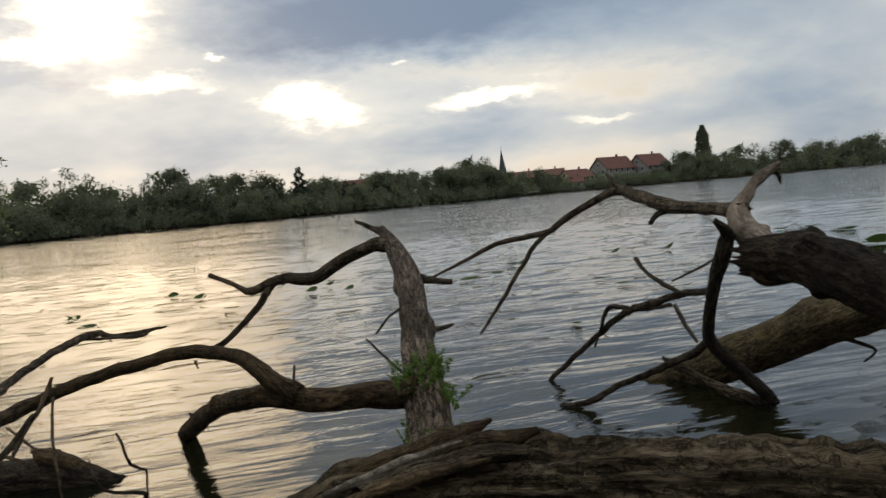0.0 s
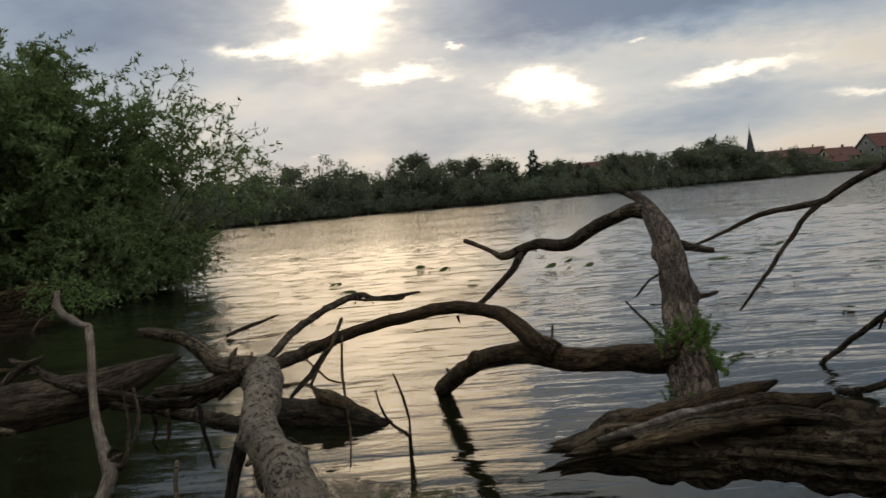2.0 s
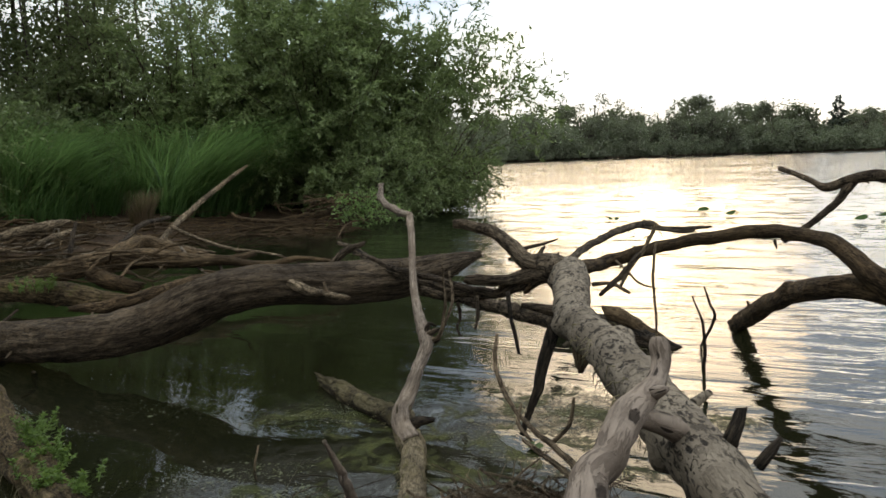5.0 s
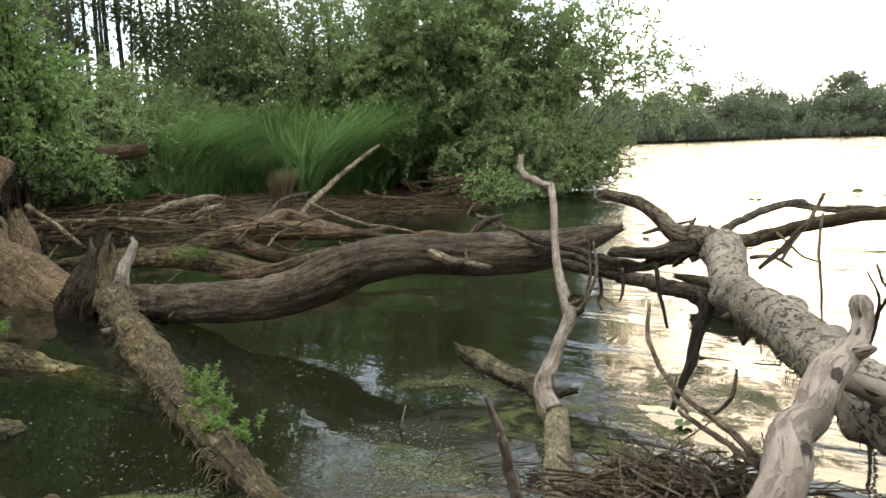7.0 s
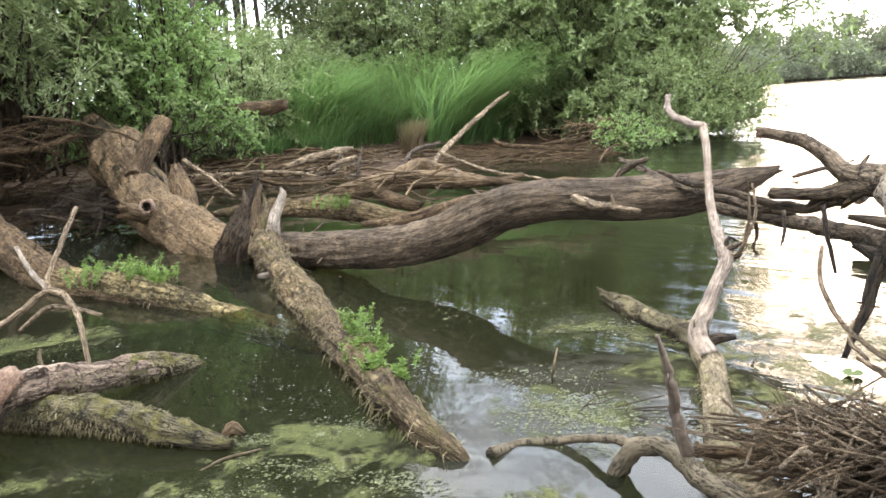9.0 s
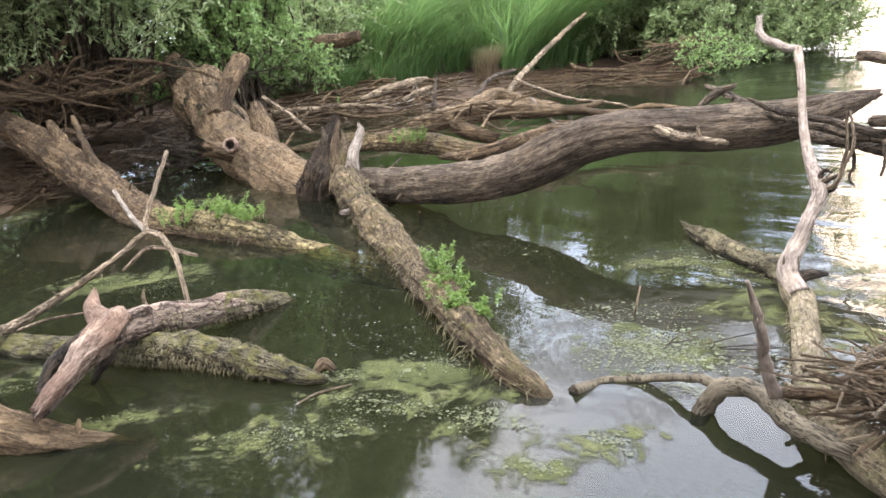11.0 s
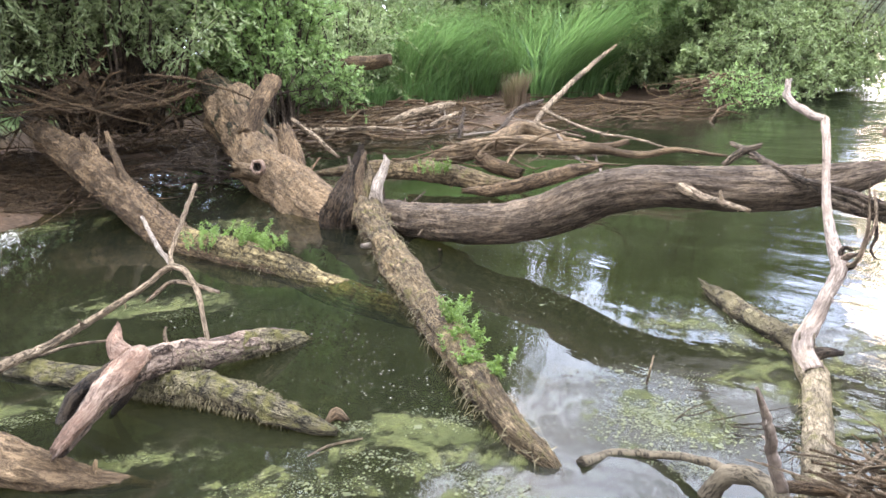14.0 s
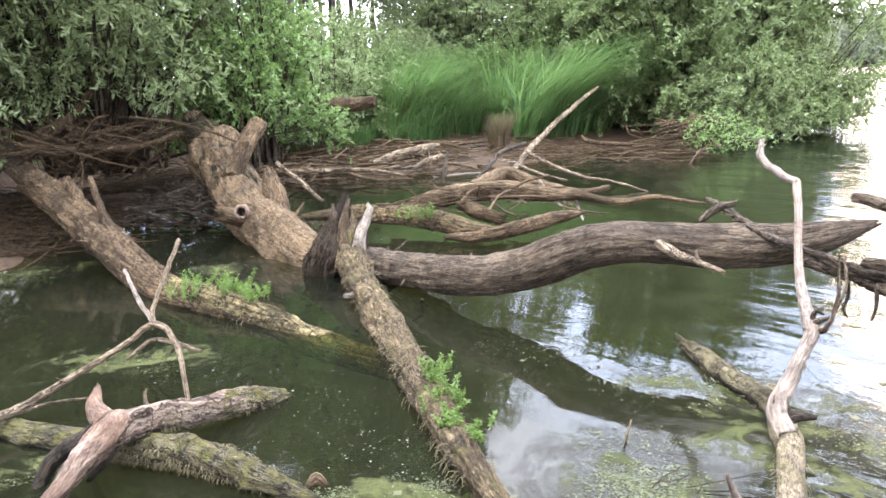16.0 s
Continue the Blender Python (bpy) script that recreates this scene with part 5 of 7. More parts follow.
limb("upright_twig", M_TWIGDARK, [(0.61, 6.00, 0.000, 0.007), (0.84, 4.54, 0.490, 0.007), (0.82, 4.54, 0.568, 0.006), (0.80, 4.53, 0.633, 0.004)], label="thin dead twig standing in the water", category="branch")
cage = limb("twig_cage", M_TWIG, [(0.62, 4.39, 0.922, 0.008), (0.58, 4.36, 0.825, 0.009), (0.53, 4.28, 0.739, 0.009), (0.51, 4.21, 0.682, 0.007)], label="tangle of bleached twigs on the knotty log", category="branch")
limb("twig", M_TWIG, [(0.62, 4.38, 0.848, 0.006), (0.62, 4.31, 0.709, 0.007), (0.64, 4.25, 0.598, 0.006), (0.65, 4.24, 0.454, 0.005), (0.65, 4.18, 0.326, 0.003)], cage)
limb("twig", M_TWIGDARK, [(0.56, 4.33, 0.800, 0.011), (0.50, 4.24, 0.715, 0.013), (0.44, 4.14, 0.650, 0.008)], cage)
limb("twig", M_TWIG, [(0.54, 4.22, 0.651, 0.007), (0.47, 4.20, 0.691, 0.008), (0.39, 4.22, 0.679, 0.010)], cage)
limb("twig", M_TWIG, [(0.47, 4.30, 0.770, 0.005), (0.53, 4.27, 0.725, 0.006), (0.58, 4.24, 0.690, 0.005), (0.65, 4.23, 0.672, 0.003)], cage)
limb("twig", M_TWIGDARK, [(-0.21, 4.36, 0.570, 0.012), (-0.19, 4.33, 0.493, 0.009), (-0.19, 4.29, 0.434, 0.005)], knotty)

# tree fallen from the other side, with its broken top
rtree = limb("broken_tree", M_RUGGED, [(3.88, 4.56, 1.060, 0.091), (3.91, 4.43, 1.061, 0.109), (3.89, 4.15, 1.069, 0.110), (3.86, 3.84, 1.020, 0.115), (3.84, 3.54, 0.953, 0.109), (3.79, 3.18, 0.878, 0.103), (3.75, 2.83, 0.782, 0.095)],
             label="broken dark tree trunk with a splintered end", category="fallen tree", furrow=0.11, rough=0.12, knots=6, ragged=(0.7, 0.1))
limb("splinter", M_BROWN, [(3.93, 4.65, 1.094, 0.063), (3.87, 4.51, 1.021, 0.061), (3.87, 4.45, 0.963, 0.041), (3.92, 4.34, 0.957, 0.014)], rtree, furrow=0.1)
limb("pale_top", M_BARE, [(3.96, 4.60, 1.116, 0.072), (3.96, 4.73, 1.192, 0.067), (3.98, 4.81, 1.283, 0.052), (4.07, 4.85, 1.381, 0.029), (4.16, 4.88, 1.445, 0.029), (4.30, 4.91, 1.514, 0.020)], rtree, "pale barkless upper limb", knots=4)
limb("twig", M_DARK, [(4.27, 4.91, 1.485, 0.013), (4.30, 4.91, 1.451, 0.013), (4.30, 4.90, 1.407, 0.006)], rtree)
limb("branch", M_GREY, [(3.98, 4.81, 1.280, 0.052), (4.00, 5.06, 1.295, 0.036), (3.99, 5.47, 1.306, 0.041), (4.00, 5.78, 1.345, 0.044), (4.04, 6.19, 1.400, 0.042), (4.07, 6.49, 1.435, 0.037), (3.88, 6.63, 1.350, 0.026), (3.67, 6.71, 1.225, 0.025), (3.57, 6.78, 1.157, 0.023), (3.25, 7.05, 1.089, 0.020), (3.04, 7.19, 0.983, 0.015), (2.76, 7.34, 0.850, 0.009)], rtree, "long thin branch arching over the lake")
limb("twig", M_GREY, [(4.08, 6.49, 1.434, 0.037), (4.05, 6.52, 1.506, 0.018), (4.02, 6.56, 1.571, 0.008)], rtree)
limb("twig", M_GREY, [(3.60, 6.78, 1.173, 0.019), (3.45, 6.80, 1.022, 0.019), (3.30, 6.81, 0.813, 0.017), (3.15, 6.83, 0.605, 0.015), (3.00, 6.85, 0.409, 0.008)], rtree)
limb("twig", M_GREY, [(4.04, 5.56, 1.295, 0.028), (4.01, 5.77, 1.268, 0.021), (3.98, 5.83, 1.206, 0.018)], rtree)
limb("branch", M_DARK, [(3.76, 4.70, 1.250, 0.015), (3.84, 4.73, 1.183, 0.033), (3.84, 4.77, 1.067, 0.041), (3.83, 4.86, 0.876, 0.033), (3.87, 5.00, 0.666, 0.033), (3.93, 5.07, 0.515, 0.037), (4.18, 5.26, 0.310, 0.039), (4.45, 5.40, 0.100, 0.043), (4.59, 5.43, -0.040, 0.031)], rtree, "dark curved branch")
limb("branch", M_TWIGDARK, [(3.84, 4.91, 0.853, 0.021), (3.82, 5.17, 0.815, 0.021), (3.78, 5.53, 0.717, 0.025), (3.75, 5.89, 0.593, 0.023), (3.66, 6.30, 0.339, 0.020), (3.49, 6.67, 0.020, 0.019), (3.49, 6.61, -0.030, 0.017)], rtree)
limb("twig", M_TWIGDARK, [(3.80, 5.17, 0.817, 0.014), (3.79, 5.38, 0.865, 0.015), (3.84, 5.68, 0.908, 0.012), (3.88, 5.88, 0.973, 0.016)], rtree)
limb("twig", M_TWIGDARK, [(3.78, 5.27, 0.740, 0.013), (3.78, 5.68, 0.662, 0.014), (3.72, 6.00, 0.640, 0.017), (3.69, 6.10, 0.491, 0.011), (3.65, 6.15, 0.346, 0.008)], rtree)
limb("branch", M_TWIGDARK, [(3.90, 5.03, 0.565, 0.025), (3.89, 5.28, 0.415, 0.024), (3.83, 5.54, 0.293, 0.023), (3.64, 5.73, 0.168, 0.021), (3.45, 5.86, 0.049, 0.023), (3.32, 6.01, -0.010, 0.027)], rtree)
limb("twig", M_PALE, [(3.86, 5.36, 0.720, 0.015), (3.90, 5.34, 0.613, 0.016), (3.97, 5.32, 0.485, 0.011)], rtree, "pale peeled twig")
limb("branch", M_GREY, [(3.95, 5.72, 0.305, 0.014), (4.04, 5.70, 0.241, 0.029), (4.22, 5.60, 0.123, 0.035), (4.40, 5.45, 0.037, 0.041), (4.53, 5.43, -0.050, 0.038)], rtree)
limb("twig", M_TWIGDARK, [(3.71, 5.10, 0.907, 0.006), (3.79, 4.98, 0.972, 0.007), (3.84, 4.87, 1.031, 0.007)], rtree)
rlog = limb("sunken_log", M_LICHEN, [(4.08, 6.31, -0.060, 0.073), (4.32, 6.31, 0.000, 0.121), (4.47, 6.01, 0.140, 0.147), (4.62, 5.68, 0.290, 0.148), (4.74, 5.26, 0.486, 0.146), (4.80, 4.85, 0.656, 0.139), (4.85, 4.44, 0.833, 0.132), (4.89, 4.04, 0.998, 0.124)],
            label="grey log with worn bark rising out of the lake", category="log", furrow=0.05, rough=0.06, knots=3, spur=0.3)
limb("twig", M_DARK, [(4.72, 4.96, 0.467, 0.013), (4.82, 4.93, 0.426, 0.011), (4.88, 4.92, 0.380, 0.008), (4.81, 4.93, 0.327, 0.006)], rlog)

# near log with deep furrows
near = limb("near_log", M_NEAR, [(1.55, 3.56, 0.547, 0.046), (1.70, 3.57, 0.563, 0.086), (1.88, 3.56, 0.558, 0.103), (2.13, 3.56, 0.550, 0.113), (2.37, 3.43, 0.553, 0.117), (2.67, 3.24, 0.572, 0.119), (2.94, 3.08, 0.573, 0.117), (3.19, 2.93, 0.568, 0.115), (3.47, 2.77, 0.545, 0.110)],
            label="deeply furrowed near log with a torn end", category="log", furrow=0.30, rough=0.10, knots=3, ragged=(1.6, 0.1), comb=0.45, spur=0.0)
limb("splinter", M_TAN, [(1.64, 3.58, 0.623, 0.020), (1.80, 3.57, 0.664, 0.031), (1.96, 3.56, 0.691, 0.033), (2.10, 3.57, 0.717, 0.027), (2.18, 3.57, 0.743, 0.008)], near, "long torn grey splinter", furrow=0.12)
limb("splinter", M_TAN, [(1.84, 3.51, 0.642, 0.023), (2.01, 3.52, 0.677, 0.035), (2.15, 3.53, 0.689, 0.037), (2.24, 3.54, 0.679, 0.032), (2.33, 3.54, 0.698, 0.011)], near, "torn grey splinter", furrow=0.12)
limb("splinter", M_NEAR, [(1.73, 3.48, 0.608, 0.026), (1.91, 3.48, 0.638, 0.034), (2.11, 3.48, 0.665, 0.031), (2.26, 3.45, 0.661, 0.020)], near, furrow=0.14)
limb("splinter", M_PALE, [(1.61, 3.48, 0.616, 0.010), (1.77, 3.49, 0.651, 0.018), (1.93, 3.50, 0.686, 0.017), (2.06, 3.51, 0.706, 0.007)], near, "bleached torn splinter", furrow=0.14)
limb("splinter", M_TAN, [(1.65, 3.43, 0.597, 0.015), (1.81, 3.43, 0.623, 0.022), (1.99, 3.42, 0.655, 0.018), (2.13, 3.41, 0.670, 0.007)], near, furrow=0.14)
limb("splinter", M_PALE, [(1.78, 3.59, 0.628, 0.007), (1.91, 3.58, 0.652, 0.013), (2.04, 3.58, 0.665, 0.011), (2.14, 3.57, 0.690, 0.004)], near, furrow=0.14)
limb("knob", M_NEAR, [(3.11, 3.05, 0.650, 0.028), (3.16, 3.04, 0.662, 0.021), (3.19, 3.04, 0.676, 0.007)], near)


def knot_hole(parent, centre, toward, radius):
    """A hollow broken knot: a rim of wood round a dark hole."""
    z = unit(np.array(toward, float))
    x = unit(np.cross(z, (0.1, 0.2, 1.0)))
    y = np.cross(z, x)
    n = 16
    rows = ((1.25, -0.8), (1.15, 0.0), (1.0, 0.28), (0.78, 0.25), (0.66, 0.0), (0.5, -0.5), (0.15, -0.8))
    r = np.random.RandomState(5)
    wob = 1 + r.uniform(-0.12, 0.12, n)
    v = [np.array(centre) + radius * (k * wob[a] * (x * math.cos(6.2832 * a / n) + y * math.sin(6.2832 * a / n)) + z * h) for k, h in rows for a in range(n)]
    def quads(lo, hi):
        return [(k * n + a, k * n + (a + 1) % n, (k + 1) * n + (a + 1) % n, (k + 1) * n + a) for k in range(lo, hi) for a in range(n)]
    uv = [(0.1 * p[0] + p[1], p[2]) for p in v]
    mesh_object("knot_rim", v[:5 * n], quads(0, 4), M_PINK, parent, "pale worn rim of a knot hole", uvs=uv[:5 * n])
    mesh_object("knot_hollow", v[4 * n:], quads(0, 2) + [tuple(2 * n + a for a in range(n))], M_DARK, parent, "dark hollow", uvs=uv[4 * n:])


knot_hole(fallen, (-5.74, 3.95, 0.38), (0.75, -0.62, 0.15), 0.062)
fringe(leaning, M_FIBRE, [(-3.73, 3.97, 0.077, 0.115), (-2.99, 3.64, 0.028, 0.107), (-2.27, 3.31, 0.030, 0.091), (-1.61, 3.00, 0.054, 0.080), (-0.90, 2.68, 0.050, 0.060), (-0.60, 2.62, 0.010, 0.030)], 900, 0.075, 801)
fringe(bump, M_FIBRE, [(-2.34, 1.68, 0.032, 0.056), (-2.04, 1.83, 0.057, 0.066), (-1.86, 1.94, 0.064, 0.071), (-1.65, 2.04, 0.053, 0.064), (-1.47, 2.10, 0.040, 0.049)], 2200, 0.03, 802)
fringe(fork, M_FIBRE, [(-2.25, 2.52, 0.012, 0.037), (-2.22, 2.39, 0.058, 0.057), (-2.18, 2.23, 0.091, 0.059), (-2.15, 2.06, 0.117, 0.055), (-2.08, 1.86, 0.168, 0.056)], 900, 0.03, 803)
fringe(slab, M_FIBRE, [(-4.65, 2.83, 0.069, 0.112), (-3.97, 2.95, 0.034, 0.104), (-3.42, 3.03, 0.019, 0.093)], 320, 0.06, 804)
fringe(fallen, M_FIBRE, [(-7.87, 4.83, 0.719, 0.252), (-6.74, 4.58, 0.412, 0.281), (-5.78, 4.38, 0.166, 0.273), (-4.97, 4.27, 0.032, 0.279)], 300, 0.10, 805)
fringe(knotty, M_FIBRE, [(0.58, 3.47, 0.649, 0.068), (0.74, 3.15, 0.652, 0.066), (0.86, 2.87, 0.666, 0.063), (0.96, 2.63, 0.677, 0.061)], 160, 0.05, 806)

# ---- bank vegetation ----
BUSH = (M_TWIGDARK, M_WILLOW)
SILVER = (M_TWIGDARK, M_SILVER)
big = bush("willow_bush", (-9.6, 17.0, 0.25), (3.3, 3.6), 5.5, BUSH, "large grey-green willow bush at the water's edge", "bush",
           stems=200, twigs=22, leaves=50, leaf=(0.14, 0.046), root=1.3, seed=11, twig_len=1.0, first=0.04, skirt=0.4)
bush("willow_bush", (-11.6, 18.6, 0.4), (3.4, 3.2), 6.1, BUSH, "large grey-green willow bush behind the first", "bush",
     stems=70, twigs=20, leaves=34, leaf=(0.16, 0.05), root=1.2, seed=16, twig_len=1.1, first=0.04, skirt=0.3)
bush("willow_bush", (-7.6, 18.0, 0.15), (3.6, 1.6), 4.9, BUSH, "thin outer willow shoots leaning over the lake", "bush", stems=18, twigs=11, leaves=16, leaf=(0.17, 0.055),
     root=0.5, seed=12, twig_len=1.1, first=0.55, sector=(-50, 60), stem_r=0.016)
bush("willow_bush", (-7.4, 16.6, 0.1), (2.2, 2.6), 1.7, BUSH, "low willow twigs dipping towards the water", "bush", stems=110, twigs=16, leaves=24, leaf=(0.10, 0.03),
     root=0.8, seed=13, twig_len=0.8, first=0.15, sector=(-110, 60), stem_r=0.012, skirt=0.5)
bush("willow_bush", (-12.5, 15.5, 0.5), (2.6, 2.6), 4.4, BUSH, "grey-green willow bush behind the reeds", "bush", stems=60, twigs=18, leaves=28, leaf=(0.15, 0.045), root=0.8, seed=14, first=0.04, skirt=0.35)
bush("bank_bush", (*(-6.42, 13.02, 0.49)[:2], 0.12), (1.15, 0.9), 0.60, (M_TWIGDARK, M_BRIGHT), "small bright green bush on the mud edge", "bush", stems=20, twigs=7, leaves=8, leaf=(0.08, 0.03),
     root=0.3, seed=15, twig_len=0.4, sector=(-90, 90), stem_r=0.008, skirt=0.4)
bush("bank_bush", (-9.15, 6.75, 0.6), (0.55, 0.5), 0.85, (M_TWIGDARK, M_BRIGHT), "leafy green shoots round the cut log", "bush", stems=26, twigs=9, leaves=12, leaf=(0.075, 0.034),
     root=0.25, seed=17, twig_len=0.35, stem_r=0.007, skirt=0.3)
# willows that hang over the near bank
bush("bank_willow", (-10.3, 3.9, 0.5), (2.7, 2.9), 7.6, SILVER, "silvery willow hanging over the near bank", "bush", stems=120, twigs=24, leaves=33, leaf=(0.115, 0.029), root=0.9,
     seed=21, twig_len=0.9, first=0.2, droop=0.6, lean=(1.0, -0.3), skirt=0.16, clear=1.32)
bush("bank_willow", (-9.9, 1.2, 0.4), (2.5, 1.6), 6.8, SILVER, "silvery willow hanging over the near bank", "bush", stems=100, twigs=23, leaves=33, leaf=(0.115, 0.029), root=0.8,
     seed=22, twig_len=0.9, first=0.22, droop=0.6, lean=(0.5, 0), skirt=0.14, clear=1.22)
for k, p in enumerate(((-9.55, 2.71, 1.39), (-9.20, 3.34, 1.34), (-9.10, 4.00, 1.37))):
    bush("bank_willow", (p[0] - 0.9, p[1] + 0.1, 1.0), (1.1, 1.1), 2.2, SILVER, "silvery willow shoots hanging over the bank edge", "bush", stems=34, twigs=15, leaves=24, leaf=(0.105, 0.028), root=0.5,
         seed=27 + k, twig_len=0.7, first=0.4, droop=0.5, stem_r=0.014, clear=1.35)
bush("elder_bush", (-9.6, 5.9, 0.4), (1.15, 1.25), 3.3, (M_TWIGDARK, M_BRIGHT), "bright green leafy bush above the fallen tree", "bush", stems=60, twigs=18, leaves=22, leaf=(0.085, 0.042), root=0.5,
     seed=23, twig_len=0.6, first=0.22, skirt=0.25, clear=0.72)
bush("willow_bush", (-12.2, 8.6, 0.6), (1.8, 1.8), 2.1, SILVER, "silvery willow bush beside the reeds", "bush", stems=55, twigs=16, leaves=22, leaf=(0.09, 0.042), root=0.6,
     seed=24, twig_len=0.6, first=0.05, skirt=0.35)
bush("willow_bush", (-14.0, 9.6, 0.7), (2.6, 2.6), 2.3, BUSH, "grey-green willow bush on the bank", "bush", stems=60, twigs=18, leaves=26, leaf=(0.15, 0.045), root=0.9, seed=25, first=0.04, skirt=0.35)
bush("willow_bush", (-14.5, 5.0, 0.9), (3.2, 3.2), 5.4, BUSH, "grey-green willow bush on the bank", "bush", stems=60, twigs=18, leaves=26, leaf=(0.16, 0.05), root=1.0, seed=26, first=0.04, skirt=0.3)

for k, (p, h) in enumerate((((-14.51, 11.52, 1.77), 2.1), ((-15.59, 13.51, 1.75), 2.5), ((-15.34, 14.68, 1.69), 3.4), ((-14.25, 15.23, 1.62), 4.6))):
    bush("willow_bush", (p[0], p[1], 0.7), (2.0, 2.0), h, (M_TWIGDARK, M_ALDER), "dark green thicket behind the reeds", "bush", stems=46, twigs=16, leaves=26, leaf=(0.15, 0.06), root=0.9, seed=70 + k, first=0.04, skirt=0.3)


def bank_tree(x, y, h, seed, dense=1.0, mat=M_ALDER, label="slender young alder, behind the reeds or unseen", bare=0.22):
    """A slim tree: one tapering trunk, short limbs all the way up, leaves in clumps with gaps."""
    r = np.random.RandomState(seed)
    thing = tagged(new("alder_tree"), label, "tree", "trees behind the reeds")
    z0 = float(ground_height(np.array([[x]]), np.array([[y]]))[0, 0]) - 0.1
    thing.location = (x, y, z0)
    bend = r.normal(0, 0.25, 2)
    trunk = [(x + bend[0] * s * s * 1.4, y + bend[1] * s * s, z0 + h * s, 0.052 * (1 - 0.85 * s) * h / 9 + 0.008) for s in np.linspace(0, 1, 6)]
    a = limb("trunk", M_FARBARK, trunk, None, sides=8, step=0.35)
    n = int(26 * h / 8)
    s = r.uniform(bare, 0.98, n)
    ang = r.uniform(0, 6.28, n)
    ln = (0.35 + 1.5 * (1 - s)) * r.uniform(0.5, 1.1, n) * h / 8 * (1.5 if bare > 0.4 else 1.0)
    p0 = np.stack([x + bend[0] * s * s * 1.4, y + bend[1] * s * s, z0 + h * s], 1)
    d = np.stack([np.cos(ang), np.sin(ang), r.uniform(0.1, 0.8, n)], 1)
    p2 = p0 + d * ln[:, None]
    p1 = (p0 + p2) / 2 + np.array((0, 0, 0.1)) * ln[:, None]
    b = many_tubes("branchwork", M_FARBARK, np.stack([np.concatenate([q, np.full((n, 1), w)], 1) for q, w in ((p0, 0.028), (p1, 0.018), (p2, 0.006))], 1), None)
    tagged(b, kind="stuff")
    k = int(95 * dense)
    u = r.uniform(0.25, 1.08, (n, k, 1))
    at = p0[:, None] + (p2 - p0)[:, None] * u + r.normal(0, 0.17, (n, k, 3)) * (0.5 + ln[:, None, None])
    c = leaves_mesh("crown", mat, at.reshape(-1, 3), r.normal(0, 1, (n * k, 3)) - (0, 0, 0.4), 0.135, 0.085, None, seed=seed)
    for o in (a, b, c):
        o.parent = thing
        o.matrix_parent_inverse = Matrix.Translation((-x, -y, -z0))


# dense trees to either side, then a thin stand of bare stems that lets the sky through
for i, (x, y, h, dense) in enumerate(((-16.5, 23.5, 8.5, 1.2), (-21.0, 24.5, 11, 0.9), (-15.0, 27.0, 8.0, 1.3), (-18.2, 21.0, 8.0, 1.1), (-18.33, 17.72, 10.5, 1.0), (-16.69, 17.84, 9.5, 1.0),
                                      (-19.92, 18.27, 10.5, 0.7), (-30.0, 28.0, 13, 0.5), (-28.0, 33.0, 12, 0.8), (-22.0, 6.5, 10, 1.3), (-24.5, 4.5, 10, 1.3), (-20.0, 3.0, 9, 1.4),
                                      # those left of and behind the camera are unseen, added to darken the cove
                                      (-19.0, 2.0, 9, 1.5), (-17.0, -3.0, 8, 1.5), (-13.5, 4.4, 12.5, 1.3), (-13.0, 0.2, 12, 1.3), (-11.0, -3.0, 11, 1.3), (-15.5, 6.6, 12, 1.3), (-8.0, -4.5, 11, 1.3), (-3.5, -6.0, 11, 1.3))):
    bank_tree(x, y, h, 60 + i, dense)
for i, (x, y, h, dense) in enumerate(((-16.4, 10.4, 12.5, 3.0), (-17.6, 11.6, 12.0, 2.8), (-20.6, 14.4, 13.5, 2.7), (-22.5, 15.2, 14.5, 2.7), (-21.9, 16.6, 13.0, 2.8), (-20.6, 16.6, 13.5, 2.8),
                                      (-24.5, 16.0, 14.0, 2.7), (-22.5, 18.5, 14.0, 2.8), (-24.0, 13.0, 13.0, 2.7), (-26.0, 17.5, 14.0, 2.7), (-18.6, 13.6, 12.5, 2.9), (-17.0, 15.6, 12.0, 3.0))):
    bank_tree(x, y, h, 160 + i, dense, label="tall alder with a bare lower trunk behind the reeds", bare=0.42)
for i, (x, y, h, dense) in enumerate(((-18.0, 13.4, 6.5, 1.2), (-17.2, 14.6, 7.0, 1.3), (-18.4, 16.4, 8.5, 1.3), (-16.0, 15.4, 8.5, 1.3), (-19.2, 12.2, 7.0, 1.2), (-19.0, 15.2, 7.5, 1.3), (-21.0, 12.4, 7.5, 1.2), (-22.4, 14.0, 8.0, 1.0),
                                      (-18.6, 10.6, 8.5, 1.3), (-20.5, 10.2, 9.0, 1.3))):
    bank_tree(x, y, h, 190 + i, dense)


def scatter(n, cx, cy, sx, sy, seed, low=0.12):
    r = np.random.RandomState(seed)
    x, y = cx + sx * r.uniform(-1, 1, n), cy + sy * r.uniform(-1, 1, n)
    z = ground_height(x[:, None], y[:, None])[:, 0]
    ok = z > low
    return np.stack([x, y, z - 0.02], 1)[ok]


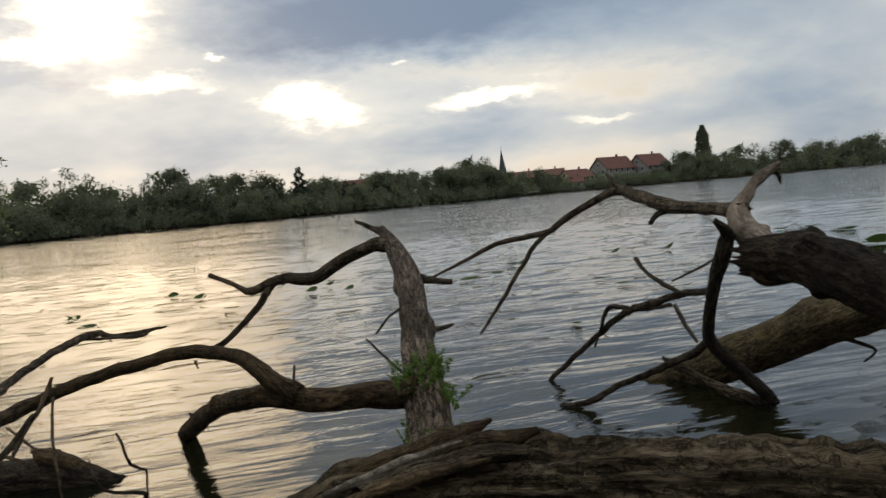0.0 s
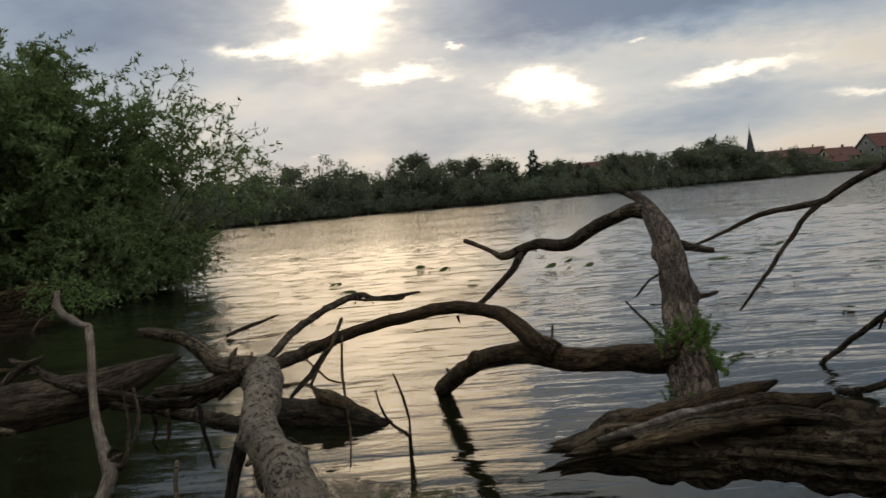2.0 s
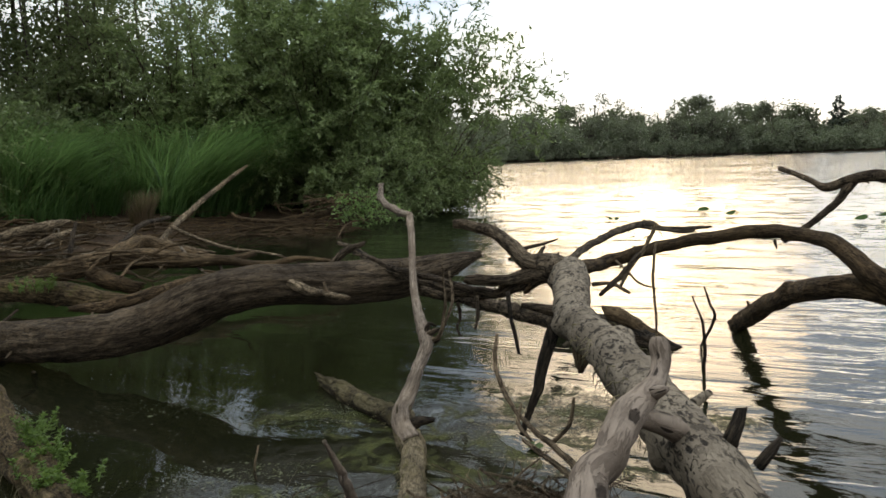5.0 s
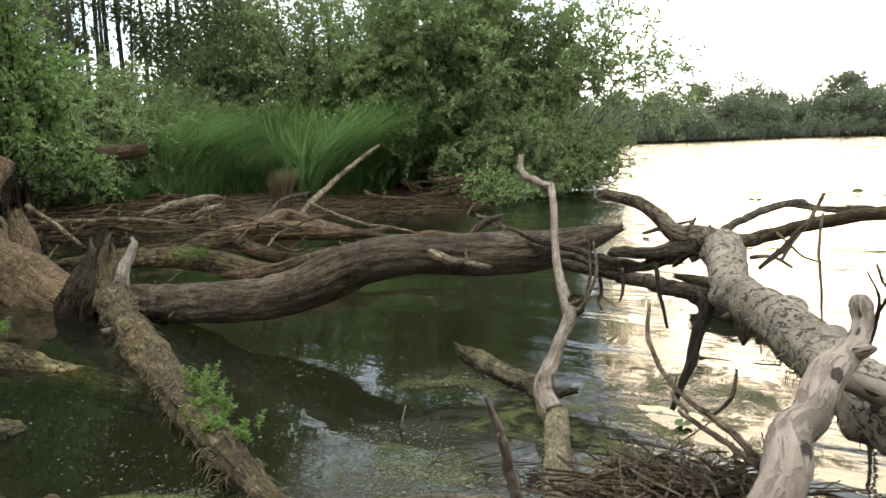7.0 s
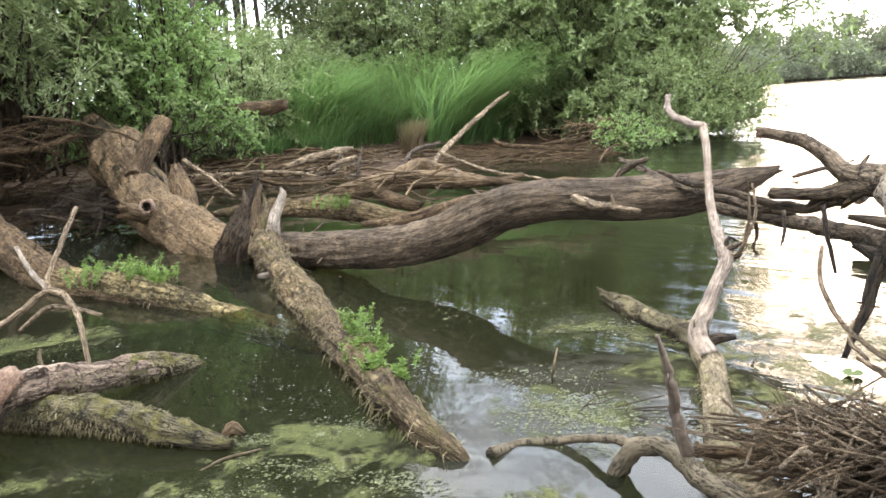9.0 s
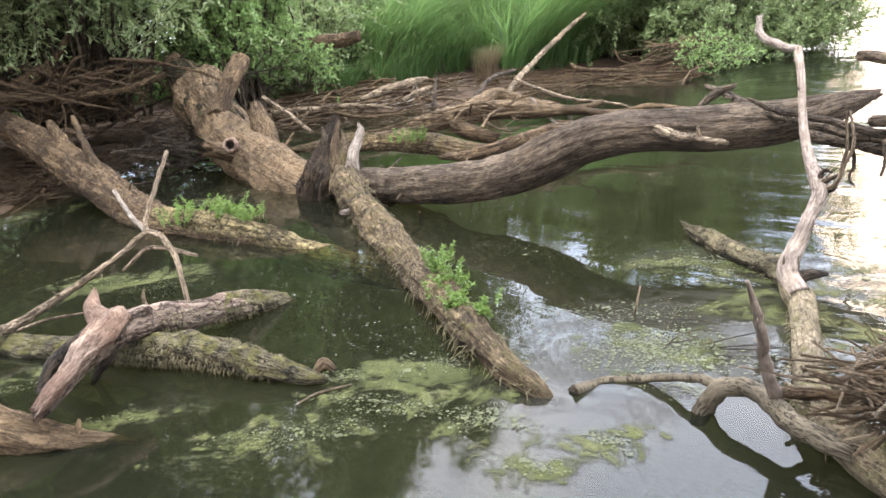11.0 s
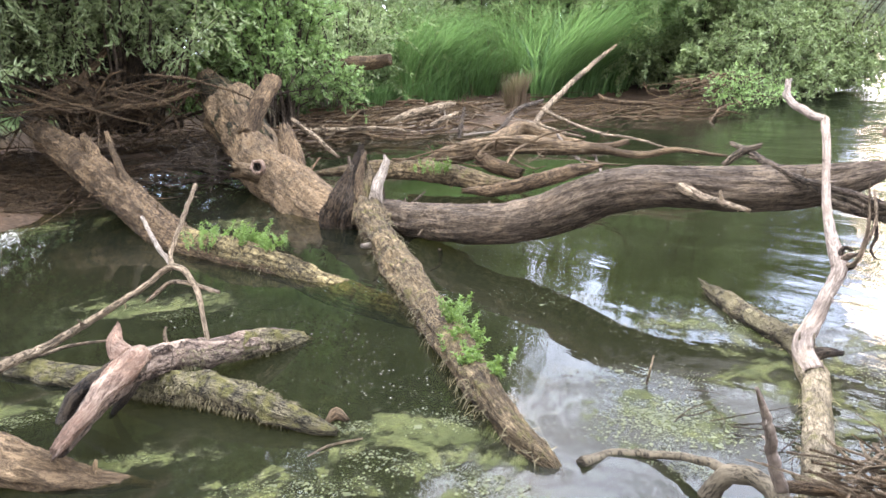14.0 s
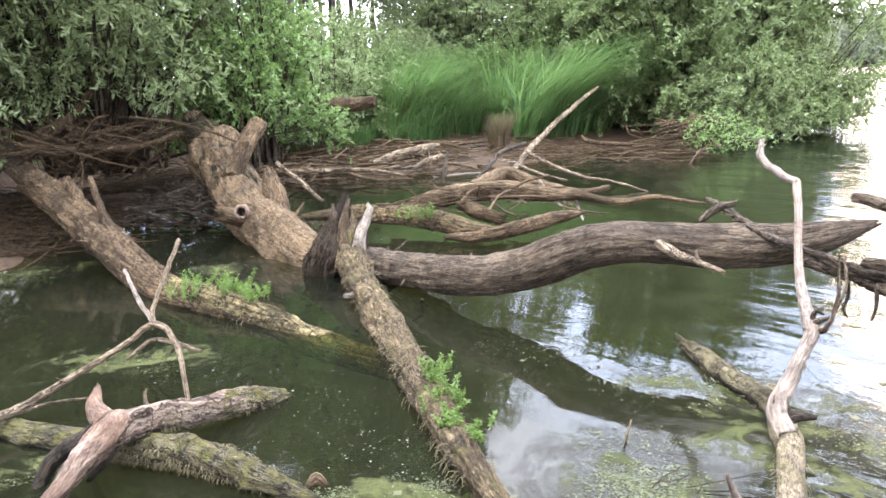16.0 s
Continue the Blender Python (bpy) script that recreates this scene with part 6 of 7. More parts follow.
def tussock_roots(n, cx, cy, sx, sy, clumps, seed, low=0.2, tight=0.16):
    """Roots gathered in clumps, so that the grass grows in tufts."""
    r = np.random.RandomState(seed)
    c = np.stack([cx + sx * r.uniform(-1, 1, clumps), cy + sy * r.uniform(-1, 1, clumps)], 1)
    w = r.randint(0, clumps, n)
    p = c[w] + r.normal(0, tight, (n, 2))
    z = ground_height(p[:, :1], p[:, 1:])[:, 0]
    ok = z > low
    return np.concatenate([p, z[:, None] - 0.02], 1)[ok], unit(np.concatenate([p - c[w], np.zeros((n, 1))], 1))[ok], r.uniform(0.6, 1.25, clumps)[w][ok]


def tufts(name, mat, n, cx, cy, sx, sy, clumps, height, lean, label, seed, width, bend, low=0.2, tight=0.16):
    roots, out, tall = tussock_roots(n, cx, cy, sx, sy, clumps, seed, low, tight)
    return blades(name, mat, roots, height * tall, lean, label, "grass", seed, width, bend, out)


tufts("reed_bed", M_GRASS, 17000, -12.3, 11.6, 2.5, 3.3, 70, 1.85, (0.45, 0.35), "tall green reed grass on the bank", 31, 0.018, 1.30, 0.3, 0.26)
tufts("reed_tussock", M_GRASS, 7500, -10.3, 13.0, 1.3, 1.4, 14, 2.05, (0.65, 0.50), "arching tussocks of tall green reed grass", 32, 0.022, 1.25, 0.2, 0.15)
tufts("bank_grass", M_GRASS, 11000, -11.0, 8.8, 2.0, 2.2, 80, 0.75, (0.2, 0.0), "short bright grass along the mud", 33, 0.014, 1.0, 0.26, 0.14)
tufts("bank_grass", M_GRASS, 9000, -17.0, 12.0, 4.5, 6.0, 60, 1.0, (0.2, 0.0), "rough grass behind the bushes", 34, 0.026, 0.8, 0.4, 0.3)
tufts("dry_reeds", M_DRYGRASS, 1600, -12.0, 11.6, 2.4, 3.2, 60, 1.2, (0.2, 0.0), "dry yellow blades among the reeds", 36, 0.016, 0.8, 0.3, 0.2)
DEAD = (-9.49, 10.82, 0.10)
blades("dead_tussock", M_DRYGRASS, scatter(800, DEAD[0], DEAD[1], 0.15, 0.15, 35, -0.5), 0.75, (0.0, 0.0), "brown dead grass tussock at the mud edge", "grass", 35, 0.014, 0.4)


# ---- young sprouts growing on the logs ----
def sprout(centre, n, height, seed, spread=0.1, mat=M_FERN, label="fresh green sprouts growing on a log"):
    r = np.random.RandomState(seed)
    thing = tagged(new("weed_plant"), label, "plant", "sprouts on the logs")
    thing.location = centre
    c = np.array(centre, float)
    p0 = c + r.normal(0, 1, (n, 3)) * (spread, spread, 0.01)
    d = unit(r.normal(0, 0.45, (n, 3)) * (1, 1, 0.3) + (0, 0, 1))
    h = height * r.uniform(0.45, 1.15, (n, 1))
    p2 = p0 + d * h
    p1 = (p0 + p2) / 2 + r.normal(0, 0.008, (n, 3))
    stems = many_tubes("stem", mat, np.stack([np.concatenate([q, np.full((n, 1), w)], 1) for q, w in ((p0, 0.0022), (p1, 0.0018), (p2, 0.001))], 1), None, sides=4)
    tagged(stems, kind="stuff")
    k = 44
    u = r.uniform(0.2, 1, (n, k, 1))
    at = p0[:, None] + (p2 - p0)[:, None] * u
    ax = unit(r.normal(0, 1, (n, k, 3)) * (1, 1, 0.35) + (0, 0, 0.3))
    lv = leaves_mesh("leaves", mat, at.reshape(-1, 3), ax.reshape(-1, 3), 0.022, 0.0075, None, seed=seed)
    for o in (stems, lv):
        o.parent = thing
        o.matrix_parent_inverse = Matrix.Translation(-c)


for k, (c, n, h, sp) in enumerate((((-1.44, 2.95, 0.08), 22, 0.15, 0.035), ((-1.61, 3.04, 0.13), 16, 0.13, 0.03), ((-1.23, 2.84, 0.09), 18, 0.10, 0.035), ((-1.06, 2.81, 0.11), 6, 0.06, 0.03),
                                   ((-4.30, 2.86, 0.07), 26, 0.18, 0.08), ((-3.88, 3.01, 0.10), 28, 0.17, 0.08), ((-4.10, 2.92, 0.09), 12, 0.20, 0.06), ((-3.58, 3.08, 0.12), 12, 0.12, 0.06),
                                   ((2.17, 4.68, 0.63), 40, 0.16, 0.05), ((2.10, 4.64, 0.61), 20, 0.13, 0.045), ((2.23, 4.56, 0.55), 20, 0.14, 0.05), ((2.10, 4.38, 0.42), 18, 0.12, 0.07),
                                   ((-4.75, 5.33, 0.21), 24, 0.14, 0.10), ((-3.71, 3.06, 0.10), 10, 0.12, 0.05))):
    sprout(c, n, h, 200 + k, sp)

# ---- far shore ----
def clump_tree(name, seed, height, width, kind, mats, label, category, pieces=1500, leaf=0.55):
    """A far tree: trunk with forks and a crown of many leaf sprays in uneven lobes."""
    r = np.random.RandomState(seed)
    thing = tagged(new(name), label, category, "trees of the far shore")
    limb("trunk", mats[0], [(0, 0, -0.5, 0.028 * height), (0.1, 0.05, height * 0.3, 0.02 * height), (0, 0, height * 0.75, 0.008 * height)], thing, sides=7, step=height / 8)
    if kind == "conifer":
        h = height * (1 - r.uniform(0, 1, pieces) ** 0.6 * 0.93)
        tier = 0.75 + 0.45 * np.sin(h / height * 40)
        rad = width / 2 * (1 - h / height) ** 0.8 * np.sqrt(r.uniform(0.1, 1, pieces)) * tier
        a = r.uniform(0, 6.28, pieces)
        pos = np.stack([np.cos(a) * rad, np.sin(a) * rad, h], 1)
        ax = np.stack([np.cos(a), np.sin(a), np.full(pieces, -0.3)], 1) + r.normal(0, 0.3, (pieces, 3))
    elif kind == "poplar":
        h = height * r.uniform(0.06, 1.0, pieces)
        rad = width / 2 * np.sin(np.clip(h / height, 0, 1) ** 0.7 * math.pi) ** 0.5 * np.sqrt(r.uniform(0, 1, pieces))
        a = r.uniform(0, 6.28, pieces)
        rad *= 0.92 + 0.14 * np.sin(h * 1.3 + 2 * a) + 0.08 * np.sin(h * 2.9 - 3 * a)
        pos = np.stack([np.cos(a) * rad, np.sin(a) * rad, h], 1)
        ax = r.normal(0, 0.5, (pieces, 3)) + (0, 0, 1)
    else:
        lobes = 15 if kind != "sparse" else 14
        low = 0.0 if kind != "sparse" else 0.35
        cen = np.stack([r.normal(0, 0.26, lobes) * width, r.normal(0, 0.26, lobes) * width, height * r.uniform(low + 0.06, 0.86, lobes)], 1)
        cen[:, :2] *= (1.15 - 0.6 * np.abs(cen[:, 2] / height - 0.45))[:, None]
        size = r.uniform(0.13, 0.27, lobes) * width * (0.6 if kind == "sparse" else 1.0)
        w = r.randint(0, lobes, pieces)
        d = unit(r.normal(0, 1, (pieces, 3)))
        pos = cen[w] + d * (size[w] * r.uniform(0.25, 1.12, pieces) ** 0.6)[:, None] * (1, 1, 1.1)
        pos = pos[pos[:, 2] > (0.25 if kind != "sparse" else 1.5)]
        ax = r.normal(0, 1, (len(pos), 3)) + (0, 0, -0.2)
        limbs = np.stack([np.concatenate([q, np.full((lobes, 1), rr)], 1) for q, rr in ((np.tile((0.0, 0.0, height * 0.25), (lobes, 1)), 0.010 * height), (cen * (0.5, 0.5, 0.75), 0.006 * height), (cen, 0.003 * height))], 1)
        tagged(many_tubes("branchwork", mats[0], limbs, thing), kind="stuff")
    leaves_mesh("crown", mats[1], pos, ax, leaf, leaf * 0.62, thing, seed=seed)
    return thing


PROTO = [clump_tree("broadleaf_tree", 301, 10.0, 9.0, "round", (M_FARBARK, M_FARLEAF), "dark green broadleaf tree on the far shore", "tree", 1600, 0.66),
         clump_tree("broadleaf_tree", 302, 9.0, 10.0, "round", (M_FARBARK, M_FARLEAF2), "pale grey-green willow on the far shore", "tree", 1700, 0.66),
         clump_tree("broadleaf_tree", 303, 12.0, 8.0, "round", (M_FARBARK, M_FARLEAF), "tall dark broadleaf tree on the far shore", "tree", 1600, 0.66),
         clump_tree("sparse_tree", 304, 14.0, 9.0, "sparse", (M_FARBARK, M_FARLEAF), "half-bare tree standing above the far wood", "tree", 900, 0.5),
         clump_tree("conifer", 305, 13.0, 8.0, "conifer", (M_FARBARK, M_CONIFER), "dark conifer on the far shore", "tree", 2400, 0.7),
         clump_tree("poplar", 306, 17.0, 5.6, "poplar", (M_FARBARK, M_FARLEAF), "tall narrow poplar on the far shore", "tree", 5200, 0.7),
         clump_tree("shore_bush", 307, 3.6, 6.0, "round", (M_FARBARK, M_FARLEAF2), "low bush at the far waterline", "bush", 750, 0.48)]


def shore_point(s):
    """A place on the far water's edge; s runs along it from the wooded side to the village side, 0 to 1."""
    q = np.array([(-75, 130), (-66, 178), (-50, 199), (-20, 212), (7, 220), (40, 234), (77, 250), (130, 262), (190, 255), (260, 220)], float)
    l = np.concatenate([[0], np.cumsum(np.linalg.norm(np.diff(q, axis=0), axis=1))])
    return np.array([np.interp(s * l[-1], l, q[:, 0]), np.interp(s * l[-1], l, q[:, 1])])


USED = [False] * len(PROTO)


def plant(kind, x, y, scale, turn):
    z = float(ground_height(np.array([[x]]), np.array([[y]]))[0, 0])
    m = pose(x, y, z, 0, 0, turn)
    if not USED[kind]:
        USED[kind] = True
        ob = PROTO[kind]
        ob.matrix_basis = m
    else:
        ob = copy_thing(PROTO[kind], m)
    ob.scale = (scale * random.uniform(0.9, 1.15), scale * random.uniform(0.9, 1.15), scale)


def house(base, turn, w, d, h, roof_h, wall_mat, storeys, bays, label, roof_mat=M_ROOF, chimney=True):
    """A gabled house: walls, roof with eaves, and windows with frame and pane in the long front and the gable."""
    thing = tagged(new("house"), label, "house", "houses of the far village")
    bm = bmesh.new()
    vs = [bm.verts.new(p) for p in ((-w / 2, -d / 2, -1), (w / 2, -d / 2, -1), (w / 2, d / 2, -1), (-w / 2, d / 2, -1),
                                    (-w / 2, -d / 2, h), (w / 2, -d / 2, h), (w / 2, d / 2, h), (-w / 2, d / 2, h), (-w / 2, 0, h + roof_h), (w / 2, 0, h + roof_h))]
    for f in ((0, 1, 5, 4), (2, 3, 7, 6), (1, 2, 6, 9, 5), (3, 0, 4, 8, 7), (4, 5, 9, 8), (6, 7, 8, 9)):
        bm.faces.new([vs[i] for i in f])
    part("wall", bm, wall_mat, thing)
    bm = bmesh.new()
    o, th = 0.5, 0.22
    for s in (-1, 1):
        low = (s * (d / 2 + o), h - o * roof_h / (d / 2))
        v = [bm.verts.new(p) for p in ((-w / 2 - o, low[0], low[1] + 0.06), (w / 2 + o, low[0], low[1] + 0.06), (w / 2 + o, 0, h + roof_h + 0.06), (-w / 2 - o, 0, h + roof_h + 0.06),
                                       (-w / 2 - o, low[0], low[1] + th), (w / 2 + o, low[0], low[1] + th), (w / 2 + o, 0, h + roof_h + th), (-w / 2 - o, 0, h + roof_h + th))]
        for f in ((0, 1, 2, 3), (4, 5, 6, 7), (0, 1, 5, 4), (1, 2, 6, 5), (3, 0, 4, 7)):
            bm.faces.new([v[i] for i in f])
    roof = part("roof", bm, roof_mat, thing)
    if chimney:
        bm = bmesh.new()
        bmesh.ops.create_cube(bm, size=1, matrix=Matrix.Translation((w * 0.2, 0.4, h + roof_h + 0.2)) @ Matrix.Diagonal((0.6, 0.6, 1.8, 1)))
        c = part("chimney", bm, M_BRICK, roof)
    def window(m):
        bm = bmesh.new()
        bmesh.ops.create_cube(bm, size=1, matrix=m @ Matrix.Diagonal((1.25, 0.10, 1.6, 1)))
        win = part("window", bm, M_FRAME, thing)
        bm = bmesh.new()
        bmesh.ops.create_cube(bm, size=1, matrix=m @ Matrix.Translation((0, -0.03, 0)) @ Matrix.Diagonal((1.0, 0.10, 1.35, 1)))
        part("pane", bm, M_GLASS, win)
    for s in range(storeys):
        z = (s + 0.5) * h / storeys
        for b in range(bays):
            x = (b + 0.5) * w / bays - w / 2
            window(Matrix.Translation((x, -d / 2 - 0.02, z)))
        for y in (-d / 4, d / 4):
            window(Matrix.Translation((-w / 2 - 0.02, y, z)) @ Matrix.Rotation(radians(-90), 4, "Z"))
    if roof_h > 2.5:
        window(Matrix.Translation((-w / 2 - 0.02, 0, h + roof_h * 0.35)) @ Matrix.Rotation(radians(-90), 4, "Z"))
    thing.matrix_basis = pose(*base, 0, 0, turn)
    return thing


def church(base, height):
    thing = tagged(new("church"), "slender dark church spire above the village trees", "church")
    bm = bmesh.new()
    bmesh.ops.create_cone(bm, cap_ends=True, segments=8, radius1=1.9, radius2=0.05, depth=height * 0.55, matrix=Matrix.Translation((0, 0, height * 0.725)))
    part("spire", bm, M_SLATE, thing)
    bm = bmesh.new()
    bmesh.ops.create_cube(bm, size=1, matrix=Matrix.Translation((0, 0, height * 0.225)) @ Matrix.Diagonal((3.4, 3.4, height * 0.45, 1)))
    part("tower", bm, M_BRICK, thing)
    bm = bmesh.new()
    bmesh.ops.create_cube(bm, size=1, matrix=Matrix.Translation((0, 0, height * 0.452)) @ Matrix.Diagonal((3.9, 3.9, 0.4, 1)))
    part("cornice", bm, M_SLATE, thing)
    bm = bmesh.new()
    bmesh.ops.create_cone(bm, cap_ends=True, segments=6, radius1=0.09, radius2=0.06, depth=1.6, matrix=Matrix.Translation((0, 0, height + 0.7)))
    part("finial", bm, M_SLATE, thing)
    thing.matrix_basis = pose(*base, 0, 0, 20)


def parked_car(base, turn):
    thing = tagged(new("car"), "white car parked by the far shore", "car", "cars parked by the far shore")
    bm = bmesh.new()
    bmesh.ops.create_cube(bm, size=1, matrix=Matrix.Translation((0, 0, 0.62)) @ Matrix.Diagonal((4.2, 1.75, 0.65, 1)))
    bmesh.ops.bevel(bm, geom=bm.edges[:], offset=0.15, segments=2, affect="EDGES")
    part("body", bm, M_CARWHITE, thing, smooth=True)
    bm = bmesh.new()
    bmesh.ops.create_cube(bm, size=1, matrix=Matrix.Translation((-0.2, 0, 1.17)) @ Matrix.Diagonal((2.3, 1.5, 0.55, 1)))
    bmesh.ops.bevel(bm, geom=bm.edges[:], offset=0.2, segments=2, affect="EDGES")
    part("cabin", bm, M_CARDARK, thing, smooth=True)
    bm = bmesh.new()
    bmesh.ops.create_cube(bm, size=1, matrix=Matrix.Translation((-0.2, 0, 1.47)) @ Matrix.Diagonal((1.9, 1.3, 0.06, 1)))
    part("car_roof", bm, M_CARWHITE, thing)
    for x in (-1.3, 1.3):
        for y in (-0.8, 0.8):
            bm = bmesh.new()
            bmesh.ops.create_cone(bm, cap_ends=True, segments=14, radius1=0.32, radius2=0.32, depth=0.2, matrix=Matrix.Translation((x, y, 0.32)) @ Matrix.Rotation(radians(90), 4, "X"))
            part("wheel", bm, M_CARDARK, thing)
    thing.matrix_basis = pose(*base, 0, 0, turn)


def village():
    g = lambda x, y: float(ground_height(np.array([[x]]), np.array([[y]]))[0, 0])
    for (x, y), turn, w, d, h, rh, mat, st, bays, label in HOUSES:
        house((x, y, g(x, y)), turn, w, d, h, rh, mat, st, bays, label)
    church((CHURCH[0], CHURCH[1], g(*CHURCH)), CHURCH_HEIGHT)
    for x, y, turn in CARS:
        parked_car((x, y, g(x, y)), turn)


def spot(az, dist):
    """A place at that azimuth (degrees from +y towards +x) and distance from the camera's ground."""
    return (1.4 + dist * math.sin(radians(az)), 1.1 + dist * math.cos(radians(az)))


EDGE = np.array([shore_point(s) for s in np.linspace(0, 1, 400)])
EDGE_AZ = np.degrees(np.arctan2(EDGE[:, 0] - 1.4, EDGE[:, 1] - 1.1))
EDGE_D = np.hypot(EDGE[:, 0] - 1.4, EDGE[:, 1] - 1.1)


def edge_distance(az):
    return float(np.interp(az, EDGE_AZ, EDGE_D))


def far_wood():
    r = random.Random(5)
    az = -30.0
    while az < 47:
        d = edge_distance(az)
        town = 16.6 < az < 28.8
        if not town:
            for row in range(3):
                kind = r.choice((0, 0, 1, 2, 1))
                a = az + r.uniform(-0.6, 0.6)
                plant(kind, *spot(a, d + 4 + row * 8 + r.uniform(-2, 2)), r.uniform(0.85, 1.25) * (0.8 if row == 0 else 1.0) * (1.12 if az < 0 else 0.85 if az < 10 else 1.08 if az < 29 else 0.95), r.uniform(0, 360))
        az += r.uniform(0.9, 1.5)
    az = -30.0
    while az < 47:
        plant(6, *spot(az, edge_distance(az) + r.uniform(1.5, 3.0)), r.uniform(0.8, 1.5) * (0.75 if 16.6 < az < 28.8 else 1.0), r.uniform(0, 360))
        az += r.uniform(0.6, 1.1)
    # single trees that stand out
    for kind, az, back, scale in ((3, -14.5, 8, 1.3), (3, -9.3, 10, 1.0), (0, 20.3, 8, 0.72), (1, 20.9, 6, 0.6), (0, 17.1, 7, 0.9), (2, 16.3, 5, 0.85), (4, 1.6, 10, 1.08), (4, 5.0, 14, 0.72), (4, 5.6, 14, 0.66), (5, 31.4, 18, 1.18), (2, 29.9, 16, 0.95), (1, 30.2, 6, 0.8),
                                  (1, 32.6, 6, 0.85), (0, 42.5, 6, 1.15), (0, 41.4, 8, 1.05), (2, 36.4, 10, 1.05), (2, 12.2, 10, 1.0), (3, 12.8, 12, 0.85), (0, 16.2, 6, 0.95), (0, 19.4, 6, 0.9),
                                  (0, 18.2, 22, 0.8), (1, 15.2, 6, 0.85), (0, 25.4, 14, 0.62), (6, 21.6, 10, 1.2), (6, 23.4, 12, 1.1), (0, 24.4, 8, 0.36), (0, 26.0, 10, 0.42), (1, 27.4, 8, 0.4), (0, 20.0, 8, 0.55), (0, 17.4, 8, 0.6), (6, 26.8, 6, 1.0), (0, 28.5, 20, 0.8), (3, -4.6, 12, 0.62)):
        plant(kind, *spot(az, edge_distance(az) + back), scale, r.uniform(0, 360))


# garden bushes and small trees between the village and the water
for az, back, kind, scale in ((17.2, 6, 1, 0.62), (18.0, 4, 6, 1.5), (19.6, 6, 0, 0.60), (20.3, 5, 1, 0.66), (21.0, 7, 0, 0.58), (22.9, 4, 6, 1.2), (23.6, 12, 1, 0.50), (24.3, 5, 6, 1.5),
                              (25.2, 9, 0, 0.55), (25.9, 4, 6, 1.3), (26.5, 10, 1, 0.48), (27.2, 4, 6, 1.2), (28.0, 8, 0, 0.52), (28.6, 5, 1, 0.66), (29.1, 10, 2, 0.7)):
    plant(kind, *spot(az, edge_distance(az) + back), scale, 47.0 * az)

HOUSES = [(spot(18.4, 296), -14, 12, 9, 5.4, 2.4, M_BRICK, 2, 5, "long brick house with a red roof across the lake"),
          (spot(20.4, 304), -20, 11, 9, 5.6, 2.4, M_PLASTER, 2, 4, "pale house with a low red roof across the lake"),
          (spot(22.3, 288), 20, 11, 8, 4.2, 2.8, M_YELLOW, 2, 5, "yellow house with a red roof across the lake"),
          (spot(25.0, edge_distance(25.0) + 16), 20, 15, 10, 6.3, 4.4, M_PLASTER, 3, 5, "white gabled house with a steep red roof across the lake"),
          (spot(27.6, edge_distance(27.6) + 16), 20, 13, 10, 6.3, 4.4, M_PLASTER, 3, 4, "white gabled house with a steep red roof across the lake"),
          (spot(22.2, edge_distance(22.2) + 6), -22, 6, 5, 2.8, 1.6, M_PLASTER, 1, 2, "small white boathouse by the far shore"),
          (spot(6.6, 262), -8, 12, 9, 5.6, 3.6, M_PLASTER, 2, 4, "white house with a red roof behind the far trees"),
          (spot(8.1, 268), -8, 14, 9, 6.0, 3.8, M_BRICK, 2, 4, "brick house with a red roof behind the far trees"),
          (spot(3.7, 262), -6, 13, 9, 5.6, 3.4, M_BRICK, 2, 4, "brick house with a red roof behind the far trees")]
CHURCH, CHURCH_HEIGHT = spot(16.9, 335), 18.6
CARS = [(*spot(az, edge_distance(az) + 5), turn) for az, turn in ((18.0, 80), (18.9, 70), (19.3, 75), (20.9, 80), (22.7, 78))]
village()
far_wood()

# ---- floating leaves, algae, sticks on the mud ----
def lily_pad(x, y, size, turn, seed, tilt=0.0):
    """A floating leaf: a lobed disc with a cleft, its rim curled up unevenly."""
    r = np.random.RandomState(seed)
    n = 26
    bm = bmesh.new()
    mid = bm.verts.new((0, 0, 0.006))
    ring1, ring2 = [], []
    for i in range(n):
        a = radians(14) + (2 * math.pi - radians(28)) * i / (n - 1)
        w = 1 + 0.06 * math.sin(3 * a + seed) + r.uniform(-0.03, 0.03)
        ring1.append(bm.verts.new((0.55 * w * math.cos(a), 0.5 * w * math.sin(a), 0.01 + 0.02 * math.sin(2 * a + seed))))
        ring2.append(bm.verts.new((w * math.cos(a), 0.86 * w * math.sin(a), 0.02 + 0.14 * tilt * max(0, math.sin(a + seed)) + r.uniform(0, 0.03))))
    for i in range(n - 1):
        bm.faces.new((mid, ring1[i], ring1[i + 1]))
        bm.faces.new((ring1[i], ring2[i], ring2[i + 1], ring1[i + 1]))
    bmesh.ops.scale(bm, vec=(size, size, size), verts=bm.verts)
    ob = part("lily_pad", bm, M_LILY, None, smooth=True)
    ob.matrix_basis = pose(x, y, 0.02 if math.hypot(x, y) < 5 else 0.035, 0, 0, turn)
    tagged(ob, "green water lily leaf floating on the lake", "lily pad", "lily leaves on the lake")


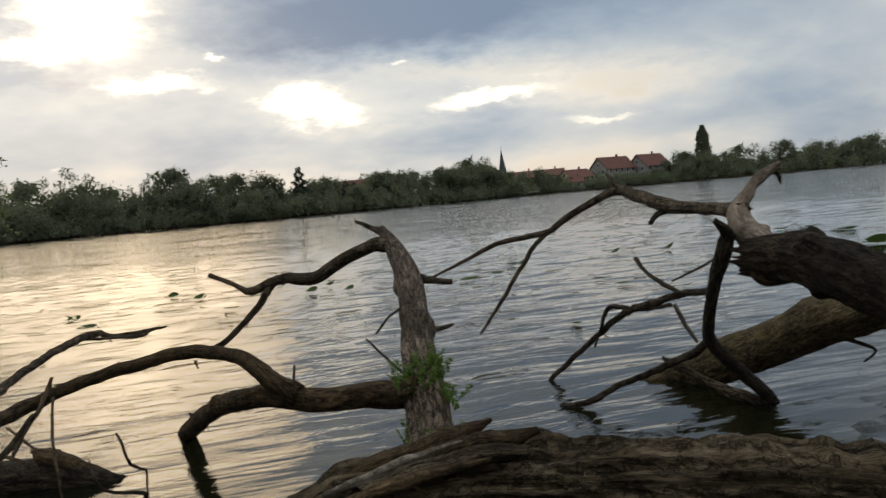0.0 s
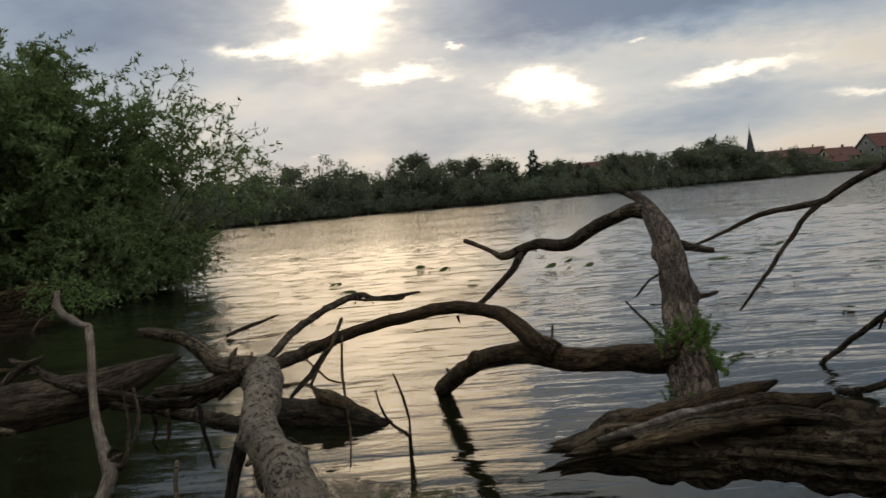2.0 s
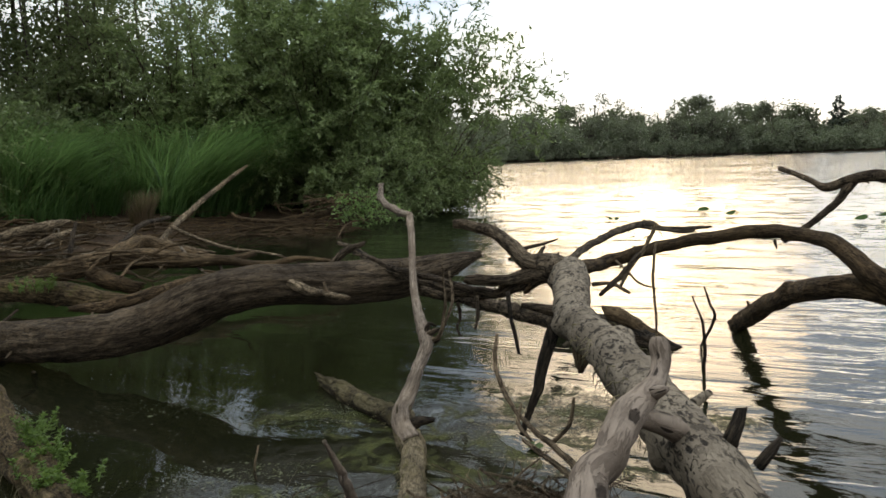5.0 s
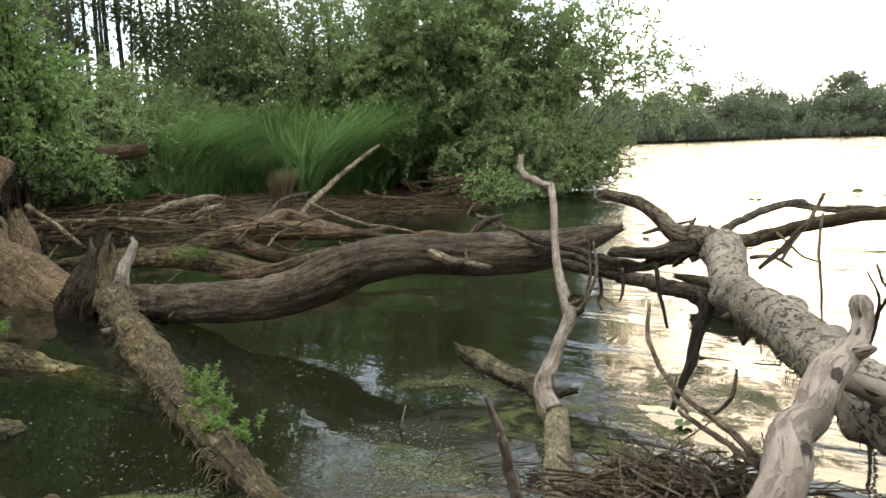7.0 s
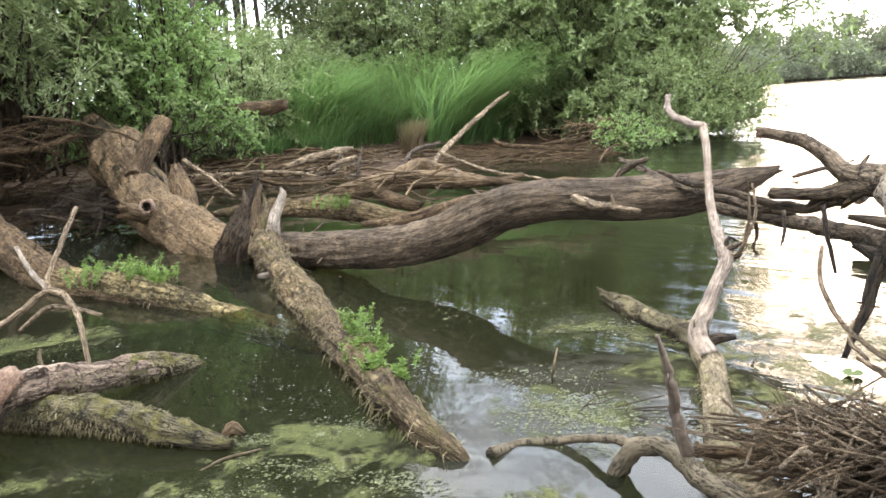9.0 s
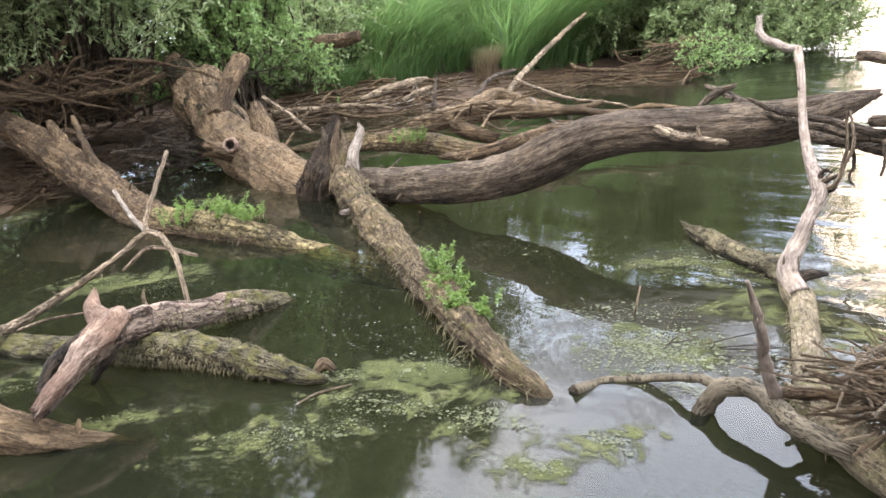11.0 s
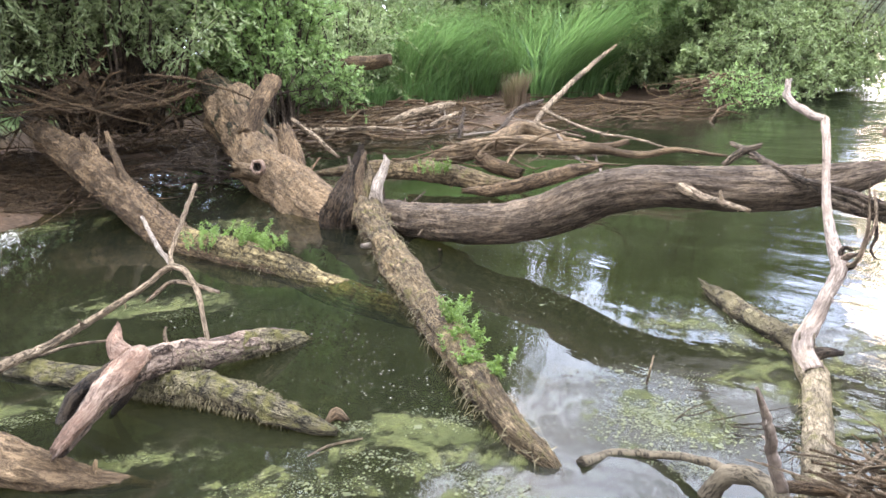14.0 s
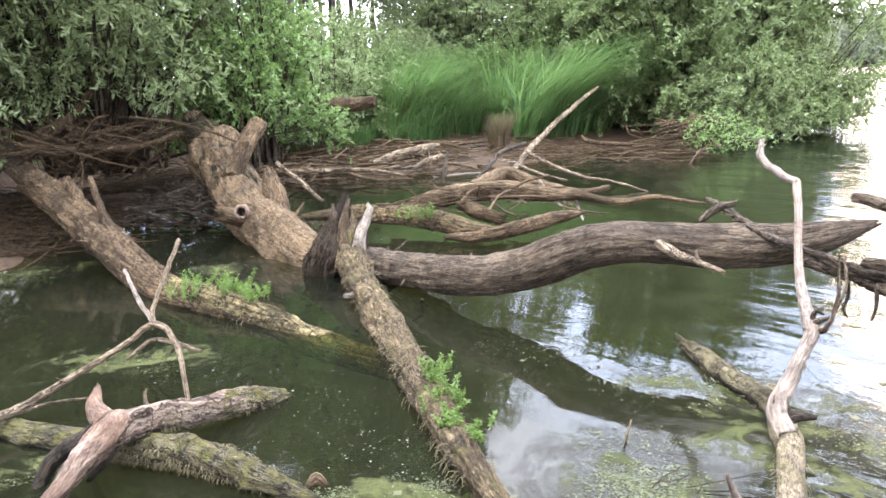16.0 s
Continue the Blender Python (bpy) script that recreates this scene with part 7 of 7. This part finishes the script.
for k, (p, s, tl) in enumerate((((-0.69, 16.97, 0.02), 0.11, 3.5), ((-0.08, 16.02, 0.02), 0.09, 3.0), ((-2.00, 14.75, 0.02), 0.10, 1.5), ((-1.47, 13.37, 0.02), 0.11, 1.0), ((1.96, 15.05, 0.02), 0.08, 3.5),
                                ((2.33, 15.81, 0.02), 0.07, 3.0), ((2.62, 14.72, 0.02), 0.08, 3.0), ((4.70, 14.09, 0.02), 0.13, 1.0), ((5.41, 14.66, 0.02), 0.10, 1.0), ((6.20, 15.97, 0.02), 0.18, 1.0),
                                ((8.41, 16.14, 0.02), 0.10, 3.0), ((9.43, 15.75, 0.02), 0.11, 4.0), ((8.99, 16.44, 0.02), 0.07, 2.0), ((10.14, 18.09, 0.02), 0.06, 2.0), ((6.37, 12.20, 0.02), 0.10, 0.4),
                                ((6.38, 11.39, 0.02), 0.09, 0.4), ((13.47, 17.47, 0.02), 0.16, 0.8), ((14.08, 17.29, 0.02), 0.18, 0.8), ((13.83, 15.77, 0.02), 0.2, 1.0), ((11.92, 12.74, 0.02), 0.17, 3.5),
                                ((4.55, 8.77, 0.02), 0.05, 1.5), ((5.13, 11.71, 0.02), 0.06, 1.0), ((0.64, 13.82, 0.02), 0.10, 0.6), ((-2.09, 15.11, 0.02), 0.09, 1.5), ((1.34, 12.27, 0.02), 0.08, 1.0),
                                ((0.19, 4.01, 0.02), 0.06, 0.3))):
    lily_pad(p[0], p[1], s * ((1.45 if k else 1.0) if k < 24 else 0.7), 47 * k, k, tl * (1.3 if k < 24 else 0.5))


def algae(centre, radii, turn, n, seed, mat=M_ALGAE, size=0.0030, label="patch of floating green algae"):
    """Loose flakes of algae on the water, thick in the middle, torn at the rim."""
    r = np.random.RandomState(seed)
    q = r.uniform(-1, 1, (n * 24, 2))
    dens = 1.05 - np.linalg.norm(q, axis=1) + 0.42 * wave(q * 3.2, seed) + 0.25 * wave(q * 9.0, seed + 1)
    q = q[dens > r.uniform(0.45, 1.6, len(q))][:int(n * 1.8)]
    c, s = math.cos(radians(turn)), math.sin(radians(turn))
    x = centre[0] + q[:, 0] * radii[0] * c - q[:, 1] * radii[1] * s
    y = centre[1] + q[:, 0] * radii[0] * s + q[:, 1] * radii[1] * c
    m = len(x)
    a = r.uniform(0, 6.28, m)
    k = 4
    th = a[:, None] + np.linspace(0, 2 * math.pi, k, endpoint=False)[None, :]
    rad = size * r.lognormal(-0.1, 0.5, m)[:, None] * r.uniform(0.55, 1.3, (m, k))
    z = 0.003 + r.uniform(0, 0.003, (m, 1)) + r.uniform(-0.0004, 0.0004, (m, k))
    v = np.stack([x[:, None] + rad * np.cos(th), y[:, None] + rad * np.sin(th), z], -1).reshape(-1, 3)
    f = np.arange(m * k).reshape(m, k)
    return tagged(mesh_object("algae_patch", v, f, mat, smooth=False), label, "algae", kind="stuff")


for k, (p, ra, turn, n) in enumerate((((-0.89, 2.28, 0.00), (0.42, 0.16), 30, 1500), ((-0.64, 2.38, 0.00), (0.3, 0.14), 20, 900), ((-1.02, 1.94, 0.00), (0.5, 0.14), 50, 1000), ((-0.29, 2.29, 0.00), (0.2, 0.09), 30, 600),
                                      ((-0.22, 2.53, -0.00), (0.16, 0.12), 30, 600), ((-0.41, 3.13, 0.00), (0.55, 0.35), 40, 3000), ((-0.23, 2.93, 0.00), (0.2, 0.12), 30, 700), ((-0.79, 4.16, 0.00), (0.55, 0.25), 40, 2000),
                                      ((-0.10, 4.04, 0.00), (0.8, 0.45), 40, 3200), ((-0.81, 3.33, 0.00), (0.6, 0.2), 40, 1000), ((-3.11, 2.19, 0.00), (0.45, 0.2), 60, 1200), ((-6.27, 2.03, 0.00), (0.9, 0.3), 70, 900),
                                      ((-2.30, 1.28, 0.00), (0.3, 0.1), 60, 700), ((-3.46, 2.12, -0.00), (0.6, 0.25), 50, 1300), ((-1.26, 2.30, 0.00), (0.28, 0.1), 40, 700), ((-1.05, 2.58, 0.00), (0.3, 0.2), 30, 1200),
                                      ((-0.56, 3.15, 0.00), (0.4, 0.3), 30, 2000), ((0.14, 4.52, 0.00), (0.7, 0.4), 40, 2600), ((-0.54, 3.06, 0.00), (0.45, 0.3), 30, 1800), ((4.43, 5.10, 0.00), (1.1, 0.4), 10, 2400),
                                      ((-1.64, 1.55, 0.00), (0.25, 0.08), 50, 500), ((-5.63, 3.65, 0.00), (0.8, 0.35), 60, 400), ((-1.61, 3.98, 0.00), (0.7, 0.4), 40, 450))):
    algae(p, ra, turn, n // 4, 400 + k, size=0.0036)
for k, (p, ra, turn, n) in enumerate((((-0.81, 3.18, 0.00), (0.9, 0.4), 45, 170), ((-0.96, 4.03, 0.00), (0.8, 0.4), 45, 200), ((-1.59, 3.69, 0.00), (1.3, 0.9), 45, 220), ((-2.40, 2.53, 0.00), (1.2, 0.8), 45, 220),
                                      ((-1.55, 2.60, 0.00), (1.2, 0.8), 45, 250), ((-2.13, 5.84, 0.00), (2.0, 1.3), 45, 200))):
    algae(p, ra, turn, n, 450 + k, M_SCUM, 0.0028, "specks of pale scum on the still water")


def stick_pile(name, centre, radii, n, length, seed, mat, label, z=(0.02, 0.2), thick=(0.003, 0.008), lean=0.25, lies=False):
    r = np.random.RandomState(seed)
    a = r.normal(0.8, 0.9, n)
    q = r.normal(0, 0.45, (n, 2)) * radii
    base = np.stack([centre[0] + q[:, 0], centre[1] + q[:, 1], centre[2] + r.uniform(z[0], z[1], n) * np.exp(-((q / radii) ** 2).sum(1) * 1.5)], 1)
    if lies:
        base[:, 2] = np.maximum(ground_height(base[:, :1], base[:, 1:2])[:, 0], 0.0) + r.uniform(-0.005, z[1], n) ** 1.0
    d = np.stack([np.cos(a), np.sin(a), r.normal(0, lean, n)], 1) * (length * r.uniform(0.35, 1.0, n))[:, None] / 2
    bow = r.normal(0, 0.05, (n, 3)) * length
    th = r.uniform(thick[0], thick[1], n)
    paths = np.stack([np.concatenate([p, (th * w)[:, None]], 1) for p, w in ((base - d, 1.0), (base - d * 0.3 + bow, 0.9), (base + d * 0.4 + bow, 0.75), (base + d, 0.4))], 1)
    paths[:, :, 2] = np.maximum(paths[:, :, 2], -0.03)
    return tagged(many_tubes(name, mat, paths, None, sides=5), label, "twigs", kind="stuff")


FILMS = (((-0.89, 2.33, 0.00), (0.75, 0.30), 40), ((-0.97, 1.94, 0.00), (0.95, 0.36), 55), ((-0.45, 3.16, 0.00), (0.75, 0.45), 40), ((-0.21, 2.51, 0.00), (0.26, 0.2), 20),
                                   ((-0.91, 4.09, 0.00), (0.9, 0.4), 45), ((-0.10, 4.04, 0.00), (1.0, 0.6), 40), ((-0.31, 2.27, 0.00), (0.28, 0.16), 30), ((-3.43, 2.15, 0.00), (0.9, 0.4), 50),
                                   ((-6.54, 2.08, 0.00), (1.2, 0.5), 70), ((-2.39, 1.32, 0.00), (0.5, 0.22), 60), ((-5.17, 3.45, 0.00), (0.9, 0.4), 60), ((-0.51, 3.08, 0.00), (0.6, 0.45), 30),
                                   ((-1.61, 1.58, 0.00), (0.5, 0.16), 55), ((-1.04, 2.47, 0.00), (0.6, 0.3), 40), ((0.14, 4.52, 0.00), (0.9, 0.55), 40), ((-0.51, 3.08, 0.00), (0.55, 0.35), 35),
                                   ((-0.62, 4.00, 0.00), (0.7, 0.3), 45),
         ((4.43, 5.00, 0.00), (1.2, 0.5), 10), ((-0.25, 4.43, 0.00), (0.8, 0.4), 30), ((0.30, 3.95, 0.00), (0.9, 0.5), 20), ((-0.15, 4.05, 0.00), (0.8, 0.4), 30), ((0.62, 4.55, 0.00), (0.8, 0.5), 30), ((0.05, 3.55, 0.00), (0.6, 0.4), 40))


SCUM = (((-0.35, 3.25), (1.3, 0.8), 40), ((-0.1, 4.25), (1.4, 0.7), 40), ((0.6, 4.6), (1.0, 0.6), 30), ((4.4, 4.9), (1.3, 0.6), 10), ((-0.9, 4.2), (0.6, 0.3), 45))


def algae_film():
    """One thin sheet of film on the still water, thick within each patch and fading out at its rim."""
    step = 0.06
    X, Y = np.meshgrid(np.arange(-9.0, 5.2, step), np.arange(0.9, 9.6, step), indexing="ij")
    layers = []
    for rows in (FILMS, SCUM):
        cover = np.zeros_like(X)
        for p, ra, turn in rows:
            c, s = math.cos(radians(turn)), math.sin(radians(turn))
            dx, dy = X - p[0], Y - p[1]
            q = ((dx * c + dy * s) / ra[0]) ** 2 + ((dy * c - dx * s) / ra[1]) ** 2
            cover = np.maximum(cover, 1 - q)
        layers.append(np.clip(cover, 0, 1))
    n = X.shape[1]
    i, j = np.meshgrid(np.arange(X.shape[0] - 1), np.arange(n - 1), indexing="ij")
    f = np.stack([i * n + j, (i + 1) * n + j, (i + 1) * n + j + 1, i * n + j + 1], -1).reshape(-1, 4)
    f = f[(np.maximum(*layers).ravel()[f] > 0).any(1)]
    used, f = np.unique(f, return_inverse=True)
    v = np.stack([X.ravel(), Y.ravel(), np.full(X.size, 0.004)], 1)[used]
    uv = np.stack([layers[0].ravel(), layers[1].ravel()], 1)[used]
    ob = mesh_object("algae_film", v, f.reshape(-1, 4), M_FILM, uvs=uv, smooth=False)
    return tagged(ob, "thin torn film of olive algae on the still water", "algae", kind="stuff")


algae_film()


stick_pile("twig_heap", (0.45, 2.99, 0.23), (0.2, 0.2), 150, 0.44, 512, M_TWIG, "heap of thin tan twigs like a nest between the logs", (-0.14, 0.04), (0.002, 0.0055))
stick_pile("twig_heap", (0.68, 2.87, 0.30), (0.2, 0.18), 150, 0.42, 513, M_TWIG, "heap of thin tan twigs like a nest between the logs", (-0.14, 0.03), (0.002, 0.0055))
stick_pile("twig_heap", (0.45, 2.98, 0.22), (0.2, 0.2), 140, 0.42, 501, M_BROWN, "heap of thin brown twigs like a nest between the logs", (-0.14, 0.03), (0.002, 0.0046))
stick_pile("twig_heap", (0.67, 2.86, 0.29), (0.2, 0.18), 130, 0.40, 502, M_BROWN, "heap of thin brown twigs like a nest between the logs", (-0.14, 0.02), (0.002, 0.0046))
stick_pile("twig_raft", (-0.29, 3.31, 0.01), (0.4, 0.16), 16, 0.4, 503, M_TWIGDARK, "thin dark twigs floating beside the heap", (0.0, 0.02), (0.0012, 0.003), 0.03)
stick_pile("root_tangle", (-8.98, 3.51, 1.06), (1.2, 1.1), 150, 1.5, 504, M_BROWN, "tangled dry roots and twigs under the willow", (-0.5, 0.15), (0.005, 0.02), 0.35)
stick_pile("root_tangle", (-8.25, 2.41, 0.24), (1.0, 0.9), 150, 1.1, 505, M_BROWN, "washed-up brown twigs on the bank", (-0.25, 0.12), (0.005, 0.014), 0.08, lies=True)
stick_pile("washed_up_twigs", (-7.05, 13.12, 0.29), (1.0, 1.2), 45, 1.5, 506, M_TAN, "washed-up twigs at the foot of the willow", (-0.05, 0.35), (0.006, 0.02))
stick_pile("washed_up_twigs", (-10.49, 8.52, 0.15), (1.9, 2.2), 300, 1.5, 507, M_TAN, "driftwood sticks strewn over the mud", (0.0, 0.12), (0.008, 0.032), 0.05, lies=True)

stick_pile("bank_litter", (-8.99, 2.42, 0.56), (1.3, 1.2), 220, 1.0, 508, M_BROWN, "brown twigs and litter on the near bank", (-0.35, 0.1), (0.004, 0.012), 0.08, lies=True)
stick_pile("bank_litter", (-7.46, 4.18, 0.31), (0.9, 0.8), 120, 0.9, 509, M_TWIGDARK, "dark roots under the fallen tree", (-0.3, 0.2), (0.005, 0.014), 0.3)
stick_pile("washed_up_twigs", (-9.04, 11.39, 0.12), (1.5, 1.6), 120, 1.3, 510, M_TAN, "dark driftwood sticks strewn over the mud", (0.0, 0.1), (0.006, 0.016), 0.05, lies=True)
stick_pile("washed_up_twigs", (-10.77, 8.50, 0.15), (1.6, 1.6), 150, 1.2, 511, M_TAN, "brown driftwood sticks strewn over the mud", (0.0, 0.1), (0.006, 0.018), 0.05, lies=True)

# larger driftwood on the mud and beyond the fallen tree
tangle = limb("drift_tangle", M_LICHEN, [(-6.08, 4.75, 0.166, 0.034), (-5.78, 4.99, 0.190, 0.062), (-5.33, 5.25, 0.212, 0.094), (-4.91, 5.45, 0.177, 0.107), (-4.40, 5.59, 0.124, 0.087), (-4.08, 5.67, 0.110, 0.045)], label="mossy driftwood lying behind the fallen tree", category="driftwood", furrow=0.1, knots=3)
limb("branch", M_TAN, [(-5.41, 5.45, 0.128, 0.028), (-5.19, 5.81, 0.276, 0.095), (-4.95, 6.16, 0.338, 0.101), (-4.66, 6.37, 0.360, 0.095), (-4.30, 6.50, 0.340, 0.082), (-3.88, 6.70, 0.316, 0.047), (-3.51, 6.84, 0.272, 0.036), (-3.22, 7.06, 0.308, 0.025), (-2.88, 7.32, 0.247, 0.012)], tangle, "tan curved branch", furrow=0.08)
limb("branch", M_TAN, [(-4.95, 6.16, 0.338, 0.085), (-5.05, 6.75, 0.461, 0.077), (-4.80, 6.89, 0.379, 0.071), (-4.32, 7.12, 0.259, 0.045), (-4.11, 7.42, 0.296, 0.028)], tangle, furrow=0.08)
limb("branch", M_BROWN, [(-4.25, 5.26, 0.102, 0.024), (-4.02, 5.48, 0.104, 0.058), (-3.75, 5.79, 0.179, 0.068), (-3.55, 6.09, 0.242, 0.052), (-3.44, 6.23, 0.267, 0.015)], tangle, "dark flat piece of driftwood", furrow=0.12)
limb("branch", M_BROWN, [(-4.66, 5.83, 0.288, 0.070), (-4.47, 5.88, 0.213, 0.074), (-4.25, 5.98, 0.153, 0.058)], tangle)
limb("twig", M_PALE, [(-4.45, 6.70, 0.452, 0.014), (-4.21, 6.61, 0.304, 0.016), (-3.96, 6.55, 0.208, 0.011)], tangle)
limb("twig", M_PALE, [(-4.07, 6.79, 0.319, 0.014), (-3.88, 6.66, 0.210, 0.016), (-3.70, 6.53, 0.125, 0.010)], tangle)
limb("twig", M_PALE, [(-4.34, 6.63, 0.379, 0.011), (-4.27, 6.51, 0.256, 0.011)], tangle)
spike = limb("spike_branch", M_TWIG, [(-6.39, 8.11, 0.161, 0.026), (-6.91, 8.84, 0.267, 0.038), (-7.54, 9.78, 0.411, 0.046), (-8.05, 10.95, 0.726, 0.042), (-8.35, 11.88, 1.012, 0.036), (-8.44, 12.46, 1.218, 0.024)], label="pale pointed branch sticking up from the driftwood", category="branch")
limb("twig", M_TWIG, [(-7.24, 9.30, 0.377, 0.025), (-6.52, 9.02, 0.265, 0.023), (-5.79, 8.90, 0.133, 0.022), (-5.24, 8.93, 0.087, 0.017), (-4.70, 8.92, 0.001, 0.010)], spike)
limb("twig", M_TWIG, [(-6.86, 8.73, 0.257, 0.019), (-6.12, 8.48, 0.186, 0.022), (-5.62, 8.44, 0.137, 0.014)], spike)
limb("twig", M_TWIGDARK, [(-5.49, 6.62, 0.304, 0.018), (-5.85, 7.22, 0.414, 0.026), (-6.35, 7.98, 0.531, 0.029), (-6.90, 8.96, 0.542, 0.024)], spike)
limb("dead_stick", M_TWIGDARK, [(-5.76, 6.45, 0.341, 0.028), (-5.85, 6.58, 0.518, 0.025), (-5.94, 6.70, 0.668, 0.019)], label="short dead stick standing in the mud", category="branch")
limb("bank_log", M_TWIG, [(-8.56, 7.37, 0.353, 0.032), (-8.45, 7.72, 0.433, 0.059), (-8.28, 8.14, 0.500, 0.059), (-8.24, 8.39, 0.522, 0.032)], label="bleached driftwood log on the mud", category="log", furrow=0.1)
limb("bank_log", M_TWIG, [(-8.55, 5.85, 0.381, 0.022), (-8.22, 6.28, 0.364, 0.030), (-7.75, 6.73, 0.354, 0.024), (-7.26, 7.00, 0.272, 0.016)], label="bleached driftwood log on the mud", category="log")
limb("bank_log", M_TWIG, [(-7.37, 7.23, 0.340, 0.022), (-7.43, 7.52, 0.408, 0.040), (-7.48, 7.82, 0.456, 0.025)], label="small driftwood piece on the mud", category="log")
limb("bank_log", M_BROWN, [(-9.46, 6.70, 1.185, 0.104), (-9.12, 7.00, 1.213, 0.110), (-8.77, 7.28, 1.223, 0.102), (-8.53, 7.45, 1.258, 0.080)], label="cut log lying in the grass", category="log", ragged=(0.1, 0.1))
limb("bank_log", M_BROWN, [(-7.52, 12.44, 0.166, 0.029), (-7.90, 11.65, 0.280, 0.043), (-8.04, 11.51, 0.389, 0.029)], label="small driftwood piece on the mud", category="log")
limb("root_arch", M_BROWN, [(-9.10, 2.45, 0.981, 0.034), (-8.83, 2.83, 0.999, 0.040), (-8.57, 3.32, 0.934, 0.040), (-8.27, 3.88, 0.935, 0.035), (-8.21, 4.36, 1.063, 0.030)], label="long dry root under the willow", category="root")
limb("root_arch", M_BROWN, [(-9.14, 2.67, 0.792, 0.064), (-9.21, 3.04, 1.092, 0.071), (-9.26, 3.42, 1.337, 0.055), (-9.40, 3.70, 1.602, 0.037)], label="leaning brown willow root on the bank", category="root")
crossing = limb("far_drift_twig", M_GREY, [(-1.53, 5.19, 0.708, 0.014), (-1.33, 5.09, 0.668, 0.020), (-0.97, 4.86, 0.609, 0.025), (-0.75, 4.79, 0.565, 0.026), (-0.49, 4.70, 0.537, 0.028), (-0.29, 4.69, 0.514, 0.028)], label="thin dark branch lying across the fallen tree", category="branch")
limb("twig", M_GREY, [(-1.46, 5.00, 0.609, 0.018), (-1.41, 5.04, 0.658, 0.025), (-1.36, 5.08, 0.694, 0.022), (-1.30, 5.12, 0.716, 0.014)], crossing)
limb("floating_reed", M_TWIG, [(-1.19, 2.03, 0.010, 0.003), (-1.20, 2.13, 0.010, 0.005), (-1.16, 2.24, 0.010, 0.004)], label="dead reed stem floating on the water", category="reed")
limb("reed_stem", M_TWIG, [(-0.75, 3.36, -0.020, 0.004), (-0.64, 3.23, 0.105, 0.005), (-0.64, 3.26, 0.178, 0.003)], label="short dead stem standing in the algae", category="reed")
limb("floating_bark", M_TAN, [(-1.38, 2.21, 0.000, 0.008), (-1.38, 2.26, 0.020, 0.025), (-1.34, 2.28, 0.000, 0.011)], label="scrap of bark floating by the mossy log", category="bark")

stick_pile("washed_up_twigs", (-10.26, 9.12, 0.20), (1.6, 1.8), 130, 0.9, 514, M_PALE, "bleached sticks strewn over the mud", (0.0, 0.08), (0.006, 0.02), 0.05, lies=True)
stick_pile("washed_up_twigs", (-7.11, 12.21, 0.10), (1.2, 1.3), 70, 1.2, 515, M_TAN, "driftwood sticks along the water's edge", (0.0, 0.12), (0.006, 0.02), 0.08, lies=True)
stick_pile("bank_litter", (-8.73, 2.81, 0.66), (1.6, 1.4), 200, 0.8, 516, M_BROWN, "brown twigs and litter on the near bank", (0.0, 0.1), (0.004, 0.011), 0.08, lies=True)
stick_pile("drift_sticks", (-4.65, 6.20, 0.32), (0.9, 0.7), 46, 1.0, 517, M_TAN, "loose sticks caught in the driftwood", (-0.03, 0.12), (0.005, 0.016), 0.1)
stick_pile("bank_litter", (-11.01, 4.60, 0.25), (1.3, 1.1), 260, 0.7, 518, M_BROWN, "brown twigs and litter on the near bank", (0.0, 0.06), (0.004, 0.012), 0.05, lies=True)
stick_pile("bank_litter", (-11.62, 5.32, 0.30), (1.2, 1.2), 260, 0.7, 519, M_BROWN, "brown twigs and litter below the willow", (0.0, 0.06), (0.004, 0.012), 0.05, lies=True)
stick_pile("bank_litter", (-10.30, 2.60, 0.40), (1.2, 0.9), 240, 0.8, 520, M_BROWN, "brown twigs and litter under the willow", (0.0, 0.08), (0.004, 0.012), 0.06, lies=True)
